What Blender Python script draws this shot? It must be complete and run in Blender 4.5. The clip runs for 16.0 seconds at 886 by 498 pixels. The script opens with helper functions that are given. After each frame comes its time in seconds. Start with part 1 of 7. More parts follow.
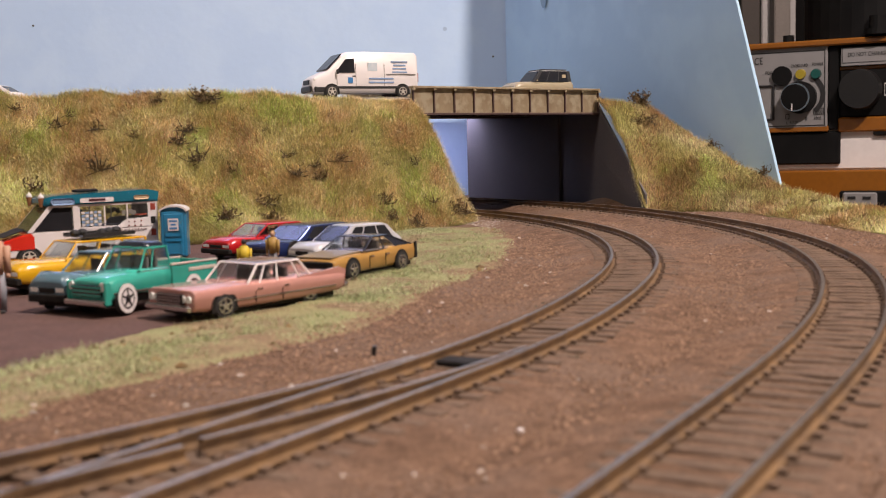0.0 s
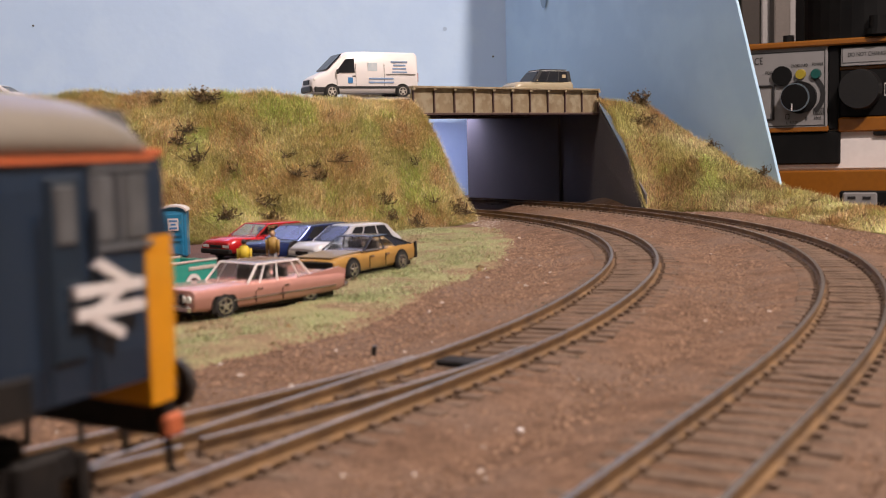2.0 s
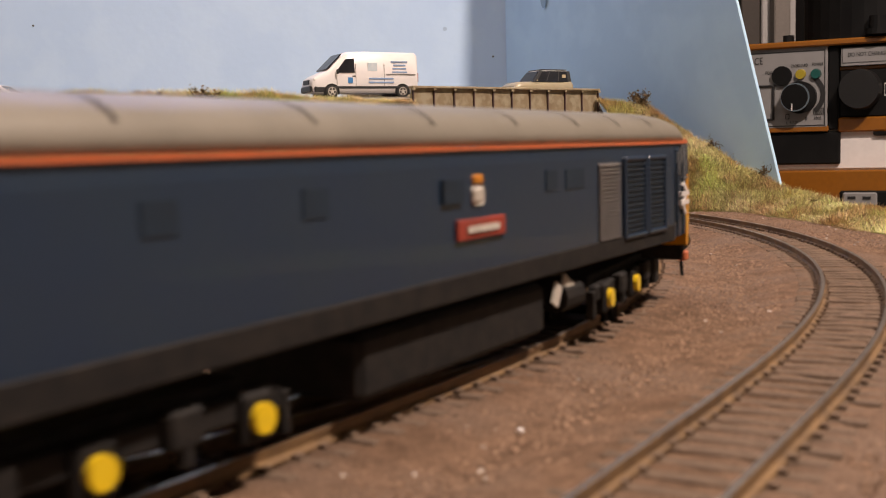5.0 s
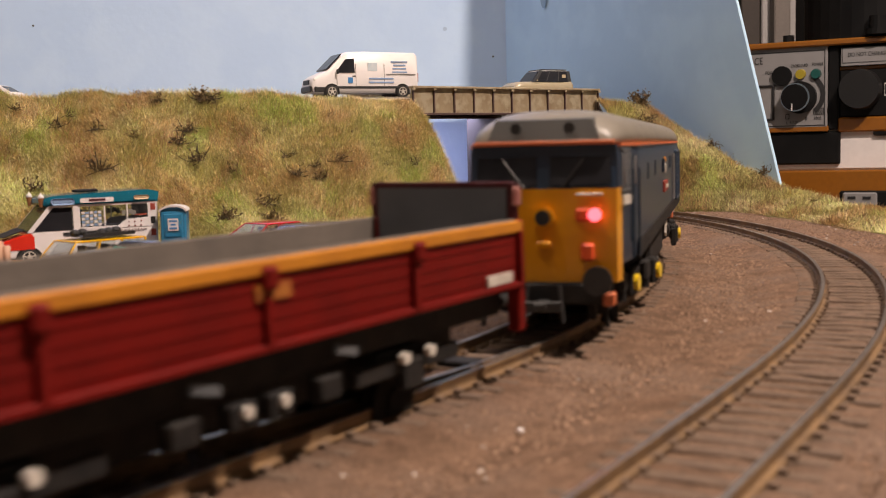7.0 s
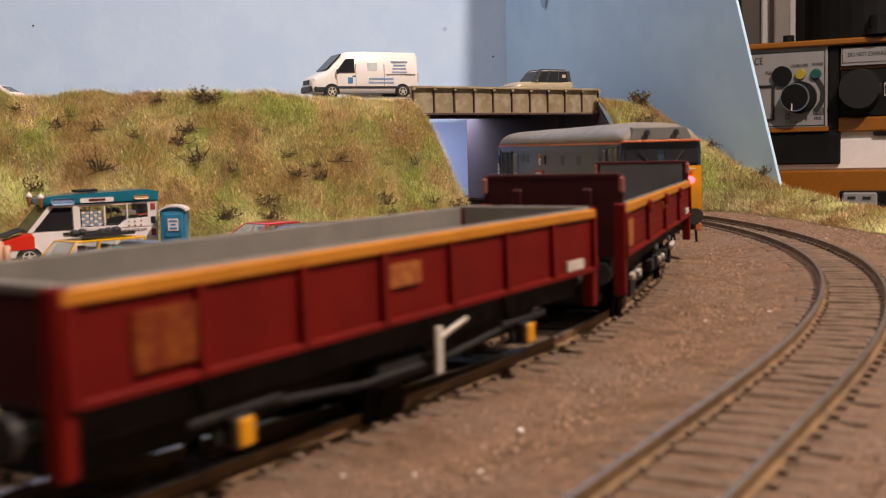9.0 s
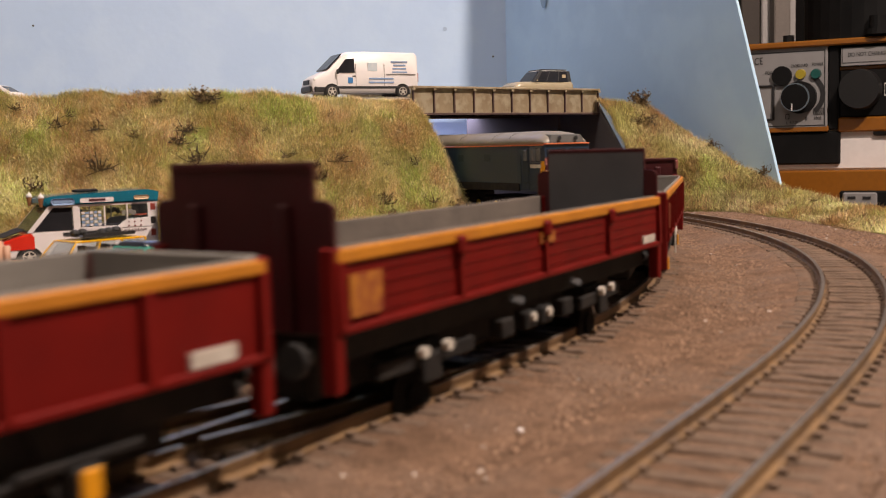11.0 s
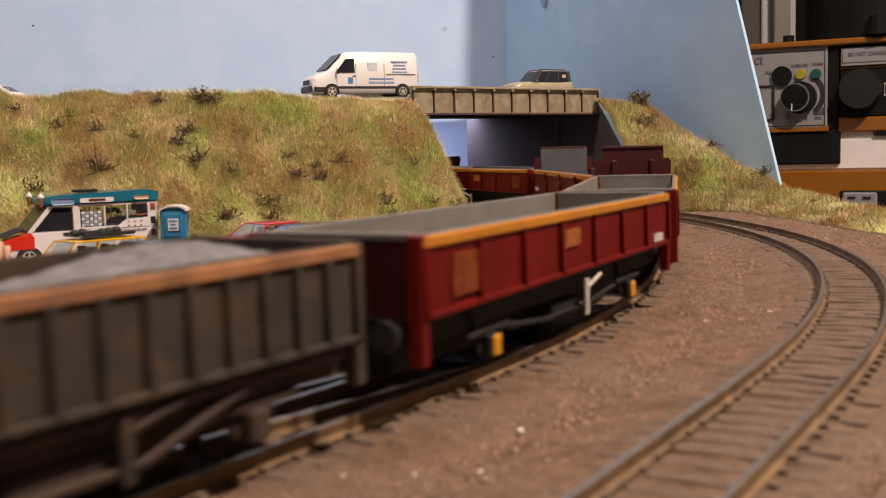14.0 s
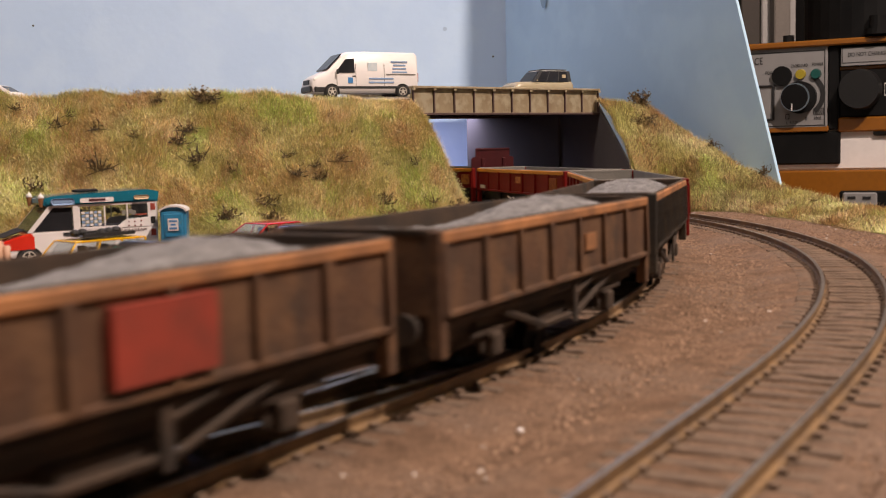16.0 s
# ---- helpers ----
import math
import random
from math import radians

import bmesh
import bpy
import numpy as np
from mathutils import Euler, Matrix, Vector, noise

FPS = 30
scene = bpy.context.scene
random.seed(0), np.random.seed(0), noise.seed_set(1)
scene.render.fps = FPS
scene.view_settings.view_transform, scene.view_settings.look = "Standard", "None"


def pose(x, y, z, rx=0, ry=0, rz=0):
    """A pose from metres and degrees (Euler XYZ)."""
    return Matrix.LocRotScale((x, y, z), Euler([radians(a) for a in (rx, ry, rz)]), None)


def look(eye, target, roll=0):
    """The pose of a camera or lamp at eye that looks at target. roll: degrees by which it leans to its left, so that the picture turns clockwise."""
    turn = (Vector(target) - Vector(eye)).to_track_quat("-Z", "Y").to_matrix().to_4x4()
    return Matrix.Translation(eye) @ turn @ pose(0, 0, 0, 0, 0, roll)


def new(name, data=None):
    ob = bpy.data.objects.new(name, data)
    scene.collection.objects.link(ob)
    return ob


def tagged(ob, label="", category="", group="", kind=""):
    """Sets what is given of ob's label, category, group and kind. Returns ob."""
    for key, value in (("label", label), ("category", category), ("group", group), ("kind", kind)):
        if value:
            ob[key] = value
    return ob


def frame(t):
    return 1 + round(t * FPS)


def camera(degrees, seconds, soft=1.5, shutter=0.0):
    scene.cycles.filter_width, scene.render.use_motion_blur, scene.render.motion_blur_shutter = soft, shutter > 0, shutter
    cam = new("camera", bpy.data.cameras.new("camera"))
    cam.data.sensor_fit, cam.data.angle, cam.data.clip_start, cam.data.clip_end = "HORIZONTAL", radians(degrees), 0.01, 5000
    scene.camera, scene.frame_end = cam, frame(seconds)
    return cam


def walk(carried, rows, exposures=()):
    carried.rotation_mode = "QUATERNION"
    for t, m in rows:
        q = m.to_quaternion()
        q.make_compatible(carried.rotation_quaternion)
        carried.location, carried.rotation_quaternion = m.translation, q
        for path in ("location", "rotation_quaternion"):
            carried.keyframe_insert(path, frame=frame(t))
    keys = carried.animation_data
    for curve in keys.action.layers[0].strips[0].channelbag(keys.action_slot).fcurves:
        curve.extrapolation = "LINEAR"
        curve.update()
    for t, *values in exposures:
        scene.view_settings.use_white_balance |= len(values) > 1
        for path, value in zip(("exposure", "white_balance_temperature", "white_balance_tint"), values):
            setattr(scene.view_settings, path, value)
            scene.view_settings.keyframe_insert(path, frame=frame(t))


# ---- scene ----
# ---- camera ----
cam = camera(43.8, 16.0, soft=1.0, shutter=0.5)
cam.data.dof.use_dof = True
cam.data.dof.focus_distance = 0.85
cam.data.dof.aperture_fstop = 38.0
EYE = pose(0, 0, 0.0467, 90 - 5.294, 0, 0) @ pose(0, 0, 0, 0, 0, -1.44)
walk(cam, [(0, EYE), (16, EYE)], exposures=[(0, 0.0, 6640, 11), (2.1, 0.0, 6640, 11), (3.5, 0.0, 7080, 11), (16, 0.0, 7080, 11)])

# ---- light ----
world = bpy.data.worlds.new("room_air")
scene.world = world
world.use_nodes = True
world.node_tree.nodes["Background"].inputs[0].default_value = (0.8, 0.85, 1.0, 1)
world.node_tree.nodes["Background"].inputs[1].default_value = 0.04


def area_lamp(name, place, target, w, h, watts, colour):
    d = bpy.data.lights.new(name, "AREA")
    d.shape, d.size, d.size_y, d.energy, d.color = "RECTANGLE", w, h, watts, colour
    ob = new(name, d)
    ob.matrix_world = look(place, target)
    return ob


area_lamp("ceiling_lamp_light", (0.80, 0.0, 1.52), (0.30, 0.45, 0.0), 0.05, 0.05, 46, (1.0, 0.85, 0.78))
area_lamp("ceiling_lamp_light", (-0.45, -0.10, 1.52), (-0.35, 0.2, 0.0), 0.5, 0.5, 7.5, (1.0, 0.87, 0.82))
area_lamp("led_strip_light", (-0.04, 0.99, 0.0745), (-0.035, 1.005, 0.0), 0.14, 0.02, 0.15, (0.68, 0.67, 1.0))
area_lamp("led_strip_light", (-0.25, 1.03, 0.625), (-0.2, 0.55, 0.0), 0.5, 0.012, 1.0, (0.42, 0.48, 1.0))

# ---- materials ----


def material(name, colour, rough=0.6, metal=0.0, colour2=None, scale=300.0, amount=0.5, fine=0.0, bump=0.0,
             bump_scale=0.0, coat=0.0, island=0.0, glow=0.0, third=None, third_scale=60.0, spec=0.5):
    """Two-scale noise between colour and colour2 (and third), fine grain and relief."""
    m = bpy.data.materials.new(name)
    m.use_nodes = True
    nt = m.node_tree
    b = nt.nodes["Principled BSDF"]
    b.inputs["Roughness"].default_value = rough
    b.inputs["Metallic"].default_value = metal
    b.inputs["Coat Weight"].default_value = coat
    b.inputs["Specular IOR Level"].default_value = spec
    co = nt.nodes.new("ShaderNodeTexCoord").outputs["Object"]

    def noisy(s, detail=3.0):
        n = nt.nodes.new("ShaderNodeTexNoise")
        n.inputs["Scale"].default_value = s
        n.inputs["Detail"].default_value = detail
        nt.links.new(co, n.inputs["Vector"])
        return n.outputs["Fac"]

    def ramp(fac, lo, hi):
        r = nt.nodes.new("ShaderNodeMapRange")
        r.inputs["From Min"].default_value, r.inputs["From Max"].default_value = lo, hi
        nt.links.new(fac, r.inputs["Value"])
        return r.outputs["Result"]

    def mix(fac, a, c):
        x = nt.nodes.new("ShaderNodeMix")
        x.data_type = "RGBA"
        if isinstance(fac, float):
            x.inputs["Factor"].default_value = fac
        else:
            nt.links.new(fac, x.inputs["Factor"])
        for v, k in ((a, 6), (c, 7)):
            if isinstance(v, tuple):
                x.inputs[k].default_value = (*v[:3], 1)
            else:
                nt.links.new(v, x.inputs[k])
        return x.outputs[2]

    if colour2 is None:
        colour2 = tuple(c * (1 - 0.25 * amount) for c in colour)
    out = mix(ramp(noisy(scale), 0.5 - 0.25 / max(amount, 0.05) * 0.5, 0.5 + 0.25 / max(amount, 0.05) * 0.5), colour, colour2)
    if third:
        out = mix(ramp(noisy(third_scale, 4), 0.45, 0.62), out, third)
    if fine:
        v = nt.nodes.new("ShaderNodeTexVoronoi")
        v.inputs["Scale"].default_value = fine
        nt.links.new(co, v.inputs["Vector"])
        h = nt.nodes.new("ShaderNodeHueSaturation")
        nt.links.new(out, h.inputs["Color"])
        bw = nt.nodes.new("ShaderNodeRGBToBW")
        nt.links.new(v.outputs["Color"], bw.inputs["Color"])
        nt.links.new(ramp(bw.outputs["Val"], -0.5, 1.15), h.inputs["Value"])
        r = h.inputs["Value"].links[0].from_node
        r.inputs["To Min"].default_value, r.inputs["To Max"].default_value = 0.45, 1.4
        out = h.outputs["Color"]
    if island:
        g = nt.nodes.new("ShaderNodeNewGeometry")
        h = nt.nodes.new("ShaderNodeHueSaturation")
        nt.links.new(out, h.inputs["Color"])
        r = ramp(g.outputs["Random Per Island"], 0.0, 1.0)
        r.node.inputs["To Min"].default_value, r.node.inputs["To Max"].default_value = 1 - island, 1 + island
        nt.links.new(r, h.inputs["Value"])
        out = h.outputs["Color"]
    nt.links.new(out, b.inputs["Base Color"])
    if bump:
        bn = nt.nodes.new("ShaderNodeBump")
        bn.inputs["Strength"].default_value = min(1.0, bump)
        bn.inputs["Distance"].default_value = 0.0006
        nt.links.new(noisy(bump_scale or scale * 3, 4), bn.inputs["Height"])
        nt.links.new(bn.outputs["Normal"], b.inputs["Normal"])
    if glow:
        nt.links.new(out, b.inputs["Emission Color"])
        b.inputs["Emission Strength"].default_value = glow
    return m


def glass_material(name, tint=(0.9, 0.95, 0.95)):
    m = bpy.data.materials.new(name)
    m.use_nodes = True
    b = m.node_tree.nodes["Principled BSDF"]
    b.inputs["Base Color"].default_value = (*tint, 1)
    b.inputs["Roughness"].default_value = 0.08
    b.inputs["Transmission Weight"].default_value = 1.0
    b.inputs["IOR"].default_value = 1.35
    return m


def paint(name, colour, rough=0.22):
    return material(name, colour, rough, 0.0, tuple(c * 0.86 for c in colour), 180, 0.5, bump=0.03, bump_scale=900, coat=0.6)


M = {}
M["ballast"] = material("ballast", (0.182, 0.110, 0.072), 0.95, 0, (0.113, 0.068, 0.044), 170, 0.8, fine=1500, bump=0.9,
                        bump_scale=1400, third=(0.158, 0.104, 0.075), third_scale=26, spec=0.15)
M["grain"] = material("ballast_grain", (0.27, 0.172, 0.117), 0.9, 0, (0.19, 0.117, 0.078), 900, 0.7, island=0.42, spec=0.2)
M["pale_grain"] = material("pale_ballast", (0.52, 0.45, 0.40), 0.9, 0, (0.36, 0.30, 0.26), 500, 0.7, island=0.4, spec=0.2)
M["yard"] = material("yard_surface", (0.125, 0.072, 0.062), 0.9, 0, (0.092, 0.057, 0.051), 70, 0.7, fine=2600, bump=0.5, bump_scale=2200, spec=0.2)
M["rail_side"] = material("rusty_rail", (0.115, 0.068, 0.036), 0.65, 0.0, (0.235, 0.138, 0.062), 130, 0.7, bump=0.3, bump_scale=1500)
M["rail_top"] = material("worn_rail_head", (0.40, 0.355, 0.32), 0.30, 0.7, (0.29, 0.255, 0.23), 220, 0.6)
M["sleeper"] = material("sleeper", (0.105, 0.074, 0.055), 0.9, 0, (0.19, 0.13, 0.092), 330, 0.6, bump=0.5, bump_scale=1600, spec=0.2)
M["bank"] = material("bank_earth", (0.47, 0.37, 0.17), 0.95, 0, (0.40, 0.25, 0.12), 26, 0.9, bump=1.0, bump_scale=700,
                     third=(0.36, 0.385, 0.13), third_scale=14, fine=900, spec=0.1)
M["grass_straw"] = material("straw_grass", (0.84, 0.70, 0.42), 0.65, 0, (0.62, 0.46, 0.22), 40, 0.8, island=0.55, spec=0.4)
M["grass_green"] = material("green_grass", (0.62, 0.68, 0.27), 0.65, 0, (0.47, 0.55, 0.17), 40, 0.8, island=0.6, spec=0.4)
M["grass_brown"] = material("brown_grass", (0.67, 0.475, 0.275), 0.7, 0, (0.49, 0.32, 0.17), 40, 0.8, island=0.6, spec=0.4)
M["grass_olive"] = material("olive_grass", (0.66, 0.62, 0.31), 0.7, 0, (0.50, 0.46, 0.20), 40, 0.8, island=0.6, spec=0.4)
M["twig"] = material("dark_twigs", (0.040, 0.032, 0.020), 0.85, 0, (0.085, 0.06, 0.032), 500, 0.6)
M["flock"] = material("dry_flock", (0.22, 0.135, 0.06), 0.9, 0, (0.10, 0.075, 0.032), 400, 0.8, island=0.5)
M["sky"] = material("sky_board", (0.50, 0.655, 0.86), 0.65, 0, (0.465, 0.62, 0.83), 9, 0.6, bump=0.25, bump_scale=160,
                    third=(0.51, 0.665, 0.86), third_scale=30, spec=0.25)
# sky paint again, with the bluish shade on the side board mixed in
M["sky_side"] = material("side_board_shade_blue", (0.43, 0.63, 0.81), 0.65, 0, (0.40, 0.59, 0.77), 9, 0.6, bump=0.25, bump_scale=160,
                         third=(0.44, 0.64, 0.81), third_scale=30, spec=0.25)
M["patch"] = material("paint_blot", (0.22, 0.36, 0.50), 0.7, 0, (0.26, 0.40, 0.54), 80, 0.6)
M["patch_pale"] = material("pale_blot", (0.42, 0.56, 0.74), 0.7)
M["road"] = material("road", (0.30, 0.29, 0.28), 0.9, 0, (0.24, 0.23, 0.22), 120, 0.6, fine=2500, bump=0.4, bump_scale=2000)
M["girder"] = material("girder_paint", (0.31, 0.245, 0.155), 0.55, 0, (0.22, 0.165, 0.10), 70, 0.7, bump=0.2, bump_scale=900,
                       third=(0.34, 0.29, 0.20), third_scale=160)
M["abutment"] = material("dark_card_wall", (0.092, 0.084, 0.088), 0.85, 0, (0.108, 0.098, 0.10), 30, 0.7, bump=0.2, bump_scale=500)
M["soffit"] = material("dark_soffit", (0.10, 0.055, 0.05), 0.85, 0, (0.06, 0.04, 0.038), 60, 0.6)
M["black"] = material("black_plastic", (0.018, 0.018, 0.019), 0.45, 0, (0.03, 0.029, 0.028), 300, 0.6)
M["under"] = material("underframe_black", (0.0105, 0.010, 0.0105), 0.75, 0, (0.022, 0.019, 0.017), 260, 0.7, bump=0.2, bump_scale=1200, spec=0.25)
M["tyre"] = material("tyre", (0.02, 0.02, 0.021), 0.8, 0, (0.035, 0.034, 0.033), 500, 0.6)
M["chrome"] = material("chrome", (0.75, 0.75, 0.76), 0.16, 1.0, (0.62, 0.61, 0.62), 300, 0.5)
M["rim"] = material("wheel_rim", (0.70, 0.68, 0.66), 0.22, 0.9, (0.5, 0.49, 0.48), 900, 0.6)
M["white"] = material("white_paint", (0.80, 0.76, 0.75), 0.35, 0, (0.74, 0.70, 0.69), 120, 0.5, coat=0.2)
M["dirty_white"] = material("grubby_white", (0.62, 0.58, 0.52), 0.6, 0, (0.45, 0.40, 0.34), 260, 0.6)
M["glass"] = glass_material("clear_glazing", (0.80, 0.85, 0.86))
M["interior"] = material("car_interior", (0.10, 0.085, 0.08), 0.7, 0, (0.06, 0.05, 0.05), 300, 0.6)
M["verge"] = material("verge_moss", (0.25, 0.205, 0.118), 0.95, 0, (0.20, 0.135, 0.086), 60, 0.9, fine=1300, bump=0.9, bump_scale=900, third=(0.25, 0.25, 0.125), third_scale=40, spec=0.1)
M["verge_straw"] = material("verge_straw", (0.46, 0.37, 0.26), 0.8, 0, (0.34, 0.255, 0.165), 40, 0.8, island=0.45, spec=0.2)
M["grass_pale"] = material("bleached_grass", (0.90, 0.84, 0.62), 0.6, 0, (0.8, 0.72, 0.48), 40, 0.8, island=0.2, spec=0.4)
M["tint"] = material("tinted_glazing", (0.016, 0.017, 0.020), 0.15, 0, (0.026, 0.026, 0.030), 90, 0.5, coat=0.0, spec=0.15)
M["yellow"] = paint("signal_yellow", (0.80, 0.335, 0.008), 0.4)
M["axle_yellow"] = paint("axle_yellow", (0.88, 0.60, 0.02), 0.4)
M["cab_glazing"] = material("cab_glazing", (0.15, 0.155, 0.165), 0.15, 0, (0.08, 0.085, 0.09), 120, 0.6)
M["orange"] = material("orange_line", (0.62, 0.15, 0.055), 0.5, 0, (0.5, 0.14, 0.06), 200, 0.6)
M["lamp_orange"] = material("orange_red_fitting", (0.78, 0.10, 0.02), 0.5, 0, (0.66, 0.08, 0.02), 200, 0.5)
M["red_lamp"] = material("red_lamp", (1.0, 0.12, 0.16), 0.3, 0, (1.0, 0.1, 0.14), 10, 0.2, glow=3.2)
M["rail_blue"] = material("rail_blue", (0.0118, 0.028, 0.059), 0.42, 0, (0.0145, 0.031, 0.056), 90, 0.6, bump=0.08, bump_scale=600, coat=0.1)
M["rail_blue_dark"] = material("louvre_blue", (0.009, 0.024, 0.045), 0.55, 0, (0.007, 0.018, 0.034), 200, 0.6)
M["loco_grey"] = material("loco_roof_grey", (0.225, 0.20, 0.165), 0.42, 0, (0.185, 0.165, 0.136), 60, 0.7, bump=0.1, bump_scale=500)
M["headcode"] = material("headcode_grey", (0.10, 0.098, 0.094), 0.55, 0, (0.08, 0.078, 0.074), 90, 0.6)
M["radiator"] = material("radiator_slats", (0.40, 0.375, 0.36), 0.34, 0.75, (0.32, 0.30, 0.29), 200, 0.6)
M["side_grey"] = material("side_panel_grey", (0.115, 0.12, 0.13), 0.6, 0, (0.09, 0.10, 0.11), 120, 0.6)
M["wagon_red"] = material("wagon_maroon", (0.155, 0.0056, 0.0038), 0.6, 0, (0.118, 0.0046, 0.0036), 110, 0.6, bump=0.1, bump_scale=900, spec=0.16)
# dark end maroon, deepened to hold the shade between close-coupled wagons
M["wagon_dark"] = material("wagon_end_shade_maroon", (0.055, 0.0045, 0.007), 0.55, 0, (0.04, 0.004, 0.0055), 110, 0.6, bump=0.1, bump_scale=900, spec=0.3)
M["wagon_stripe"] = material("wagon_yellow_stripe", (0.56, 0.215, 0.016), 0.5, 0, (0.45, 0.165, 0.014), 160, 0.6)
M["faint_yellow"] = material("faint_yellow_lettering", (0.45, 0.17, 0.025), 0.5, 0, (0.24, 0.05, 0.018), 420, 0.9)
M["faint_yellow2"] = material("worn_yellow_lettering", (0.235, 0.062, 0.012), 0.5, 0, (0.15, 0.02, 0.009), 420, 0.9, spec=0.2)
M["faded_pink"] = material("faded_corner", (0.34, 0.16, 0.14), 0.6, 0, (0.25, 0.06, 0.05), 300, 0.7)
M["wagon_grey"] = material("wagon_inside_grey", (0.20, 0.185, 0.165), 0.8, 0, (0.15, 0.138, 0.125), 90, 0.7, bump=0.2, bump_scale=700)
M["plank_grey"] = material("wagon_inside_planks", (0.155, 0.13, 0.11), 0.85, 0, (0.105, 0.09, 0.078), 90, 0.7, bump=0.2, bump_scale=700)
M["end_grey"] = material("wagon_end_grey", (0.085, 0.088, 0.097), 0.7, 0, (0.065, 0.067, 0.074), 90, 0.6)
M["rust"] = material("rusty_wagon", (0.105, 0.047, 0.022), 0.85, 0, (0.048, 0.027, 0.017), 60, 0.8, bump=0.4, bump_scale=900,
                     third=(0.13, 0.064, 0.030), third_scale=130)
M["rust_dark"] = material("grimy_wagon", (0.036, 0.027, 0.019), 0.85, 0, (0.021, 0.017, 0.014), 60, 0.8, bump=0.4, bump_scale=900,
                          third=(0.055, 0.037, 0.022), third_scale=130)
M["rust_rim"] = material("rusty_rim", (0.42, 0.18, 0.068), 0.85, 0, (0.22, 0.10, 0.045), 150, 0.8, bump=0.3, bump_scale=900)
M["grime"] = material("rusty_underframe", (0.06, 0.036, 0.022), 0.9, 0, (0.028, 0.02, 0.015), 120, 0.8, bump=0.3, bump_scale=900)
M["patch_red"] = material("faded_red_panel", (0.32, 0.040, 0.022), 0.7, 0, (0.20, 0.034, 0.02), 120, 0.7)
M["stone_load"] = material("grey_stone_load", (0.21, 0.20, 0.20), 0.95, 0, (0.11, 0.105, 0.105), 500, 0.8, fine=1600, bump=1.0, bump_scale=1200)
M["bar_blue"] = material("pale_blue_lettering", (0.24, 0.36, 0.56), 0.6)
M["sign_blue"] = material("sign_blue", (0.05, 0.22, 0.50), 0.5)
M["wall_paint"] = material("room_wall", (0.62, 0.60, 0.57), 0.9, 0, (0.58, 0.56, 0.53), 4, 0.5)
M["ceiling_paint"] = material("room_ceiling", (0.78, 0.77, 0.75), 0.9, 0, (0.74, 0.73, 0.71), 4, 0.5)
M["floor_wood"] = material("room_floor", (0.22, 0.16, 0.11), 0.7, 0, (0.16, 0.11, 0.08), 8, 0.6)
M["timber"] = material("baseboard_timber", (0.36, 0.26, 0.16), 0.8, 0, (0.28, 0.19, 0.11), 30, 0.6)

# ---- mesh helpers ----


def mesh_of(bm, name, mats):
    me = bpy.data.meshes.new(name)
    bm.to_mesh(me)
    bm.free()
    for m in mats if isinstance(mats, (list, tuple)) else [mats]:
        me.materials.append(m)
    return me


def part(name, bm, mats, parent=None, label="", smooth=False, at=None):
    ob = new(name, mesh_of(bm, name, mats))
    if smooth:
        for p in ob.data.polygons:
            p.use_smooth = True
    if parent:
        ob.parent = parent
    if at is not None:
        ob.matrix_local = at
    if label:
        ob["label"] = label
    return ob


def thing(name, label, category, at=None, group="", kind=""):
    ob = new(name)
    ob.empty_display_size = 0.01
    if at is not None:
        ob.matrix_world = at
    return tagged(ob, label, category, group, kind)


def box(bm, c, s, bevel=0.0, turn=None, mi=0):
    m = Matrix.Translation(c) @ (turn.to_4x4() if turn else Matrix()) @ Matrix.Diagonal((*s, 1))
    r = bmesh.ops.create_cube(bm, size=1, matrix=m)
    vs = r["verts"]
    fs = {f for v in vs for f in v.link_faces}
    for f in fs:
        f.material_index = mi
    if bevel:
        es = list({e for v in vs for e in v.link_edges})
        bmesh.ops.bevel(bm, geom=es, offset=bevel, segments=1, affect="EDGES", material=mi)
    return vs


def cyl(bm, c, r, depth, axis="Y", seg=16, r2=None, mi=0):
    turn = {"X": Euler((0, radians(90), 0)), "Y": Euler((radians(90), 0, 0)), "Z": Euler((0, 0, 0))}[axis]
    m = Matrix.Translation(c) @ turn.to_matrix().to_4x4()
    res = bmesh.ops.create_cone(bm, cap_ends=True, segments=seg, radius1=r, radius2=r if r2 is None else r2, depth=depth, matrix=m)
    for f in {f for v in res["verts"] for f in v.link_faces}:
        f.material_index = mi
    return res["verts"]


def ball(bm, c, r, sx=1, sy=1, sz=1, seg=12, mi=0):
    res = bmesh.ops.create_uvsphere(bm, u_segments=seg, v_segments=max(6, seg // 2), radius=r,
                                    matrix=Matrix.Translation(c) @ Matrix.Diagonal((sx, sy, sz, 1)))
    for f in {f for v in res["verts"] for f in v.link_faces}:
        f.material_index = mi
    return res["verts"]


def prism(bm, pts, y0, y1, bevel=0.0, mi=0, plane="XZ"):
    """Side outline pts (x, z) drawn out from y0 to y1."""
    def v(p, y):
        return (p[0], y, p[1]) if plane == "XZ" else (y, p[0], p[1])
    a = [bm.verts.new(v(p, y0)) for p in pts]
    b = [bm.verts.new(v(p, y1)) for p in pts]
    fs = [bm.faces.new(a), bm.faces.new(b[::-1])]
    n = len(pts)
    for i in range(n):
        fs.append(bm.faces.new((a[i], b[i], b[(i + 1) % n], a[(i + 1) % n])))
    bmesh.ops.recalc_face_normals(bm, faces=fs)
    for f in fs:
        f.material_index = mi
    if bevel:
        bmesh.ops.bevel(bm, geom=list({e for f in fs[:2] for e in f.edges}), offset=bevel, segments=2, affect="EDGES", material=mi)


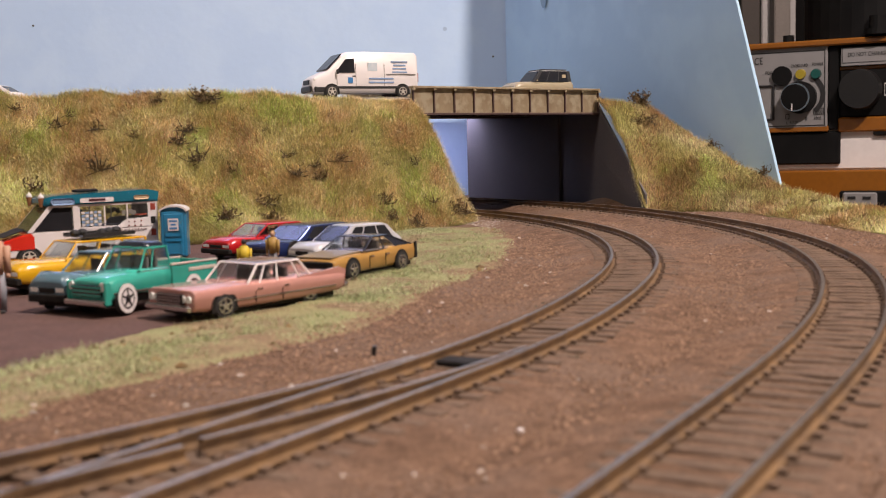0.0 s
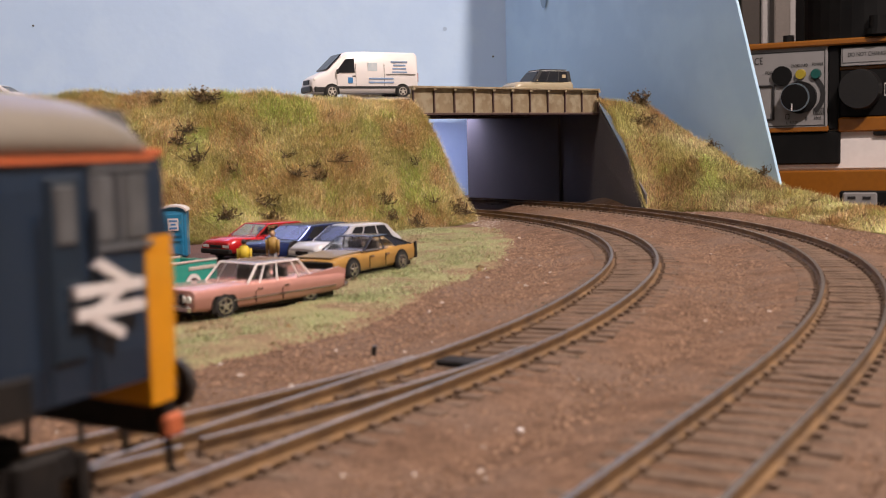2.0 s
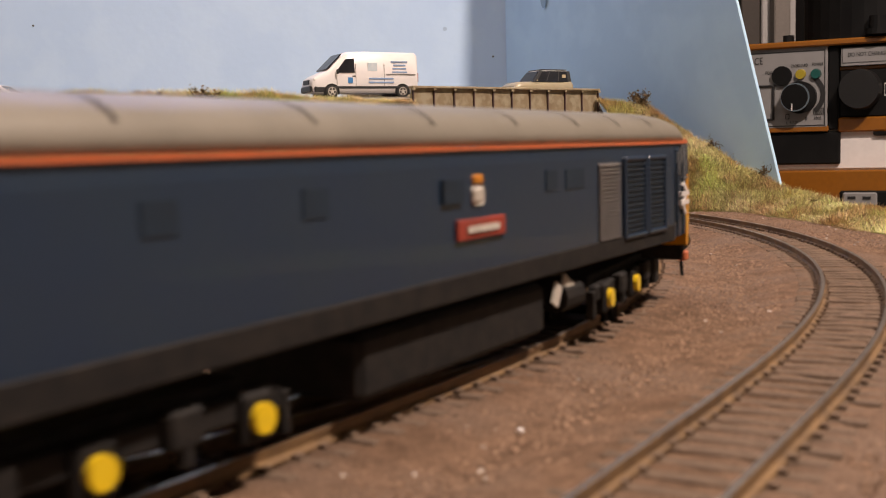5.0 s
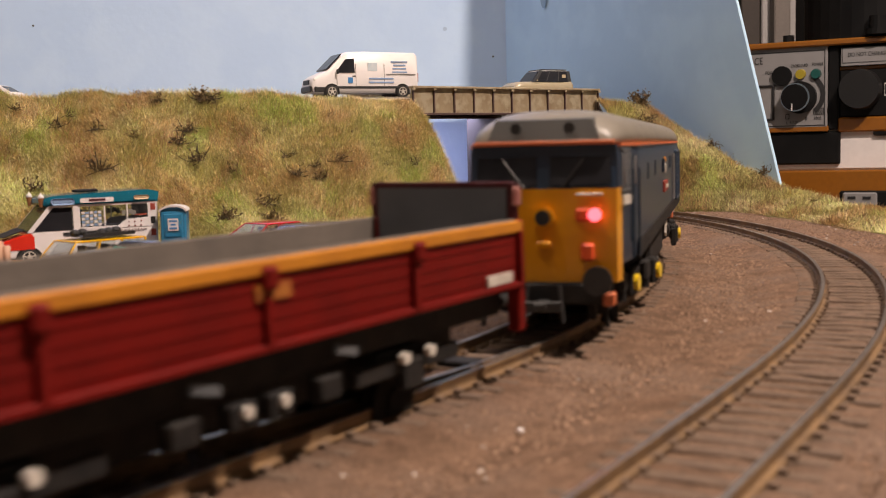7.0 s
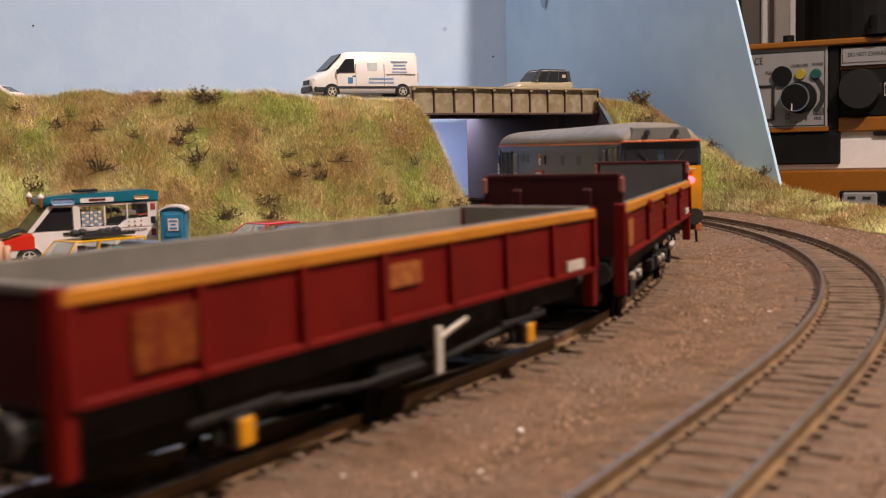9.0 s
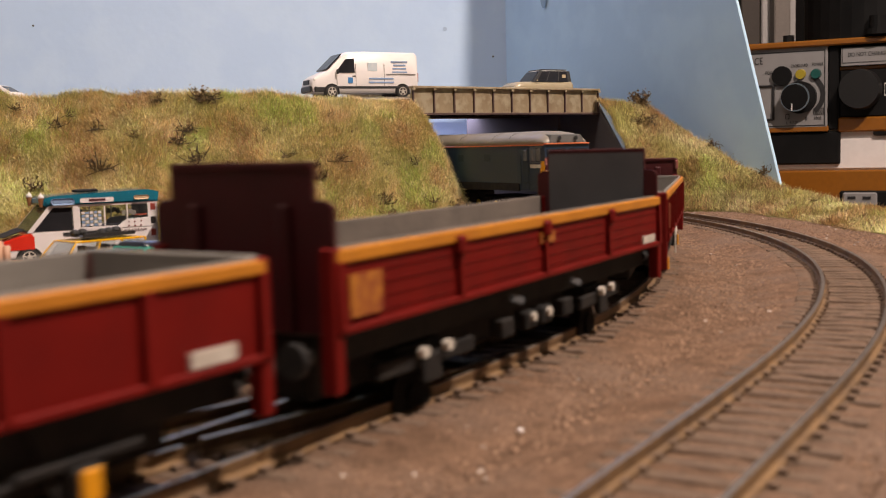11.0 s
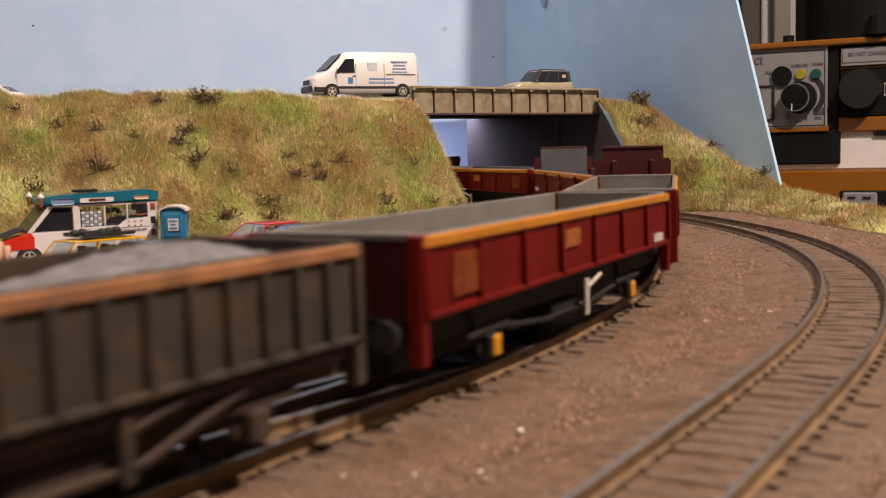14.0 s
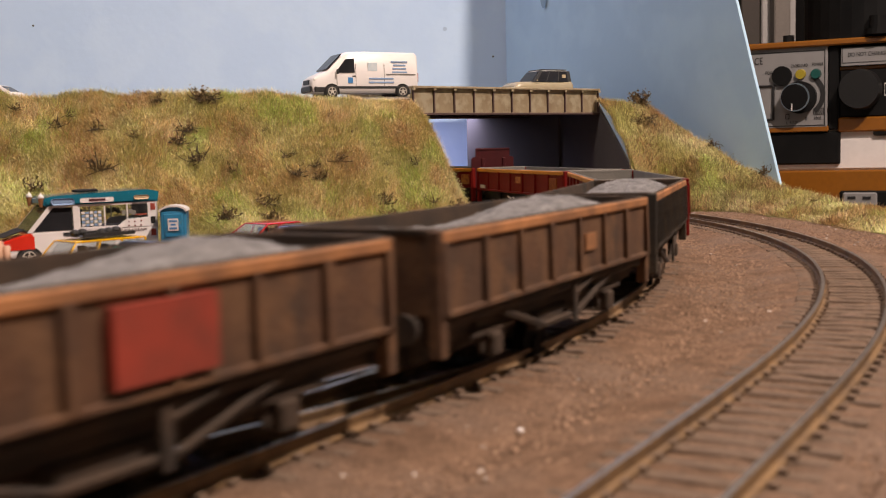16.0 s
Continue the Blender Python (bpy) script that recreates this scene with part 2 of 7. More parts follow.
def loft(bm, rings, cap=True, mi=0):
    vs = [[bm.verts.new(p) for p in r] for r in rings]
    n = len(rings[0])
    fs = []
    for a, b in zip(vs, vs[1:]):
        for i in range(n):
            fs.append(bm.faces.new((a[i], a[(i + 1) % n], b[(i + 1) % n], b[i])))
    if cap:
        fs += [bm.faces.new(vs[0][::-1]), bm.faces.new(vs[-1])]
    bmesh.ops.recalc_face_normals(bm, faces=fs)
    for f in fs:
        f.material_index = mi
    return vs


def quad(bm, pts, mi=0):
    f = bm.faces.new([bm.verts.new(p) for p in pts])
    f.material_index = mi
    return f


def slab(bm, pts, off, mi=0):
    """A thin solid panel: outline pts, thickness vector off."""
    a = [bm.verts.new(p) for p in pts]
    b = [bm.verts.new(Vector(p) + Vector(off)) for p in pts]
    n = len(pts)
    fs = [bm.faces.new(a), bm.faces.new(b[::-1])] + [bm.faces.new((a[i], b[i], b[(i + 1) % n], a[(i + 1) % n])) for i in range(n)]
    bmesh.ops.recalc_face_normals(bm, faces=fs)
    for f in fs:
        f.material_index = mi


def rod(bm, a, b, r, seg=5, r2=None):
    a, b = Vector(a), Vector(b)
    d = b - a
    m = Matrix.Translation((a + b) / 2) @ d.to_track_quat("Z", "Y").to_matrix().to_4x4()
    bmesh.ops.create_cone(bm, cap_ends=True, segments=seg, radius1=r, radius2=r if r2 is None else r2, depth=d.length, matrix=m)


def lettering(name, words, size, mat, parent, m, label=""):
    c = bpy.data.curves.new(name, "FONT")
    c.body, c.size, c.align_x, c.align_y, c.extrude = words, size, "CENTER", "CENTER", 0.00004
    c.materials.append(mat)
    tmp = bpy.data.objects.new(name, c)
    me = bpy.data.meshes.new_from_object(tmp)
    bpy.data.objects.remove(tmp)
    ob = new(name, me)
    ob.parent = parent
    ob.matrix_local = m
    if label:
        ob["label"] = label
    return ob


# ---- the lines of the tracks: curvature against distance run ----
RAIL_TOP = 0.005


class Line:
    """A track's centre line, from a point and heading (radians from +y to +x), with curvature keyed along it."""

    def __init__(self, x, y, heading, bends, length, before=0.0, after=-1.9, step=0.004):
        self.step = step
        pts = [(0.0, x, y, heading)]
        s, X, Y, T = 0.0, x, y, heading
        ks, kv = [b[0] for b in bends], [b[1] for b in bends]
        while s < length:
            k = float(np.interp(s + step / 2, ks, kv)) if s < ks[-1] else after
            T2 = T + k * step
            X += math.sin((T + T2) / 2) * step
            Y += math.cos((T + T2) / 2) * step
            s, T = s + step, T2
            pts.append((s, X, Y, T))
        back = []
        s, X, Y, T = 0.0, x, y, heading
        while s > -before:
            s -= step
            X -= math.sin(T) * step
            Y -= math.cos(T) * step
            back.append((s, X, Y, T))
        self.rows = np.array(back[::-1] + pts)

    def at(self, s):
        r = self.rows
        return [float(np.interp(s, r[:, 0], r[:, i])) for i in (1, 2, 3)]

    def place(self, s, off=0.0, z=0.0):
        x, y, t = self.at(s)
        return Vector((x + off * math.cos(t), y - off * math.sin(t), z))


S0 = 0.0757
MAIN = Line(-0.0216, 0.1755, 0.547, [(0, 0.67), (0.045, -1.50), (0.085, -2.32), (0.125, -1.62), (0.165, -1.28), (0.205, -1.80), (0.245, -2.08), (0.285, -1.86),
                                     (0.325, -1.86), (0.365, -2.15), (0.405, -2.24), (0.485, -2.02), (0.565, -1.77)], 1.45, 1.75)
OUTER = Line(0.0380, 0.1519, 0.532, [(0, 0.22), (0.0775, -1.41), (0.155, -1.57), (0.2325, -1.82), (0.31, -1.62), (0.3875, -1.68), (0.465, -1.60),
                                     (0.5425, -1.40), (0.62, -1.20)], 1.2, 0.5, after=-1.6)

# ---- room ----


def wall(name, c, s, mat, label):
    bm = bmesh.new()
    box(bm, c, s)
    return tagged(part(name, bm, mat), label, "wall", kind="structure")


wall("wall_north", (0, 2.9, 0.4), (4.6, 0.1, 2.5), M["wall_paint"], "plain off-white room wall")
wall("wall_south", (0, -2.05, 0.4), (4.6, 0.1, 2.5), M["wall_paint"], "plain off-white room wall")
wall("wall_east", (2.35, 0.425, 0.4), (0.1, 5.05, 2.5), M["wall_paint"], "plain off-white room wall")
wall("wall_west", (-2.35, 0.425, 0.4), (0.1, 5.05, 2.5), M["wall_paint"], "plain off-white room wall")
tagged(wall("floor", (0, 0.425, -0.88), (4.8, 5.2, 0.06), M["floor_wood"], "brown wooden room floor"), category="floor")
tagged(wall("ceiling", (0, 0.425, 1.67), (4.8, 5.2, 0.06), M["ceiling_paint"], "plain white ceiling"), category="ceiling")


def ceiling_light(x, y, w):
    t = thing("ceiling_light", "square white ceiling light panel", "lamp", pose(x, y, 1.64), "ceiling lights")
    bm = bmesh.new()
    for sx, sy, lx, ly in ((1, 0, 0.02, w + 0.04), (-1, 0, 0.02, w + 0.04), (0, 1, w, 0.02), (0, -1, w, 0.02)):
        box(bm, (sx * (w / 2 + 0.01), sy * (w / 2 + 0.01), -0.02), (lx, ly, 0.04), 0.002)
    part("frame", bm, M["white"], t)
    bm = bmesh.new()
    box(bm, (0, 0, -0.02), (w - 0.004, w - 0.004, 0.01))
    part("diffuser", bm, material("lamp_diffuser", (1.0, 0.92, 0.82), 0.6, glow=3.0), t)


ceiling_light(0.80, 0.0, 0.08)
ceiling_light(-0.45, -0.10, 0.51)


# ---- baseboard ----
def swell(x, y):
    """Unevenness of the scenic ground, in metres."""
    return 0.0009 * noise.noise((x * 22, y * 22, 3.1)) + 0.0004 * noise.noise((x * 90, y * 90, 1.7))


# the verge between yard and track, as a line of y against x
VX = [-0.30, -0.125, -0.095, -0.0837, -0.0708, -0.0323, -0.0280, -0.0360, -0.042]
VY = [0.06, 0.185, 0.2315, 0.2743, 0.2989, 0.3779, 0.4365, 0.52, 0.62]
EX = [-0.26, -0.105, -0.081, -0.059, -0.027, 0.0028, 0.021, 0.034, 0.034]
EY = [0.04, 0.155, 0.195, 0.233, 0.2785, 0.3786, 0.4291, 0.5283, 0.62]


def ground_sheet():
    x0, x1, y0, y1 = -1.25, 0.272, -1.45, 1.10
    xs = np.unique(np.r_[np.linspace(x0, -0.25, 14), np.linspace(-0.25, x1, 105)])
    ys = np.unique(np.r_[np.linspace(y0, 0.10, 16), np.linspace(0.10, 0.80, 140), np.linspace(0.80, y1, 16)])
    vs, fs = [], []
    for y in ys:
        for x in xs:
            under_yard = 0.003 if y < 0.66 and x < float(np.interp(y, VY, VX)) - 0.003 else 0.0
            heap = 0.0085 * math.exp(-((x - 0.119) / 0.020) ** 2 - ((y - 0.79) / 0.05) ** 2)
            vs.append((x, y, swell(x, y) - 0.0004 - under_yard + heap))
    n = len(xs)
    for j in range(len(ys) - 1):
        for i in range(n - 1):
            fs.append((j * n + i, j * n + i + 1, (j + 1) * n + i + 1, (j + 1) * n + i))
    me = bpy.data.meshes.new("ground")
    me.from_pydata(vs, [], fs)
    me.materials.append(M["ballast"])
    for p in me.polygons:
        p.use_smooth = True
    return tagged(new("ground", me), "brown gritty ballast ground of a model railway", "ground", kind="structure")


GROUND = ground_sheet()
bm = bmesh.new()
box(bm, (-0.489, -0.175, -0.03), (1.522, 2.55, 0.05), 0.002)
tagged(part("baseboard", bm, M["timber"]), "wooden baseboard table under the layout", "baseboard", kind="structure")


def yard_sheet():
    ys = np.linspace(0.0, 0.66, 90)
    vs, fs = [], []
    cols = 40
    for y in ys:
        xe = float(np.interp(y, VY, VX)) + 0.004 * noise.noise((y * 40, 2.0, 0.0))
        for i in range(cols):
            u = i / (cols - 1)
            x = -0.75 + (xe + 0.75) * (1 - (1 - u) ** 2)
            edge = max(0.0, 1 - (1 - u) * 18)
            vs.append((x, y, 0.0002 + 0.4 * swell(x, y) - 0.003 * edge))
    for j in range(len(ys) - 1):
        for i in range(cols - 1):
            a = j * cols + i
            fs.append((a, a + 1, a + cols + 1, a + cols))
    me = bpy.data.meshes.new("yard")
    me.from_pydata(vs, [], fs)
    me.materials.append(M["yard"])
    for p in me.polygons:
        p.use_smooth = True
    return tagged(new("yard_pavement", me), "dark reddish-brown gritty car park surface", "pavement", kind="structure")


yard_sheet()


def verge_sheet():
    """Mossy strip between the yard and the ballast, fading out at both sides."""
    ys = np.linspace(0.04, 0.63, 150)
    vs, fs = [], []
    cols = 16
    for y in ys:
        a = float(np.interp(y, VY, VX)) - 0.007
        b = float(np.interp(y, EY, EX)) + 0.002 + 0.005 * noise.noise((y * 50, 8.0, 0.0))
        for i in range(cols):
            u = i / (cols - 1)
            x = a + (b - a) * u + 0.004 * noise.noise((y * 70, u * 4, 3.0)) * (1 if i in (0, cols - 1) else 0.3)
            rise = 0.0014 * math.sin(math.pi * u) ** 0.6 - 0.0006
            vs.append((x, y, swell(x, y) + rise + 0.0006 * noise.noise((x * 160, y * 160, 2.0))))
    for j in range(len(ys) - 1):
        for i in range(cols - 1):
            k = j * cols + i
            fs.append((k, k + 1, k + cols + 1, k + cols))
    me = bpy.data.meshes.new("verge")
    me.from_pydata(vs, [], fs)
    me.materials.append(M["verge"])
    for p in me.polygons:
        p.use_smooth = True
    return tagged(new("verge", me), "mossy green and brown verge beside the car park", "ground", kind="structure")


verge_sheet()

# ---- tracks ----
SLEEPER_W, SLEEPER_L, SLEEPER_H, PITCH = 0.0030, 0.0305, 0.0024, 0.00665


def sleeper_mesh():
    bm = bmesh.new()
    box(bm, (0, 0, SLEEPER_H / 2), (SLEEPER_L, SLEEPER_W, SLEEPER_H), 0.0003)
    for sx in (-1, 1):
        for dx in (-0.0016, 0.0016):
            box(bm, (sx * 0.00865 + dx, 0, SLEEPER_H + 0.0003), (0.0013, 0.0018, 0.0008))
    return mesh_of(bm, "sleeper", M["sleeper"])


SLEEPER = sleeper_mesh()
PROFILE = [(-0.0012, 0.0), (0.0012, 0.0), (0.0011, 0.0004), (0.0003, 0.0007), (0.0003, 0.0017), (0.00055, 0.0019), (0.0005, 0.0026), (-0.0005, 0.0026),
           (-0.00055, 0.0019), (-0.0003, 0.0017), (-0.0003, 0.0007), (-0.0011, 0.0004)]


def rail(parent, line, off, s0, s1, step=0.006, name="rail"):
    """One rail swept along the line at the offset off (a number, or a function of s)."""
    n = max(2, int((s1 - s0) / step))
    vs, fs, mi = [], [], []
    k = len(PROFILE)
    for i in range(n + 1):
        s = s0 + (s1 - s0) * i / n
        o = off(s) if callable(off) else off
        for a, b in PROFILE:
            p = line.place(s, o + a, RAIL_TOP - 0.0026 + b)
            vs.append(p)
    for i in range(n):
        for j in range(k):
            a, b = i * k + j, i * k + (j + 1) % k
            fs.append((a, b, b + k, a + k))
            mi.append(1 if j == 6 else 0)
    fs += [tuple(range(k))[::-1], tuple(range(n * k, n * k + k))]
    mi += [0, 0]
    me = bpy.data.meshes.new(name)
    me.from_pydata(vs, [], fs)
    me.materials.append(M["rail_side"])
    me.materials.append(M["rail_top"])
    me.polygons.foreach_set("material_index", mi)
    ob = new(name, me)
    ob.parent = parent
    return ob


def sleepers(parent, line, s0, s1, near0, near1, shift=0.0, skip=None):
    """Single sleepers along the near stretch, the hidden rest joined."""
    rest = bmesh.new()
    s = s0
    while s < s1:
        o = shift(s) if callable(shift) else shift
        p = line.place(s, o)
        t = line.at(s)[2]
        m = Matrix.Translation((p.x, p.y, 0.0)) @ Matrix.Rotation(-t + random.uniform(-0.02, 0.02), 4, "Z")
        if near0 <= s <= near1:
            ob = new("sleeper", SLEEPER)
            ob.parent = parent
            ob.matrix_local = m @ Matrix.Translation((random.uniform(-0.0003, 0.0003), 0, random.uniform(-0.0002, 0.0001)))
        else:
            vs = box(rest, (0, 0, SLEEPER_H / 2), (SLEEPER_L, SLEEPER_W, SLEEPER_H))
            bmesh.ops.transform(rest, matrix=m, verts=vs)
        s += PITCH
    ob = part("sleeper_run", rest, M["sleeper"], parent)
    ob["kind"] = "stuff"


track_a = thing("railway_track", "inner model railway track with brown rails on sleepers", "railway track", kind="structure")
rail(track_a, MAIN, 0.00825, -1.7, 1.4)
rail(track_a, MAIN, -0.00825, -1.7, 1.4)
sleepers(track_a, MAIN, -1.6, 1.4, -0.07, 0.66)
track_b = thing("railway_track", "outer model railway track with brown rails on sleepers", "railway track", kind="structure")
rail(track_b, OUTER, 0.00825, -0.5, 1.15)
rail(track_b, OUTER, -0.00825, -0.5, 1.15)
sleepers(track_b, OUTER, -0.45, 1.1, -0.05, 0.72)



def ballast_bed(line, s0, s1, name):
    """Ballast laid between the rails and up over the sleeper ends."""
    vs, fs = [], []
    cols = [(-0.036, -0.0012), (-0.026, 0.0004), (-0.0175, 0.0018), (-0.0135, 0.0022), (-0.0100, 0.0021), (-0.0088, 0.0019), (-0.0050, 0.0019), (0.0, 0.0020), (0.0050, 0.0019),
            (0.0088, 0.0019), (0.0100, 0.0021), (0.0135, 0.0022), (0.0175, 0.0018), (0.026, 0.0004), (0.036, -0.0012)]
    n = int((s1 - s0) / 0.0022)
    k = len(cols)
    for i in range(n + 1):
        s = s0 + (s1 - s0) * i / n
        for o, z in cols:
            p = line.place(s, o)
            z += 0.0007 * noise.noise((p.x * 170, p.y * 170, 1.0)) + 0.0004 * noise.noise((p.x * 420, p.y * 420, 4.0))
            vs.append((p.x, p.y, z))
    for i in range(n):
        for j in range(k - 1):
            a = i * k + j
            fs.append((a, a + 1, a + k + 1, a + k))
    me = bpy.data.meshes.new(name)
    me.from_pydata(vs, [], fs)
    me.materials.append(M["ballast"])
    for p in me.polygons:
        p.use_smooth = True
    return tagged(new(name, me), "brown gritty ballast bed laid over the sleeper ends", "ballast", kind="structure")


ballast_bed(MAIN, -0.3, 0.75, "ballast_bed")
ballast_bed(OUTER, -0.2, 0.80, "ballast_bed")

# the turnout's second road leaves the inner line towards the yard side
TIP = 0.075


def stray(s):
    """Sideways distance of the diverging road from the inner line."""
    u = TIP - s
    if u <= 0:
        return 0.0
    return -(1.15 * u * u if u < 0.09 else 1.15 * 0.0081 + 0.207 * (u - 0.09))


turnout = thing("turnout_track", "diverging rails of a turnout beside the inner track", "railway track", kind="structure")
rail(turnout, MAIN, lambda s: stray(s) - 0.00825 - 0.0002, -0.45, TIP - 0.03, 0.005, "stock_rail")
rail(turnout, MAIN, lambda s: stray(s) + 0.00825 - 0.0013, -0.022, TIP - 0.012, 0.005, "switch_blade")
rail(turnout, MAIN, lambda s: stray(s) + 0.00825, -0.45, -0.026, 0.005, "closure_rail")
for i in range(-30, 6):
    s = i * PITCH - 0.014
    o = stray(s)
    if o < -0.006 and i > -14:
        p = MAIN.place(s, o)
        ob = new("sleeper", SLEEPER)
        ob.parent = turnout
        ob.matrix_local = Matrix.Translation((p.x, p.y, -0.0001)) @ Matrix.Rotation(-MAIN.at(s)[2] - 0.15, 4, "Z")
bm = bmesh.new()
p = MAIN.place(0.052, -0.001, 0.0030)
box(bm, p, (0.012, 0.006, 0.0012), 0.0003, Matrix.Rotation(-0.55, 3, "Z"))
part("tie_bar", bm, M["under"], turnout, "dark grey turnout tie bar")

# ---- embankment carrying the road ----
# crest and foot of the grassy face, left to right
CREST = [(-0.95, 0.60, 0.084), (-0.45, 0.60, 0.0835), (-0.25, 0.635, 0.0825), (-0.16, 0.655, 0.0805), (-0.061, 0.678, 0.079), (-0.017, 0.690, 0.076)]
FOOT = [(-0.95, 0.50, 0.0), (-0.45, 0.52, 0.0), (-0.25, 0.545, 0.0), (-0.13, 0.560, 0.0), (-0.035, 0.600, 0.0), (0.0215, 0.672, 0.0)]


def along(pts, u):
    n = len(pts) - 1
    i = min(int(u * n), n - 1)
    return Vector(pts[i]).lerp(Vector(pts[i + 1]), u * n - i)


def bank_point(u, v):
    """u along, v from foot 0 to crest 1, with lumps."""
    a, b = along(FOOT, u), along(CREST, u)
    p = a.lerp(b, v)
    p.z += 0.004 * math.sin(v * math.pi) - 0.003 * math.sin(v * math.pi * 2)
    p.z -= 0.0024 * v ** 3 * math.exp(-((p.x + 0.052) / 0.035) ** 4)
    lump = 0.0052 * noise.noise(p * 35) + 0.0024 * noise.noise(p * 90)
    p += Vector((0, -0.6, 0.8)) * lump
    return p


def bank_mesh(fn, nu, nv, name, label, back):
    vs, fs = [], []
    for i in range(nu + 1):
        for j in range(nv + 1):
            vs.append(fn(i / nu, j / nv))
    off = len(vs)
    vs += [v + Vector(back) for v in vs]
    k = nv + 1

    def f(a, b, c, d):
        fs.append((a, b, c, d))
    for i in range(nu):
        for j in range(nv):
            a = i * k + j
            f(a, a + k, a + k + 1, a + 1)
            f(off + a, off + a + 1, off + a + k + 1, off + a + k)
    for i in range(nu):
        a, b = i * k, i * k + nv
        f(a, off + a, off + a + k, a + k)
        f(b, b + k, off + b + k, off + b)
    for j in range(nv):
        a, b = j, nu * k + j
        f(a, a + 1, off + a + 1, off + a)
        f(b, off + b, off + b + 1, b + 1)
    me = bpy.data.meshes.new(name)
    me.from_pydata(vs, [], fs)
    me.materials.append(M["bank"])
    for p in me.polygons:
        p.use_smooth = True
    return tagged(new(name, me), label, "embankment", kind="structure")


bank_mesh(bank_point, 130, 34, "embankment", "grassy embankment slope in straw, brown and green static grass", (0.0, 0.012, -0.006))

# bank on the other side of the bridge, against the side board
R_CREST = [(0.1138, 0.799, 0.0772), (0.150, 0.815, 0.076), (0.176, 0.800, 0.054), (0.2005, 0.775, 0.0345), (0.229, 0.742, 0.0140), (0.245, 0.690, 0.0065), (0.252, 0.62, 0.0040), (0.26, 0.45, 0.004), (0.27, 0.2, 0.003)]
R_FOOT = [(0.1330, 0.7195, 0.004), (0.148, 0.735, 0.0), (0.165, 0.735, 0.0), (0.183, 0.722, 0.0), (0.193, 0.695, 0.0), (0.202, 0.630, 0.0), (0.206, 0.56, 0.0), (0.225, 0.42, 0.0), (0.235, 0.2, 0.0)]


def right_bank_point(u, v):
    a, b = along(R_FOOT, u), along(R_CREST, u)
    p = a.lerp(b, v)
    p += Vector((0, -0.5, 0.8)) * (0.003 * noise.noise(p * 40 + Vector((5, 1, 2))) + 0.0015 * noise.noise(p * 100)) * min(1.0, v * 4)
    p.z += 0.15 * b.z * math.sin(v * math.pi)
    return p


bank_mesh(right_bank_point, 110, 22, "embankment", "straw-coloured grassy bank beside the bridge abutment", (0.006, 0.010, -0.006))

# road deck behind the crest and over the bridge
bm = bmesh.new()
slab(bm, [(-0.95, 0.604, 0.0772), (-0.45, 0.604, 0.0772), (-0.25, 0.640, 0.0772), (-0.06, 0.684, 0.0772), (-0.016, 0.703, 0.0772), (-0.016, 1.052, 0.0772), (-0.95, 1.052, 0.0772)], (0, 0, 0.0015))
slab(bm, [(-0.0155, 0.7035, 0.0772), (0.112, 0.802, 0.0772), (0.118, 0.812, 0.0772), (0.100, 1.00, 0.0772), (0.062, 1.052, 0.0772), (-0.0155, 1.052, 0.0772)], (0, 0, 0.0020))
tagged(part("road", bm, M["road"]), "grey road across the embankment and bridge", "road", kind="structure")

# ---- bridge girder ----
GL, GR = Vector((-0.0166, 0.700, 0.0)), Vector((0.1151, 0.800, 0.0))


def bridge():
    d = GR - GL
    L = d.length
    t = thing("girder_bridge", "olive-brown plate girder road bridge with riveted stiffeners", "bridge",
              Matrix.Translation(GL) @ Matrix.Rotation(math.atan2(d.y, d.x), 4, "Z"))
    zt, zb = 0.0855, 0.0672
    for y, nm in ((0.0, "girder"), (0.075, "girder")):
        bm = bmesh.new()
        box(bm, (L / 2, y + 0.0016, (zt + zb) / 2), (L, 0.0012, zt - zb - 0.002))
        g = part(nm, bm, M["girder"], t)
        bm = bmesh.new()
        box(bm, (L / 2, y + 0.0014, zt - 0.0008), (L + 0.001, 0.0052, 0.0016), 0.0003)
        part("top_flange", bm, M["girder"], t)
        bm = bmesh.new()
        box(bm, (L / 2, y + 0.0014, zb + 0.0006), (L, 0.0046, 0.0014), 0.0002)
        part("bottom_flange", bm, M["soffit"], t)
        for i in range(11):
            bm = bmesh.new()
            x = 0.0006 + (L - 0.0012) * i / 10
            box(bm, (x, y + 0.0004, (zt + zb) / 2), (0.0008, 0.0014, zt - zb - 0.003))
            bk = bmesh.new()
            box(bk, (x, y - 0.0006, zt - 0.0023), (0.0024, 0.0012, 0.0013), 0.0002)
            part("bracket", bk, M["girder"], t)
            # front stiffeners take the dark soffit colour, painting in each one's shadow line
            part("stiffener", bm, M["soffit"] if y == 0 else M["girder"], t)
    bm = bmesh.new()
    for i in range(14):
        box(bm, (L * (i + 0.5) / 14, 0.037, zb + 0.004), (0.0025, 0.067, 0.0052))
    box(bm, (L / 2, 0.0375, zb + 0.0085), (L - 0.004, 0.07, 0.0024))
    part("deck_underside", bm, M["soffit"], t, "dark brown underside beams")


bridge()


def upright(name, a, b, z0, z1, thick, mat, label, cat="wall", top_b=None):
    """A standing board from a to b in plan."""
    a, b = Vector((*a, 0)), Vector((*b, 0))
    d = (b - a).normalized()
    n = Vector((-d.y, d.x, 0)) * thick
    bm = bmesh.new()
    slab(bm, [a + Vector((0, 0, z0)), b + Vector((0, 0, z0)), (b if top_b is None else Vector((*top_b, 0))) + Vector((0, 0, z1)), a + Vector((0, 0, z1))], n)
    return tagged(part(name, bm, mat), label, cat, kind="structure")


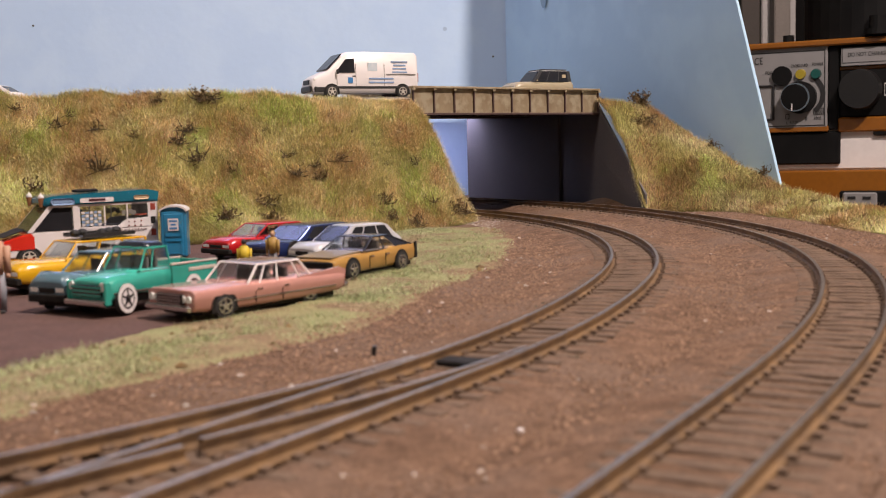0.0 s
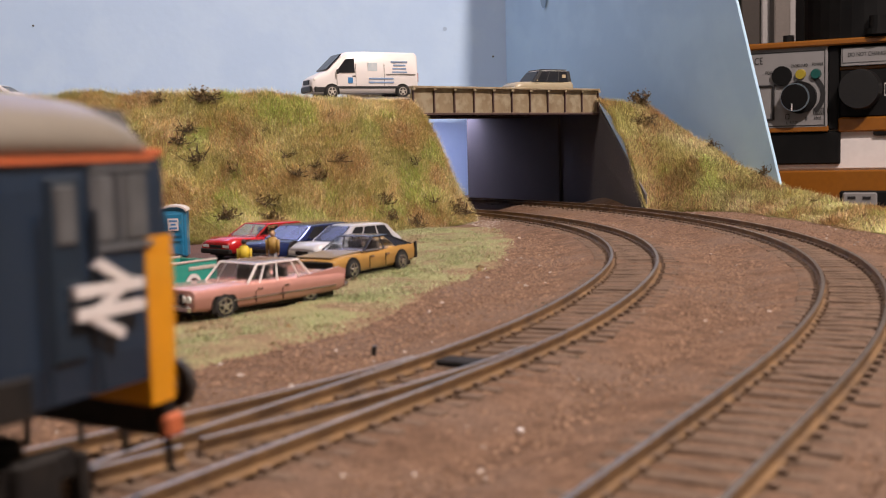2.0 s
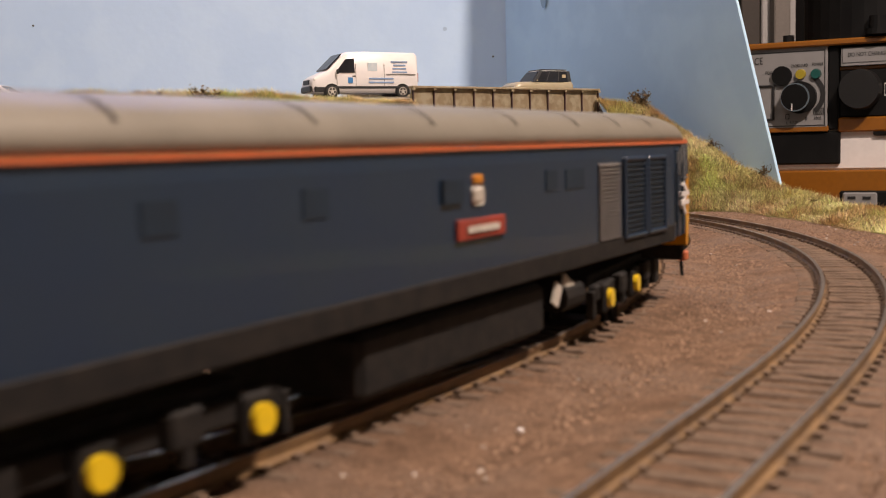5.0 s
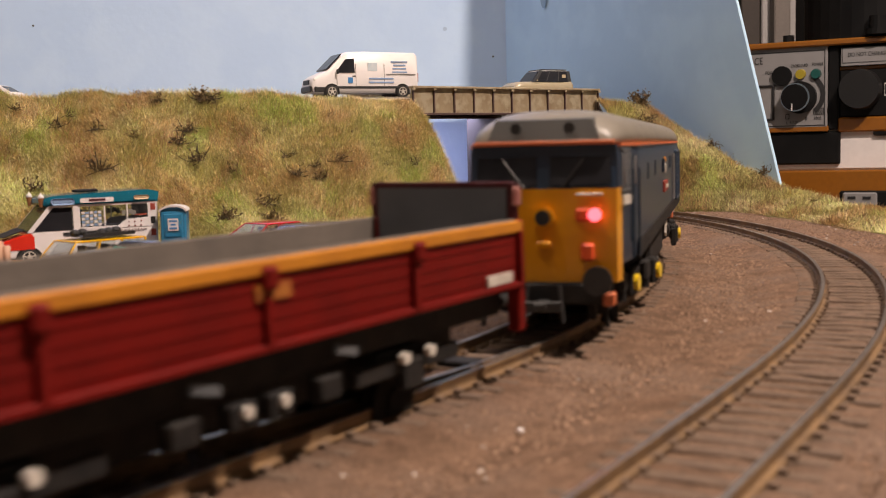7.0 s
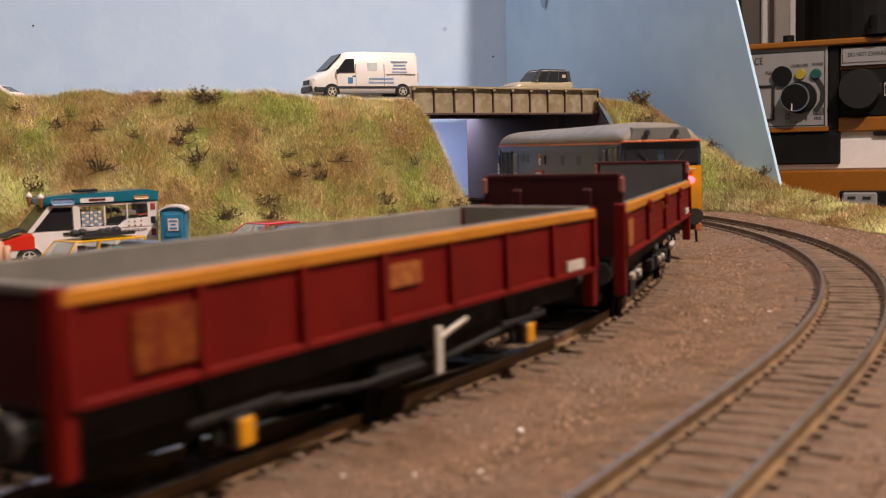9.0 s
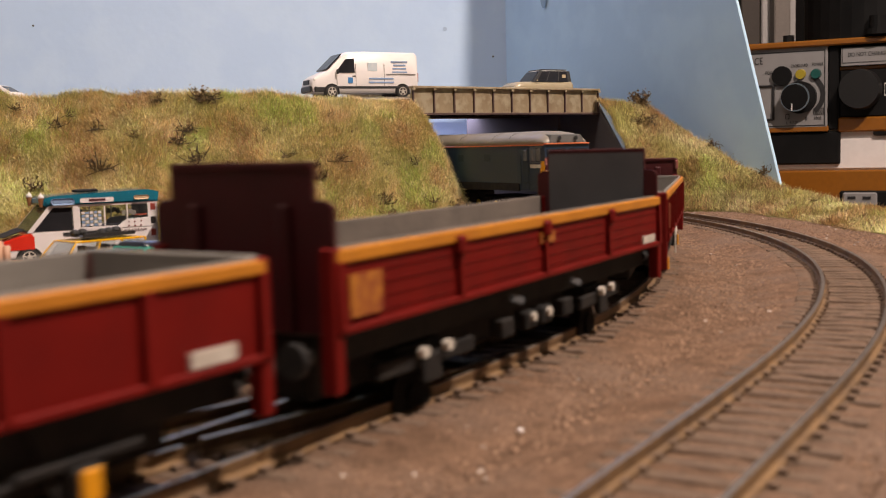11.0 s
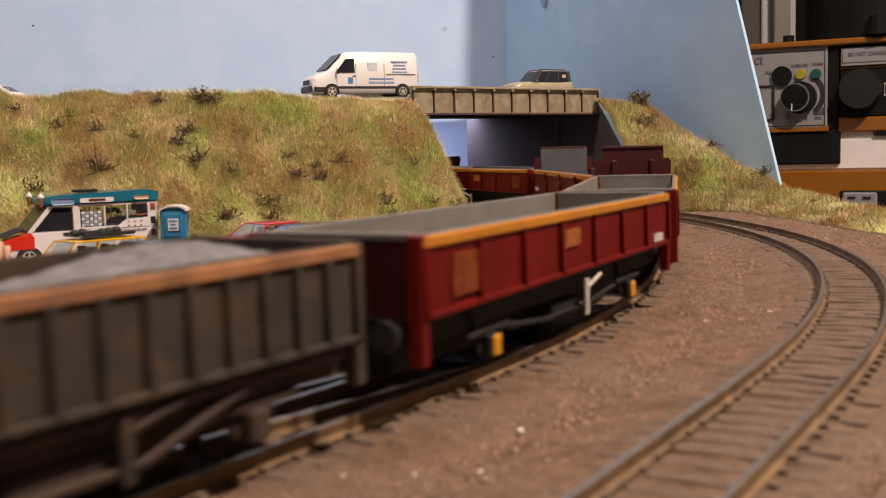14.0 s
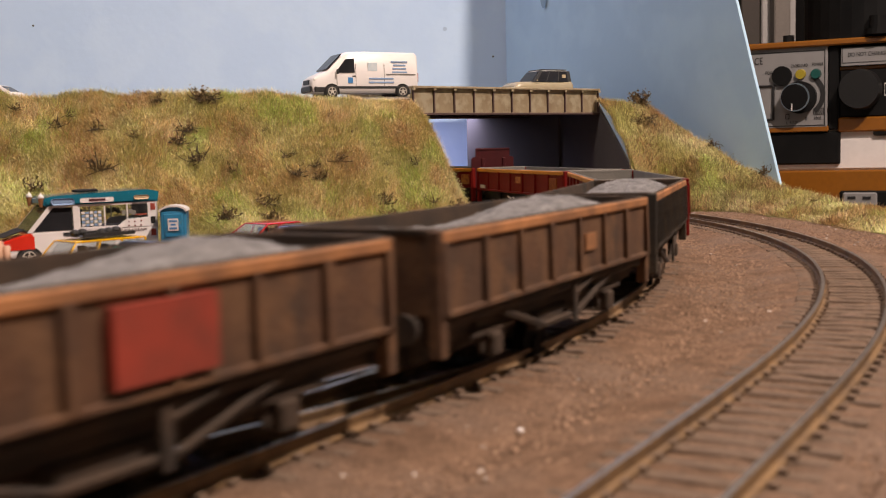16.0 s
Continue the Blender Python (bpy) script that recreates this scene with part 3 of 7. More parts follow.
# abutment: one face looks out of the bridge, one runs on behind it
bm = bmesh.new()
slab(bm, [(0.0945, 0.872, -0.002), (0.1335, 0.722, -0.002), (0.1335, 0.722, 0.0125), (0.1158, 0.798, 0.070), (0.1125, 0.803, 0.078), (0.0945, 0.872, 0.078)], (0.0012, 0.0003, 0))
tagged(part("abutment_wall", bm, M["abutment"]), "plain dark grey card bridge abutment", "wall", kind="structure")
upright("abutment_wall", (0.0272, 0.985), (0.0962, 0.8720), -0.002, 0.078, -0.004, M["abutment"], "plain dark grey card wall under the bridge")

# ---- sky boards ----
upright("backscene", (-1.2, 1.058), (0.0665, 1.058), -0.01, 0.62, 0.006, M["sky"], "pale blue painted backscene board", "backdrop")
upright("backscene", (0.0645, 1.056), (0.2333, 0.7405), -0.01, 0.62, 0.0024, M["sky_side"], "blue painted side backscene board with a slanted end", "backdrop",
        top_b=(0.1370, 0.9255))

# ---- train ----
TRAIN = []


def wheelset(parent, x, r, name="wheelset", mat=None):
    """Two flanged wheels on an axle; rolls about its own y."""
    bm = bmesh.new()
    for sy in (-1, 1):
        cyl(bm, (0, sy * 0.0083, 0), r, 0.0022, "Y", 20)
        cyl(bm, (0, sy * 0.0073, 0), r + 0.0007, 0.0006, "Y", 20)
        cyl(bm, (0, sy * 0.0094, 0), r * 0.42, 0.0012, "Y", 8)
    cyl(bm, (0, 0, 0), 0.0012, 0.02, "Y", 8)
    return part(name, bm, mat or M["under"], parent, at=pose(x, 0, r))


def coupling(parent, x, sgn, mat):
    bm = bmesh.new()
    box(bm, (x + sgn * 0.0035, 0, 0.0085), (0.008, 0.0028, 0.0016), 0.0003)
    box(bm, (x + sgn * 0.0068, 0, 0.0085), (0.0009, 0.009, 0.0022), 0.0002)
    part("coupling", bm, mat, parent)


def buffers(parent, x, sgn, z, r, mat, y=0.0115):
    for sy in (-1, 1):
        bm = bmesh.new()
        cyl(bm, (x + sgn * 0.0018, sy * y, z), r * 0.45, 0.0036, "X", 10)
        cyl(bm, (x + sgn * 0.0039, sy * y, z), r, 0.0010, "X", 14)
        part("buffer", bm, mat, parent)


def cab_taper(d):
    """Share of the full width at distance d from the end of the locomotive."""
    return float(np.interp(d, (0.0015, 0.006, 0.025), (0.855, 0.89, 1.0)))


def locomotive():
    hl, w = 0.1345, 0.0180
    t = thing("diesel_locomotive", "dark blue diesel locomotive with grey roof and yellow cab ends", "locomotive")
    zc, zr, z0 = 0.0413, 0.0489, 0.0160
    # sides below the cantrail
    bm = bmesh.new()
    rings = []
    for x in (-hl + 0.0015, -hl + 0.006, -hl + 0.025, hl - 0.025, hl - 0.006, hl - 0.0015):
        ww = w * cab_taper(hl - abs(x))
        rings.append([(x, -ww * 0.975, z0), (x, -ww, z0 + 0.004), (x, -ww, zc - 0.003), (x, -ww * 0.985, zc), (x, ww * 0.985, zc), (x, ww, zc - 0.003),
                      (x, ww, z0 + 0.004), (x, ww * 0.975, z0)])
    loft(bm, rings)
    part("body_side", bm, M["rail_blue"], t)
    # lower valance, darker
    for sy in (-1, 1):
        bm = bmesh.new()
        box(bm, (0, sy * w * 0.99, 0.0178), (2 * hl - 0.046, 0.0012, 0.0044), 0.0003)
        part("valance", bm, M["under"], t, "dark lower valance")
        bm = bmesh.new()
        loft(bm, [[(x, sy * (w * cab_taper(hl - abs(x)) + dy), zc + dz) for dy, dz in ((-0.0007, -0.0003), (0.0003, -0.0003), (0.0003, 0.0004), (-0.0007, 0.0004))]
                  for x in (-hl + 0.003, -hl + 0.006, -hl + 0.025, hl - 0.025, hl - 0.006, hl - 0.003)])
        part("cantrail_line", bm, M["orange"], t, "thin orange cantrail line")
    # roof
    bm = bmesh.new()
    rings = []
    end = ((0.002, 0.78, 0.30), (0.004, 0.84, 0.62), (0.0085, 0.90, 0.86), (0.015, 0.945, 0.96), (0.025, 1.0, 1.0))
    for x, kw, kz in [(d - hl, kw, kz) for d, kw, kz in end] + [(hl - d, kw, kz) for d, kw, kz in end[::-1]]:
        ring = []
        for k in range(17):
            a = math.pi * k / 16
            c, s = math.cos(a), math.sin(a)
            ring.append((x, w * 0.992 * kw * math.copysign(abs(c) ** 0.75, c), zc + 0.0005 + (zr - zc) * kz * s ** 0.85))
        rings.append(ring)
    loft(bm, rings)
    part("roof", bm, M["loco_grey"], t, "dusty grey roof", smooth=True)
    for i, x in enumerate((-0.10, -0.082, -0.045, -0.012, 0.02, 0.05, 0.075, 0.098)):
        bm = bmesh.new()
        pts = []
        for k in range(2, 15):
            a = math.pi * k / 16
            c, s = math.cos(a), math.sin(a)
            pts.append((w * 0.994 * math.copysign(abs(c) ** 0.75, c), zc + 0.0007 + (zr - zc) * s ** 0.85))
        loft(bm, [[(x + dx, y, z + dz) for y, z in pts] for dx, dz in ((-0.0003, 0), (0.0003, 0))], cap=False)
        part("roof_seam", bm, M["under"], t)
    for x, lx, ly in ((-0.062, 0.020, 0.012), (0.035, 0.026, 0.014), (0.085, 0.014, 0.012)):
        bm = bmesh.new()
        box(bm, (x, 0, zr - 0.0002), (lx, ly, 0.0012), 0.0004)
        part("roof_hatch", bm, M["loco_grey"], t)
    bm = bmesh.new()
    cyl(bm, (0.0, 0, zr), 0.005, 0.0014, "Z", 16)
    part("roof_fan", bm, M["under"], t)
    # cab ends
    for sgn in (-1, 1):
        bm = bmesh.new()
        f = sgn * (hl - 0.0010)
        yy = w * 0.85
        yo = w * 0.886
        loft(bm, [[(f - sgn * 0.0042, -yo, z), (f + e, -yy, z), (f + e, yy, z), (f - sgn * 0.0042, yo, z)] for z, e in ((0.0128, 0.0), (0.0226, sgn * 0.0006), (0.0324, sgn * 0.0006))])
        nose = part("cab_front", bm, M["yellow"], t, "bright yellow cab front")
        bm = bmesh.new()
        slab(bm, [(f + sgn * 0.0004, -yy * 0.99, 0.0324), (f + sgn * 0.0004, yy * 0.99, 0.0324), (f - sgn * 0.0015, yy * 0.97, 0.0417), (f - sgn * 0.0015, -yy * 0.97, 0.0417)], (-sgn * 0.002, 0, 0))
        part("windscreen_frame", bm, M["rail_blue"], t)
        for sy in (-1, 1):
            bm = bmesh.new()
            slab(bm, [(f + sgn * 0.0007, sy * 0.0014, 0.0330), (f + sgn * 0.0007, sy * yy * 0.93, 0.0334), (f - sgn * 0.0008, sy * yy * 0.91, 0.0405), (f - sgn * 0.0008, sy * 0.0014, 0.0407)], (-sgn * 0.0006, 0, 0))
            part("windscreen", bm, M["tint"], t)
            bm = bmesh.new()
            rod(bm, (f + sgn * 0.0010, sy * 0.004, 0.0326), (f + sgn * 0.0004, sy * 0.0085, 0.0385), 0.0002)
            part("wiper", bm, M["black"], t)
        bm = bmesh.new()
        slab(bm, [(f - sgn * 0.0004, -0.0118, 0.0426), (f - sgn * 0.0004, 0.0118, 0.0426), (f - sgn * 0.0014, 0.0102, 0.0468), (f - sgn * 0.0014, -0.0102, 0.0468)], (-sgn * 0.009, 0, 0.0008))
        hb = part("headcode_box", bm, M["headcode"], t, "dark grey headcode box")
        for sy in (-1, 1):
            bm = bmesh.new()
            cyl(bm, (f + sgn * 0.0001, sy * 0.0056, 0.0450), 0.0012, 0.0006, "X", 12)
            part("marker_light", bm, M["black"], hb)
        bm = bmesh.new()
        box(bm, (f - sgn * 0.001, 0, 0.0419), (0.003, 2 * yy * 0.97, 0.0009), 0.0002)
        part("cantrail_line", bm, M["orange"], t)
        for sy in (-1, 1):
            lit = sgn < 0 and sy < 0
            bm = bmesh.new()
            box(bm, (f + sgn * 0.0008, sy * 0.0092, 0.0270), (0.0018, 0.0050, 0.0030), 0.0006)
            part("lamp_housing", bm, M["lamp_orange"], nose, "orange-red lamp housing")
            bm = bmesh.new()
            cyl(bm, (f + sgn * 0.0018, sy * 0.0108, 0.0270), 0.0014, 0.0008, "X", 14)
            part("tail_lamp", bm, M["red_lamp"] if lit else M["dirty_white"], nose, "glowing red tail lamp" if lit else "")
            bm = bmesh.new()
            box(bm, (f + sgn * 0.0010, sy * 0.0092, 0.0192), (0.0018, 0.0030, 0.0038), 0.0006)
            part("pipe_fitting", bm, M["lamp_orange"], nose)
        bm = bmesh.new()
        cyl(bm, (f + sgn * 0.0008, 0, 0.0264), 0.0024, 0.0016, "X", 16)
        lamp_ring = part("headlight", bm, M["yellow"], nose)
        bm = bmesh.new()
        cyl(bm, (f + sgn * 0.0016, 0, 0.0264), 0.0016, 0.0008, "X", 14)
        part("lens", bm, M["black"], lamp_ring)
        for sy in (-1, 1):
            bm = bmesh.new()
            rod(bm, (f + sgn * 0.0022, sy * 0.0042, 0.0045), (f + sgn * 0.0018, sy * 0.0034, 0.0125), 0.0005)
            part("hose", bm, M["black"], nose)
        bm = bmesh.new()
        box(bm, (f + sgn * 0.0009, 0, 0.0208), (0.0010, 0.0032, 0.0014), 0.0003)
        part("socket", bm, M["yellow"], nose)
        bm = bmesh.new()
        rod(bm, (f + sgn * 0.0012, -0.0125, 0.0312), (f + sgn * 0.0012, -0.0070, 0.0312), 0.0003)
        part("lamp_iron", bm, M["dirty_white"], nose)
        bm = bmesh.new()
        box(bm, (f, 0, 0.0105), (0.003, 0.028, 0.0046), 0.0005)
        part("buffer_beam", bm, M["under"], t)
        for sy in (-1, 1):
            bm = bmesh.new()
            box(bm, (f + sgn * 0.0004, sy * 0.0136, 0.0094), (0.003, 0.0026, 0.0028), 0.0004)
            part("beam_end", bm, M["orange"], t, "orange-red step bracket")
            bm = bmesh.new()
            rod(bm, (f + sgn * 0.0008, sy * 0.0128, 0.0095), (f + sgn * 0.0008, sy * 0.0132, 0.0035), 0.0005)
            part("brake_pipe", bm, M["under"], t)
        buffers(t, f, sgn, 0.0135, 0.0031, M["black"])
        coupling(t, f, sgn, M["black"])
    # side fittings: distance from the front end, height, size
    for sy in (-1, 1):
        y = sy * w

        def panel(name, x0, x1, za, zb, mat, proud=0.0004, label="", bevel=0.0):
            bm = bmesh.new()
            xm = (x0 + x1) / 2 + (0.004 if 0.05 < x0 < 0.24 and name not in ("louvre_panel", "radiator_panel") else 0.0)
            d = min(xm, 2 * hl - xm)
            lean = 0.104 * sy * (1 if xm > hl else -1) if d < 0.025 else 0.0
            box(bm, (hl - xm, sy * (w * cab_taper(d) + proud - 0.0004), (za + zb) / 2), (x1 - x0, 0.001, zb - za), bevel, turn=Matrix.Rotation(lean, 3, "Z"))
            return part(name, bm, mat, t, label)
        for x0, x1 in ((0.0323, 0.0440), (0.0473, 0.0605)):
            p = panel("louvre_panel", x0, x1, 0.0200, 0.0372, M["rail_blue_dark"], 0.0001)
            bm = bmesh.new()
            for xx in (x0 - 0.0006, x1 + 0.0006):
                box(bm, (hl - xx, y + sy * 0.0003, 0.0286), (0.0012, 0.0016, 0.0190), 0.0004)
            for zz in (0.0196, 0.0378):
                box(bm, (hl - (x0 + x1) / 2, y + sy * 0.0003, zz), (x1 - x0 + 0.0022, 0.0016, 0.0012), 0.0004)
            part("louvre_frame", bm, M["rail_blue"], p)
            for k in range(14):
                bm = bmesh.new()
                box(bm, (hl - (x0 + x1) / 2, y + sy * 0.0003, 0.0209 + k * 0.00120), (x1 - x0 - 0.001, 0.0009, 0.0005))
                part("slat", bm, M["rail_blue_dark"], p)
        rp = panel("radiator_panel", 0.0635, 0.0770, 0.0200, 0.0372, M["side_grey"], -0.0002, "grey slatted radiator panel")
        for k in range(20):
            bm = bmesh.new()
            box(bm, (hl - 0.07025, y + sy * 0.0002, 0.0205 + k * 0.00086), (0.0133, 0.0011, 0.00022), turn=Matrix.Rotation(-0.72 * sy, 3, "X"))
            part("slat", bm, M["radiator"], rp)
        for x0, x1 in ((0.081, 0.091), (0.0955, 0.101), (0.175, 0.181), (0.205, 0.211)):
            panel("vent", x0, x1, 0.0324, 0.0365, M["rail_blue_dark"], 0.0001, "", 0.0)
        panel("name_plate", 0.1205, 0.1385, 0.0257, 0.0292, M["patch_red"], 0.0006, "red nameplate with pale bars", 0.0002)
        panel("name_bar", 0.1235, 0.1355, 0.0269, 0.0280, M["dirty_white"], 0.0009)
        panel("crest_shield", 0.1280, 0.1325, 0.0315, 0.0350, M["dirty_white"], 0.0005, "pale crest shield", 0.0008)
        panel("crest_top", 0.1285, 0.1320, 0.0350, 0.0368, M["wagon_stripe"], 0.0005, "", 0.0004)
        panel("plaque", 0.136, 0.143, 0.0322, 0.0362, M["rail_blue_dark"], 0.0005)
        for e in (0, 1):
            def ex(v):
                return v if e == 0 else 2 * hl - v
            for x0, x1, za, zb, mat, nm in ((0.0047, 0.0083, 0.0322, 0.0397, M["cab_glazing"], "cab_side_window"), (0.0099, 0.0129, 0.0322, 0.0397, M["cab_glazing"], "cab_side_window"),
                                            (0.0150, 0.0200, 0.0202, 0.0396, M["rail_blue_dark"], "cab_door"), (0.0160, 0.0190, 0.0325, 0.0388, M["cab_glazing"], "door_window"),
                                            (0.0040, 0.0137, 0.0313, 0.0320, M["side_grey"], "window_frame"), (0.0040, 0.0137, 0.0399, 0.0405, M["side_grey"], "window_frame"),
                                            (0.0086, 0.0096, 0.0322, 0.0397, M["side_grey"], "window_frame"), (0.0130, 0.0138, 0.0322, 0.0397, M["side_grey"], "window_frame")):
                a, b = sorted((ex(x0), ex(x1)))
                panel(nm, a, b, za, zb, mat, 0.0006 if nm == "door_window" else 0.0003, "", 0.0003 if nm != "window_frame" else 0.0001)
            for xx in (0.0137, 0.0208):
                bm = bmesh.new()
                yh = sy * (w * cab_taper(xx) + 0.0008)
                rod(bm, (hl - ex(xx), yh, 0.0165), (hl - ex(xx), yh, 0.036), 0.00025)
                part("handrail", bm, M["rail_blue_dark"], t)
        # double arrow emblem as plain bars
        bm = bmesh.new()
        cx, cz = hl - 0.0122, 0.0263
        y = sy * (w * cab_taper(0.0122) + 0.0005)
        skew = Matrix.Rotation(-0.104 * sy, 3, "Z")
        for dz in (0.0012, -0.0012):
            box(bm, (cx, y + sy * 0.0003, cz + dz), (0.0104, 0.0010, 0.0012), turn=skew)
        for dx, dz, a in ((0.0006, 0.0028, 0.5), (0.0, 0.0, -0.5), (-0.0006, -0.0028, 0.5)):
            box(bm, (cx + dx, y + sy * 0.0003, cz + dz), (0.0054, 0.0009, 0.0011), turn=skew @ Matrix.Rotation(a * -sy, 3, "Y"))
        part("emblem", bm, M["white"], t, "white double-arrow emblem")
        panel("number_bar", 2 * hl - 0.0132, 2 * hl - 0.0045, 0.0286, 0.0306, M["dirty_white"], 0.0004, "pale number bar")
    # tanks between the bogies
    bm = bmesh.new()
    box(bm, (0.0, 0, 0.0085), (0.068, 0.031, 0.0105), 0.0012)
    part("fuel_tank", bm, M["under"], t, "black fuel tank")
    for sy in (-1, 1):
        bm = bmesh.new()
        cyl(bm, (0.046, sy * 0.0142, 0.0095), 0.0034, 0.010, "X", 12)
        part("air_tank", bm, M["under"], t)
        bm = bmesh.new()
        box(bm, (0.0445, sy * 0.0163, 0.0120), (0.007, 0.0006, 0.0022), turn=Matrix.Rotation(0.5, 3, "Y"))
        box(bm, (0.0375, sy * 0.0165, 0.0108), (0.003, 0.0006, 0.0046), turn=Matrix.Rotation(0.5, 3, "Y"))
        part("white_pipe", bm, M["dirty_white"], t, "white painted pipe")
    bogies = []
    for px in (0.0867, -0.0855):
        bm = bmesh.new()
        for sy in (-1, 1):
            box(bm, (0, sy * 0.0132, 0.0086), (0.066, 0.0022, 0.0036), 0.0005)
            for dx in (-0.027, 0, 0.027):
                box(bm, (dx, sy * 0.0142, 0.0072), (0.0060, 0.0026, 0.0068), 0.0006)
            for dx in (-0.0135, 0.0135):
                box(bm, (dx, sy * 0.0146, 0.0088), (0.0060, 0.0030, 0.0050), 0.0006)
                cyl(bm, (dx, sy * 0.0150, 0.0062), 0.0012, 0.004, "Z", 8)
            for dx in (-0.034, 0.034):
                box(bm, (dx, sy * 0.0132, 0.0062), (0.0016, 0.002, 0.0064), 0.0003)
        box(bm, (0, 0, 0.0105), (0.058, 0.022, 0.0026), 0.0004)
        bg = part("bogie", bm, M["under"], t, "black three-axle bogie", at=pose(px, 0, 0))
        for dx in (-0.027, 0.0, 0.027):
            wheelset(bg, dx, 0.0071)
        for sy in (-1, 1):
            for dx in (-0.027, 0.0) if px > 0 else (0.0, 0.027):
                bm = bmesh.new()
                cyl(bm, (dx, sy * 0.0159, 0.0071), 0.0021, 0.0012, "Y", 14)
                part("axle_box_cover", bm, M["axle_yellow"], bg, "yellow axle box cover")
        bogies.append((bg, px))
    return t, bogies, 0.0855


def open_wagon(name, label, L, w, z0, zt, body, rim, inside, ribs, group, pivots, tall=0.0, load=False, bogie=False, under=None, plates=(), end_mat=None, rim_h=0.0020, axle=None):
    t = thing(name, label, "wagon", group=group)
    under = under or M["under"]
    h = L / 2
    th = 0.0009
    floor = z0 + 0.0015
    for sy in (-1, 1):
        bm = bmesh.new()
        box(bm, (0, sy * (w - th / 2), (z0 + zt - rim_h) / 2), (L, th, zt - rim_h - z0), 0.0002)
        sd = part("side", bm, body, t)
        bm = bmesh.new()
        box(bm, (0, sy * (w + 0.0001), zt - rim_h / 2 - 0.0003), (L + 0.0004, 0.0010, rim_h), 0.0003)
        part("top_rim", bm, rim, t)
        bm = bmesh.new()
        box(bm, (0, sy * (w - th / 2 - 0.0003), zt - rim_h / 2), (L - 0.0004, th - 0.0002, rim_h), 0.0002)
        part("top_cap", bm, inside, t)
        bm = bmesh.new()
        box(bm, (0, sy * (w - th - 0.0002), (floor + zt) / 2 - 0.0002), (L - 2 * th, 0.0003, zt - floor - 0.0006))
        part("lining", bm, inside, t)
        if tall:
            for k in range(1, 5):
                bm = bmesh.new()
                box(bm, (0, sy * (w + 0.00005), z0 + (zt - rim_h - z0) * k / 5), (L - 0.004, 0.0002, 0.0002))
                part("plank_joint", bm, body, sd)
            for k in range(1, 4):
                bm = bmesh.new()
                box(bm, (-h + L * k / 4, sy * (w + 0.0008), zt - rim_h - 0.0006), (0.0026, 0.0018, 0.0032), 0.0005)
                part("latch", bm, body, sd)
        for i in range(ribs + 1):
            bm = bmesh.new()
            x = -h + 0.0008 + (L - 0.0016) * i / ribs
            wide = 0.0013 if ribs > 10 or i % 3 else 0.0019
            prism(bm, [(sy * w, z0), (sy * (w + 0.0011), z0 + 0.0005), (sy * (w + 0.0008), zt - rim_h), (sy * w, zt - rim_h)], x - wide / 2, x + wide / 2, plane="YZ")
            part("rib", bm, body, sd)
        bm = bmesh.new()
        box(bm, (0, sy * (w + 0.0003), z0 + 0.0004), (L, 0.0012, 0.0011), 0.0002)
        part("sill", bm, body, t)
        for x0, x1, za, zb, mat, lb in plates:
            bm = bmesh.new()
            box(bm, (h - (x0 + x1) / 2, sy * (w + 0.00025), (za + zb) / 2), (x1 - x0, 0.0024 if x1 - x0 > 0.015 else 0.0005, zb - za))
            part("panel_mark", bm, mat, sd, lb)
    for sgn in (-1, 1):
        bm = bmesh.new()
        zz = zt + tall
        if tall > 0.01:
            zs, ws = zt + 0.55 * tall, w - 0.0032
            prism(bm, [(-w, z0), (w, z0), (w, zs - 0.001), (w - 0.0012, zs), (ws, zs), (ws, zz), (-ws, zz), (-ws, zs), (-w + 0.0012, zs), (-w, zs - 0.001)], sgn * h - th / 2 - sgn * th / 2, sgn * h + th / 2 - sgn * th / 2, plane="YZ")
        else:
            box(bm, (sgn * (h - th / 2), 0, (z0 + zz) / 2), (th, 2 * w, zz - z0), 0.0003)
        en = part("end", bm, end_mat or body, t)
        for sy in (-1, 1):
            bm = bmesh.new()
            box(bm, (sgn * (h - 0.0002), sy * (w - 0.0008), (0.0072 + zt) / 2), (0.0024, 0.0026, zt - 0.0074), 0.0003)
            part("corner_post", bm, body, en)
            if tall:
                bm = bmesh.new()
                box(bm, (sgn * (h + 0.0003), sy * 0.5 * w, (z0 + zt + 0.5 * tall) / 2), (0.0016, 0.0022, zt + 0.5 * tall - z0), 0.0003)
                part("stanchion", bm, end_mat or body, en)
        bm = bmesh.new()
        box(bm, (sgn * (h - th - 0.0002), 0, (floor + zz) / 2), (0.0003, 2 * w - (0.007 if tall > 0.01 else 0.004), zz - floor - 0.0012))
        part("end_lining", bm, M["end_grey"] if tall else inside, t)
        bm = bmesh.new()
        box(bm, (sgn * (h - th / 2), 0, zz - 0.0004), (th + 0.0008, 2 * w - (0.0066 if tall > 0.01 else 0.002), 0.0012), 0.0002)
        part("end_rim", bm, inside if not tall else (end_mat or body), t)
        if 0 < tall < 0.01:
            for sy in (-1, 1):
                bm = bmesh.new()
                box(bm, (sgn * (h - 0.0002), sy * (w - 0.0004), zz - 0.0025), (0.0020, 0.0012, 0.0036), 0.0003)
                part("corner_plate", bm, M["faded_pink"], t, "faded pinkish corner plate")
        buffers(t, sgn * h, sgn, 0.0125, 0.0026, M["black"] if under is M["under"] else under)
        coupling(t, sgn * h, sgn, M["black"])
    bm = bmesh.new()
    box(bm, (0, 0, floor - 0.001), (L - 0.002, 2 * w - 0.003, 0.002))
    part("wagon_floor", bm, inside, t)
    bm = bmesh.new()
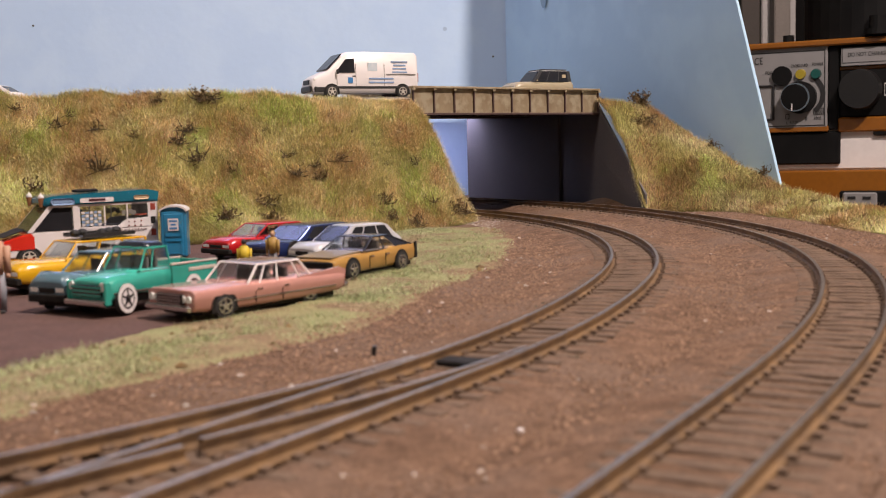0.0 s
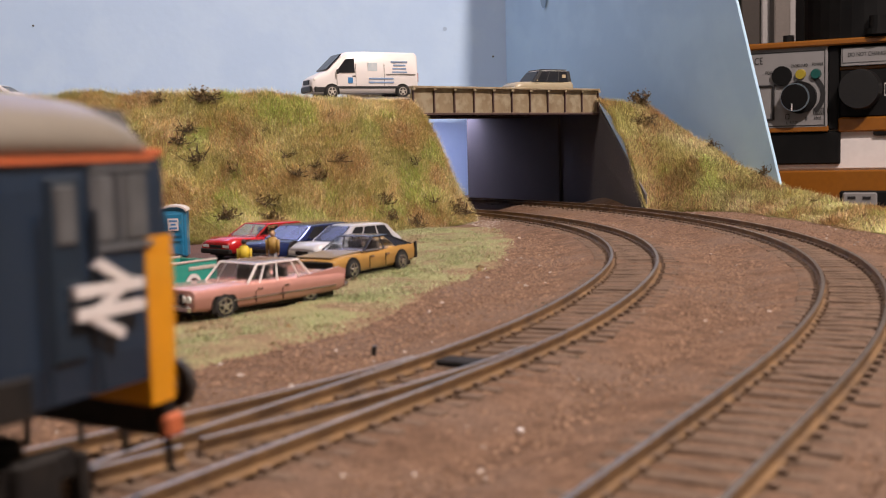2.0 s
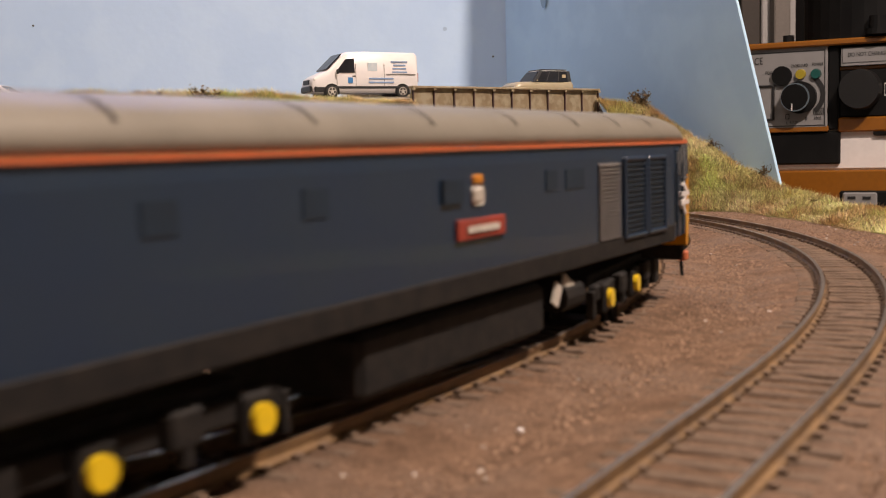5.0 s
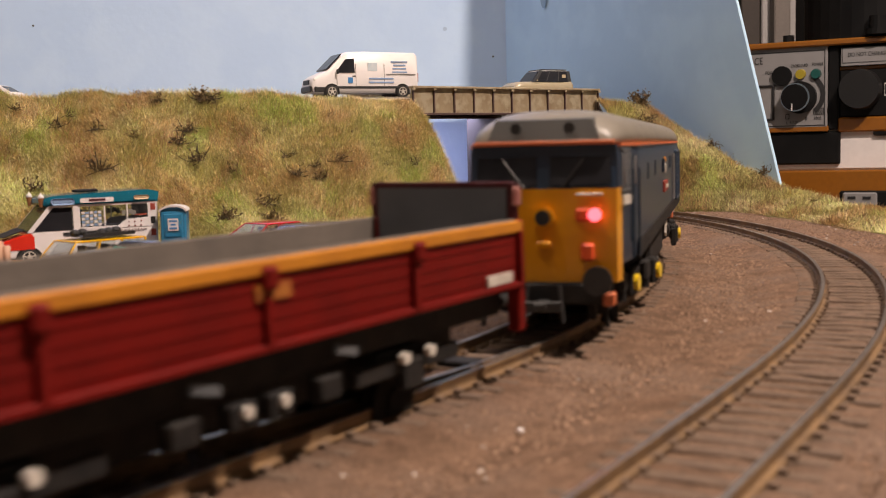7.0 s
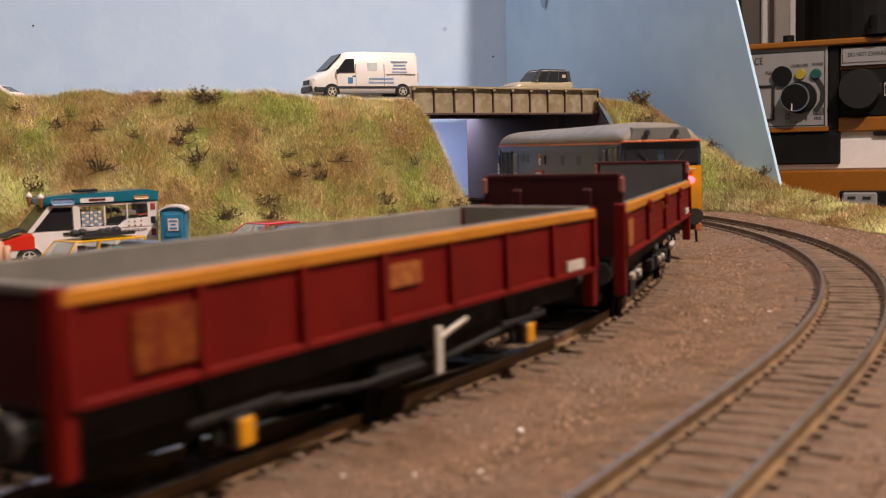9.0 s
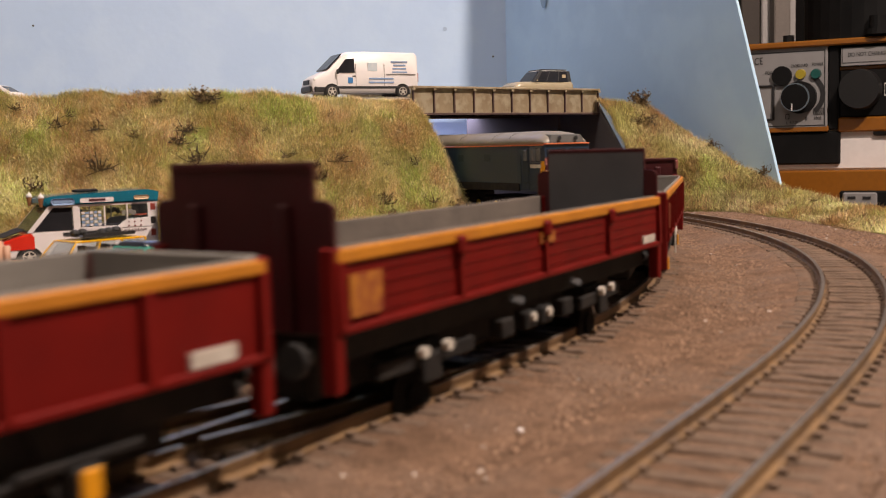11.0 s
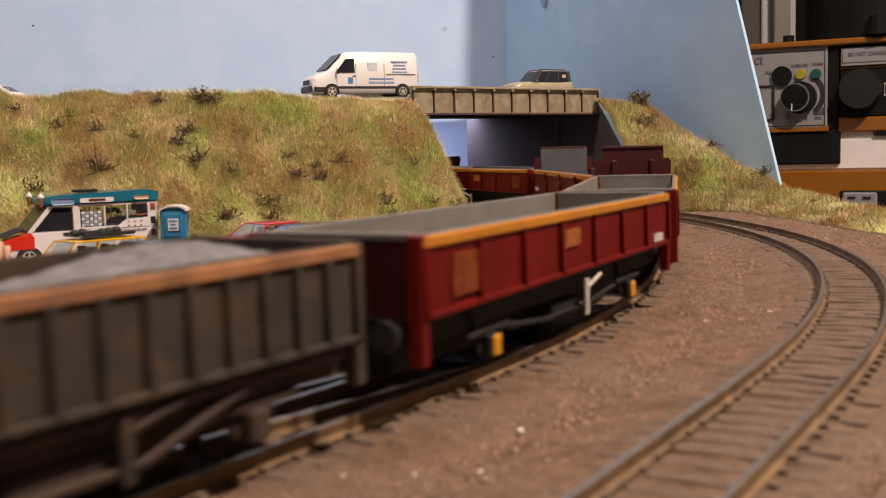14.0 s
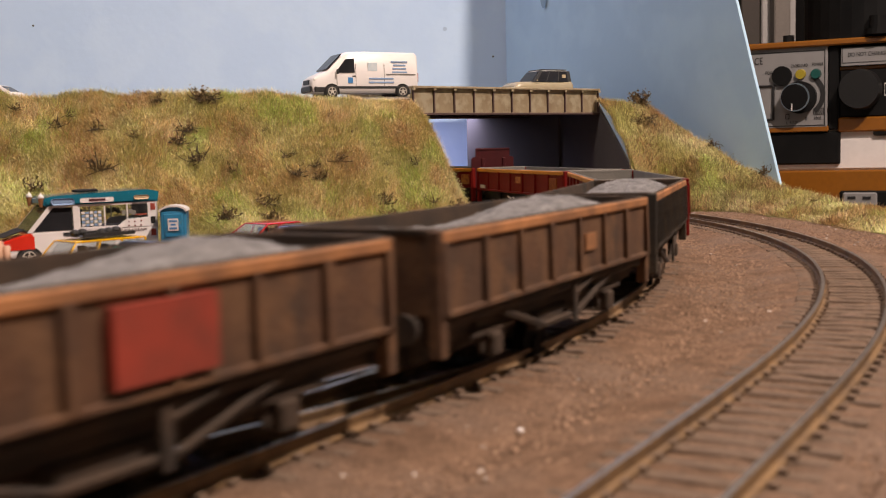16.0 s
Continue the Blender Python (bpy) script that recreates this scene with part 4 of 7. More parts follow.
    for sy in (-1, 1):
        box(bm, (0, sy * (w - 0.0040), z0 - 0.0024), (L - 0.004, 0.0012, 0.0056), 0.0002)
    box(bm, (0, 0, z0 + 0.0004), (L - 0.006, 2 * w - 0.010, 0.0012))
    part("solebar", bm, under, t)
    # centre sill made deep and black to stand in for shade beneath the floor
    bm = bmesh.new()
    box(bm, (0, 0, (z0 + 0.0035) / 2), (L - 0.016, 0.012, z0 - 0.0035), 0.0006)
    part("centre_sill", bm, under, t)
    rolling, bogies = [], []
    if load:
        nx, ny = 46, 12
        vs, fs = [], []
        for i in range(nx + 1):
            for j in range(ny + 1):
                u, v = i / nx * 2 - 1, j / ny * 2 - 1
                heap = max(0.0, 1 - abs(v) ** 2.5) * (0.55 + 0.45 * math.sin(u * 3.4 + 1.2 + L * 40)) * max(0.0, 1 - abs(u) ** 6)
                z = zt - 0.0040 + 0.0056 * heap + 0.0007 * noise.noise((u * 14, v * 6, L * 90)) + 0.0005 * noise.noise((u * 45, v * 18, 2))
                vs.append((u * (h - 0.0013), v * (w - 0.0013), z))
        k = ny + 1
        for i in range(nx):
            for j in range(ny):
                a = i * k + j
                fs.append((a, a + k, a + k + 1, a + 1))
        me = bpy.data.meshes.new("stone_load")
        me.from_pydata(vs, [], fs)
        me.materials.append(M["stone_load"])
        ob = new("stone_load", me)
        ob.parent = t
        ob["label"] = "grey crushed stone load"
        ob["kind"] = "stuff"
    r = 0.0058
    if bogie:
        for px in (pivots, -pivots):
            bm = bmesh.new()
            for sy in (-1, 1):
                box(bm, (0, sy * 0.0122, 0.0068), (0.030, 0.0016, 0.0028), 0.0003)
                box(bm, (0, sy * 0.0128, 0.0052), (0.006, 0.0016, 0.0048), 0.0003)
            box(bm, (0, 0, 0.0082), (0.014, 0.022, 0.002))
            bg = part("bogie", bm, under, t, at=pose(px, 0, 0))
            for dx in (-0.0115, 0.0115):
                rolling.append((wheelset(bg, dx, r), r))
                for sy in (-1, 1):
                    bm = bmesh.new()
                    cyl(bm, (dx * 0.33, sy * 0.0142, 0.0084), 0.0010, 0.0012, "Y", 10)
                    part("axle_box_cover", bm, M["dirty_white"], bg, "off-white axle box cover")
            bogies.append((bg, px))
        for dx in (-0.014, -0.0035, 0.0040, 0.015):
            for sy in (-1, 1):
                bm = bmesh.new()
                box(bm, (dx, sy * 0.0138, 0.0078), (0.005, 0.003, 0.0036), 0.0004)
                part("brake_gear", bm, under, t)
                bm = bmesh.new()
                if abs(dx) < 0.01:
                    cyl(bm, (dx, sy * 0.0156, 0.0084), 0.0009, 0.0008, "Y", 10)
                    part("brake_cap", bm, M["dirty_white"], t, "off-white brake gear cap")
                else:
                    box(bm, (dx + 0.003, sy * 0.0156, 0.0128), (0.005, 0.0006, 0.0013), turn=Matrix.Rotation(0.25, 3, "Y"))
                    part("brake_handle", bm, M["side_grey"], t, "grey brake handle")
    else:
        for px in (axle, -axle):
            rolling.append((wheelset(t, px, r), r))
            for sy in (-1, 1):
                bm = bmesh.new()
                prism(bm, [(px - 0.007, z0), (px + 0.007, z0), (px + 0.003, 0.0045), (px - 0.003, 0.0045)], sy * 0.0126, sy * 0.0136)
                box(bm, (px, sy * 0.0140, 0.0086), (0.018, 0.0012, 0.0012), 0.0003)
                box(bm, (px, sy * 0.0142, 0.0060), (0.0042, 0.0026, 0.0044), 0.0005)
                part("axle_guard", bm, under, t)
                if under is M["under"]:
                    bm = bmesh.new()
                    box(bm, (px, sy * 0.0157, 0.0060), (0.0030, 0.0006, 0.0038), 0.0003)
                    part("axle_box_cover", bm, M["yellow"], t, "orange-yellow axle box cover")
        for sy in (-1, 1):
            bm = bmesh.new()
            old = under is not M["under"]
            rr, zz, yy = (0.0007, 0.0118, 0.0152) if old else (0.0006, 0.0085, 0.0138)
            tr = bmesh.new()
            rod(tr, (-axle * 0.95, sy * yy, zz), (-axle * 0.3, sy * yy, 0.0062), rr)
            rod(tr, (-axle * 0.3, sy * yy, 0.0062), (axle * 0.3, sy * yy, 0.0062), rr)
            rod(tr, (axle * 0.3, sy * yy, 0.0062), (axle * 0.95, sy * yy, zz), rr)
            part("truss_rod", tr, under, t)
            if old:
                tr = bmesh.new()
                box(tr, (0, sy * 0.0150, 0.0124), (L - 0.004, 0.0012, 0.0016), 0.0003)
                part("side_sill", tr, under, t)
            box(bm, (0, sy * 0.0122, 0.0066), (0.016, 0.003, 0.0040), 0.0005)
            part("brake_gear", bm, under, t)
            bm = bmesh.new()
            x = 0.0065
            box(bm, (x, sy * 0.0160, 0.0085), (0.0020, 0.0006, 0.0080), 0.0002)
            rod(bm, (x, sy * 0.0160, 0.0105), (x + 0.009, sy * 0.0160, 0.0125), 0.0005)
            part("brake_lever", bm, M["dirty_white"] if under is M["under"] else under, t, "white brake lever" if under is M["under"] else "rusty brake lever")
    return t, bogies, pivots, rolling


# four-wheel wagon ends: darker maroon paints in shade from the next wagon
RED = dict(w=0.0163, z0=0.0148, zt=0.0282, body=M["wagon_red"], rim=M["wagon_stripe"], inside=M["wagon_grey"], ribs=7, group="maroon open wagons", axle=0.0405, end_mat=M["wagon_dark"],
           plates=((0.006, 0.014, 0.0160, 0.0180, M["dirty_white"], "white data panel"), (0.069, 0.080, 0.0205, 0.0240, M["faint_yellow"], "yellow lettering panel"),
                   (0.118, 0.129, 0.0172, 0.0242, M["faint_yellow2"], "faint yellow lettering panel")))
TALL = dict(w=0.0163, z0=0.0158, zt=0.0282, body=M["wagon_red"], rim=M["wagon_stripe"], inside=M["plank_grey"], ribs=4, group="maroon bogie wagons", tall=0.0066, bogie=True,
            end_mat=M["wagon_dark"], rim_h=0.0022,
            plates=((0.004, 0.013, 0.0170, 0.0188, M["dirty_white"], "white data panel"), (0.067, 0.074, 0.0225, 0.0246, M["faint_yellow"], "small yellow panel"),
                    (0.132, 0.1405, 0.0178, 0.0240, M["faint_yellow"], "yellow lettering panel")))
RUSTY = dict(w=0.0163, z0=0.0140, zt=0.0284, rim=M["rust_rim"], inside=M["grime"], load=True, under=M["grime"], group="rusty stone wagons", axle=0.030)
# each vehicle: front end and rear end as distances behind the train's nose
SPANS = [(-0.0090, 0.2600), (0.285, 0.4285), (0.4417, 0.5804), (0.5929, 0.7365), (0.7493, 0.8879), (0.9032, 1.0423), (1.0551, 1.1572), (1.1703, 1.2768), (1.2887, 1.395)]
loco, loco_bogies, loco_pivot = locomotive()
TRAIN.append((loco, loco_bogies, loco_pivot, []))
lab_a = "maroon bogie open wagon with tall ends and yellow rim"
lab_b = "maroon four-wheel open wagon with ribbed sides and yellow rim"
for k, (a, b) in list(enumerate(SPANS))[1:]:
    L = b - a
    if k == 1:
        TRAIN.append(open_wagon("open_wagon", lab_a, L, pivots=0.0393, **TALL))
    elif k == 3:
        TRAIN.append(open_wagon("open_wagon", "maroon bogie open wagon with very high stepped ends", L, pivots=0.0393, **{**TALL, "tall": 0.0118}))
    elif k in (2, 4, 5):
        TRAIN.append(open_wagon("open_wagon", lab_b, L, pivots=0.0405, **RED))
    elif k == 6:
        TRAIN.append(open_wagon("stone_wagon", "grimy brown wagon with close ribs and grey stone load", L, pivots=0.030, body=M["rust_dark"], ribs=15, **RUSTY))
    else:
        pl = ((0.039, 0.0555, 0.0160, 0.0252, M["patch_red"], "faded red panel"),) if k == 8 else ((0.036, 0.042, 0.0190, 0.0225, M["rust_rim"], "worn orange panel"),)
        TRAIN.append(open_wagon("stone_wagon", "rusty brown open wagon with orange rim and stone load", L, pivots=0.030, body=M["rust"], ribs=7, plates=pl, **RUSTY))

# nose of the train along the line, second by second
RUN_T = [0.0, 1.8, 3.0, 4.2, 6.4, 7.6, 9.0, 11.3, 12.5, 14.0, 15.0, 16.0]
RUN_S = [-0.098, 0.0100, 0.0845, 0.1656, 0.3492, 0.4582, 0.5936, 0.8260, 0.9541, 1.1215, 1.2427, 1.3633]


def smooth_run():
    """Cubic pieces through the run's points, with even slopes."""
    t, s = np.array(RUN_T), np.array(RUN_S)
    d = np.diff(s) / np.diff(t)
    m = np.r_[d[0], (d[1:] + d[:-1]) / 2, d[-1]]

    def run(x):
        i = int(np.clip(np.searchsorted(t, x) - 1, 0, len(t) - 2))
        h = t[i + 1] - t[i]
        u = (x - t[i]) / h
        return float((2 * u**3 - 3 * u**2 + 1) * s[i] + (u**3 - 2 * u**2 + u) * h * m[i] + (-2 * u**3 + 3 * u**2) * s[i + 1] + (u**3 - u**2) * h * m[i + 1]) - S0
    return run


RUN = smooth_run()


def stand(mid, pivot):
    a, b = MAIN.place(mid + pivot), MAIN.place(mid - pivot)
    c = (a + b) / 2
    yaw = math.atan2(a.y - b.y, a.x - b.x)
    return c, yaw


def motions():
    for (t, bogies, pivot, *rest), (front, rear) in zip(TRAIN, SPANS):
        back = (front + rear) / 2
        rows, turns = [], [[] for _ in bogies]
        for i in range(65):
            sec = i * 0.25
            mid = RUN(sec) - back
            c, yaw = stand(mid, pivot)
            rows.append((sec, Matrix.Translation((c.x, c.y, RAIL_TOP)) @ Matrix.Rotation(yaw, 4, "Z")))
            for (bg, px), tr in zip(bogies, turns):
                th = math.pi / 2 - MAIN.at(mid + px)[2]
                tr.append((sec, Matrix.Translation((px, 0, 0)) @ Matrix.Rotation(th - yaw, 4, "Z")))
        walk(t, rows)
        for (bg, px), tr in zip(bogies, turns):
            walk(bg, tr)
        wheels = [(o, 0.0071 if t is loco else 0.0058) for o in t.children_recursive if o.name.startswith("wheelset")]
        for ob, r in wheels:
            p = ob.matrix_local.translation.copy()
            roll = [(i / 15, Matrix.Translation(p) @ Matrix.Rotation((RUN(i / 15) - RUN(0)) / r, 4, "Y")) for i in range(241)]
            walk(ob, roll)

# ---- road vehicles ----
CAR_PAINT = {
    "pink": paint("pink_car_paint", (0.54, 0.27, 0.23)), "gold": paint("gold_car_paint", (0.42, 0.235, 0.065)),
    "gold_bonnet": paint("dull_gold_bonnet", (0.25, 0.185, 0.11), 0.4),
    "teal": paint("teal_car_paint", (0.045, 0.40, 0.315)), "steel": paint("steel_blue_car_paint", (0.10, 0.185, 0.235)),
    "yellow": paint("yellow_car_paint", (0.72, 0.40, 0.012)), "red": paint("red_car_paint", (0.48, 0.014, 0.016)),
    "flame": paint("bright_red_paint", (0.72, 0.035, 0.02)),
    "navy": paint("navy_car_paint", (0.012, 0.022, 0.085)), "silver": paint("silver_car_paint", (0.52, 0.52, 0.55)),
    "ink": paint("blue_black_roof", (0.016, 0.022, 0.04)), "blue": paint("van_roof_blue", (0.008, 0.15, 0.225)), "beige": paint("beige_car_paint", (0.40, 0.33, 0.21)),
    "plum": paint("dusky_roof", (0.20, 0.125, 0.125)), "white": M["white"], "sky": paint("cabin_blue", (0.015, 0.21, 0.40), 0.4)}


def wheel(parent, x, y, r, w, rim, white_wall=False):
    sgn = 1 if y > 0 else -1
    bm = bmesh.new()
    vs = cyl(bm, (0, 0, 0), r, w, "Y", 22)
    es = [e for e in bm.edges if abs(e.verts[0].co.y - e.verts[1].co.y) < 1e-6]
    bmesh.ops.bevel(bm, geom=es, offset=r * 0.14, segments=2, affect="EDGES")
    wh = part("wheel", bm, M["tyre"], parent, at=pose(x, y, r))
    if white_wall:
        bm = bmesh.new()
        cyl(bm, (0, sgn * (w / 2 + 0.00003), 0), r * 0.86, 0.0003, "Y", 22)
        part("white_wall", bm, M["white"], wh, "white tyre wall")
    bm = bmesh.new()
    y0, y1 = sgn * (w / 2 - 0.0001), sgn * (w / 2 + 0.00035)
    loft(bm, [[(r * k * math.cos(a), y, r * k * math.sin(a)) for k, y in ((0.50, y0), (0.62, y0), (0.60, y1), (0.53, y1))] for a in [2 * math.pi * i / 20 for i in range(21)]])
    for i in range(5):
        a = 2 * math.pi * i / 5 + 0.3
        box(bm, (r * 0.36 * math.cos(a), sgn * (w / 2 + 0.00012), r * 0.36 * math.sin(a)), (r * 0.34, 0.0004, r * 0.13), turn=Matrix.Rotation(-a, 3, "Y"))
    cyl(bm, (0, sgn * (w / 2 + 0.0002), 0), r * 0.24, 0.0007, "Y", 12)
    rm = part("rim", bm, rim, wh)
    bm = bmesh.new()
    cyl(bm, (0, sgn * (w / 2 + 0.00002), 0), r * 0.52, 0.0003, "Y", 18)
    part("rim_dish", bm, M["under"], rm, "dark wheel dish")
    return wh


def shell(bm, stations, mi=0):
    """Car body from stations rear to front: x, underside, waist, top, half width at waist, half width at top."""
    rings = []
    first, last = stations[0], stations[-1]
    fine = [tuple(v if k == 0 else v * (0.97 if k > 1 else 1.03) for k, v in enumerate(first))]
    for a, b in zip(stations, stations[1:]):
        fine += [a, tuple((p + q) / 2 for p, q in zip(a, b))]
    fine += [last, tuple(v if k == 0 else v * (0.97 if k > 1 else 1.03) for k, v in enumerate(last))]
    for x, zb, zw, zt, w, wt in fine:
        rings.append([(x, -w * 0.92, zb), (x, -w * 0.985, zb + (zw - zb) * 0.3), (x, -w, zw), (x, -(w + wt) / 2, zw + (zt - zw) * 0.7), (x, -wt * 0.8, zt), (x, 0, zt * 1.012),
                      (x, wt * 0.8, zt), (x, (w + wt) / 2, zw + (zt - zw) * 0.7), (x, w, zw), (x, w * 0.985, zb + (zw - zb) * 0.3), (x, w * 0.92, zb)])
    loft(bm, rings, mi=mi)


def cabin(parent, rear0, front0, w0, z0, rear1, front1, w1, z1, mat, roof_mat, glass, sides, crown=0.0006, tail=None, post=0.00032):
    """Glasshouse: posts and roof with glazed openings; each pane its own part. sides: spans of the side panes, from rear 0 to front 1."""
    B = [Vector((rear0, w0, z0)), Vector((front0, w0, z0)), Vector((front0, -w0, z0)), Vector((rear0, -w0, z0))]
    T = [Vector((rear1, w1, z1)), Vector((front1, w1, z1)), Vector((front1, -w1, z1)), Vector((rear1, -w1, z1))]
    dark = glass is M["tint"]
    bm = bmesh.new()
    if dark:
        loft(bm, [B, T], cap=False)
    else:
        for k in range(4):
            rod(bm, B[k], T[k], post * 1.25, 6)
            rod(bm, T[k], T[(k + 1) % 4], post, 6)
        for a, b, c, d in ((0, 1, 0, 1), (3, 2, 3, 2)):
            for (u0, u1), (v0, v1) in zip(sides, sides[1:]):
                m = (u1 + v0) / 2
                rod(bm, B[a].lerp(B[b], m), T[c].lerp(T[d], m), post, 6)
            lo, hi = sides[0][0] - 0.03, sides[-1][1] + 0.03
            if lo > 0.12:
                q = [B[a], B[a].lerp(B[b], lo), T[c].lerp(T[d], lo), T[c]]
                n = Vector((0, -0.0003 if B[a].y > 0 else 0.0003, 0))
                slab(bm, q, n)
    part("cabin_frame", bm, mat, parent)
    if not dark:
        bm = bmesh.new()
        n = 2
        for k in range(n):
            x = rear0 + (front0 - rear0) * (0.30 + 0.28 * k)
            for sy in (-1, 1):
                box(bm, (x, sy * w0 * 0.42, z0 + (z1 - z0) * 0.22), (0.0016, w0 * 0.62, (z1 - z0) * 0.75), 0.0004)
        part("seat_row", bm, M["interior"], parent)
        bm = bmesh.new()
        slab(bm, [p * 1.0 + Vector((0, -0.0006 if p.y > 0 else 0.0006, -0.0004)) for p in B], (0, 0, 0.0003))
        part("interior_floor", bm, M["interior"], parent)
    bm = bmesh.new()
    c = (T[0] + T[2]) / 2
    hx, hy = (front1 - rear1) / 2, w1
    rings = []
    for kx, ky, dz in ((1.0, 1.0, -0.0004), (1.0, 1.0, 0.0001), (0.96, 0.95, crown * 0.55), (0.80, 0.78, crown * 0.9), (0.4, 0.4, crown)):
        ring = []
        for k in range(20):
            a = 2 * math.pi * (k + 0.5) / 20
            ca, sa = math.cos(a), math.sin(a)
            ring.append((c.x + hx * kx * math.copysign(abs(ca) ** 0.28, ca), hy * ky * math.copysign(abs(sa) ** 0.28, sa), z1 + dz))
        rings.append(ring)
    loft(bm, rings)
    part("roof", bm, roof_mat, parent, smooth=True)

    def pane(name, b0, b1, t0, t1, u0, u1, v0, v1):
        def at(u, v):
            return b0.lerp(b1, u).lerp(t0.lerp(t1, u), v)
        q = [at(u0, v0), at(u1, v0), at(u1, v1), at(u0, v1)]
        n = (q[1] - q[0]).cross(q[3] - q[0]).normalized()
        mid = (q[0] + q[2]) / 2
        if n.dot(mid - (B[0] + T[2]) / 2) < 0:
            n = -n
        bm2 = bmesh.new()
        slab(bm2, [p + n * 0.00012 for p in q], n * 0.00022)
        ob = part(name, bm2, glass, parent)
        ob.visible_shadow = dark
    g = 0.0 if not dark else 0.07
    pane("windscreen", B[1], B[2], T[1], T[2], 0.03 + g * 0.6, 0.97 - g * 0.6, 0.04, 0.95)
    pane("rear_window", B[3], B[0], T[3], T[0], 0.05 + g * 0.6, 0.95 - g * 0.6, 0.06, 0.92)
    for u0, u1 in sides:
        pane("side_window", B[0], B[1], T[0], T[1], u0, u1, 0.06, 0.92)
        pane("side_window", B[3], B[2], T[3], T[2], u0, u1, 0.06, 0.92)


def strip(parent, name, c, s, mat, label="", bevel=0.0002, turn=None):
    bm = bmesh.new()
    box(bm, c, s, bevel, turn)
    return part(name, bm, mat, parent, label)


def lamp(parent, name, x, y, z, r, mat, depth=0.0006):
    bm = bmesh.new()
    cyl(bm, (x, y, z), r, depth, "X", 12)
    return part(name, bm, mat, parent)


def arches(parent, xs, r, w):
    for x in xs:
        for sy in (-1, 1):
            bm = bmesh.new()
            pts = [(x - r * 1.16, r * 0.55)] + [(x + r * 1.16 * math.cos(a), r * 0.98 + r * 1.12 * math.sin(a)) for a in [math.pi * (1 - k / 10) for k in range(11)]] + [(x + r * 1.16, r * 0.55)]
            prism(bm, pts, sy * (w - 0.0012), sy * (w + 0.00015))
            part("wheel_arch", bm, M["under"], parent)


def car(name, label, m, group="parked cars"):
    return thing(name, label, "car", m, group)


def place_car(x, y, heading, z=0.0003):
    return pose(x, y, z, 0, 0, heading)


LAMP_GLASS = material("lamp_glass", (0.85, 0.84, 0.80), 0.15, 0, (0.75, 0.74, 0.70), 300, 0.4, coat=0.4)
LAMP_RED = material("lamp_red", (0.45, 0.02, 0.02), 0.25, 0, (0.38, 0.02, 0.02), 300, 0.4)


def saloon_parts(t, body, L, w, r, front_axle, rear_axle, rim, white_wall=False, skirted=False):
    arches(t, (front_axle,) if skirted else (front_axle, rear_axle), r, w)
    for x in (front_axle, rear_axle):
        for sy in (-1, 1):
            wheel(t, x, sy * (w - (0.0024 if skirted and x == rear_axle else 0.0010)), r, 0.0026, rim, white_wall)
    bm = bmesh.new()
    box(bm, (0, 0, 0.0026), (L * 0.86, w * 1.7, 0.0016))
    part("underbody", bm, M["under"], t)
    for sy in (-1, 1):
        for x in ((front_axle + rear_axle) / 2 + 0.006, (front_axle + rear_axle) / 2 - 0.0055):
            bm = bmesh.new()
            box(bm, (x, sy * (w + 0.0001), 0.0062), (0.00013, 0.0003, 0.0050))
            part("door_gap", bm, M["under"], t)
            strip(t, "door_handle", (x - 0.0016, sy * (w + 0.0002), 0.0083), (0.0022, 0.0004, 0.0005), M["chrome"], bevel=0)


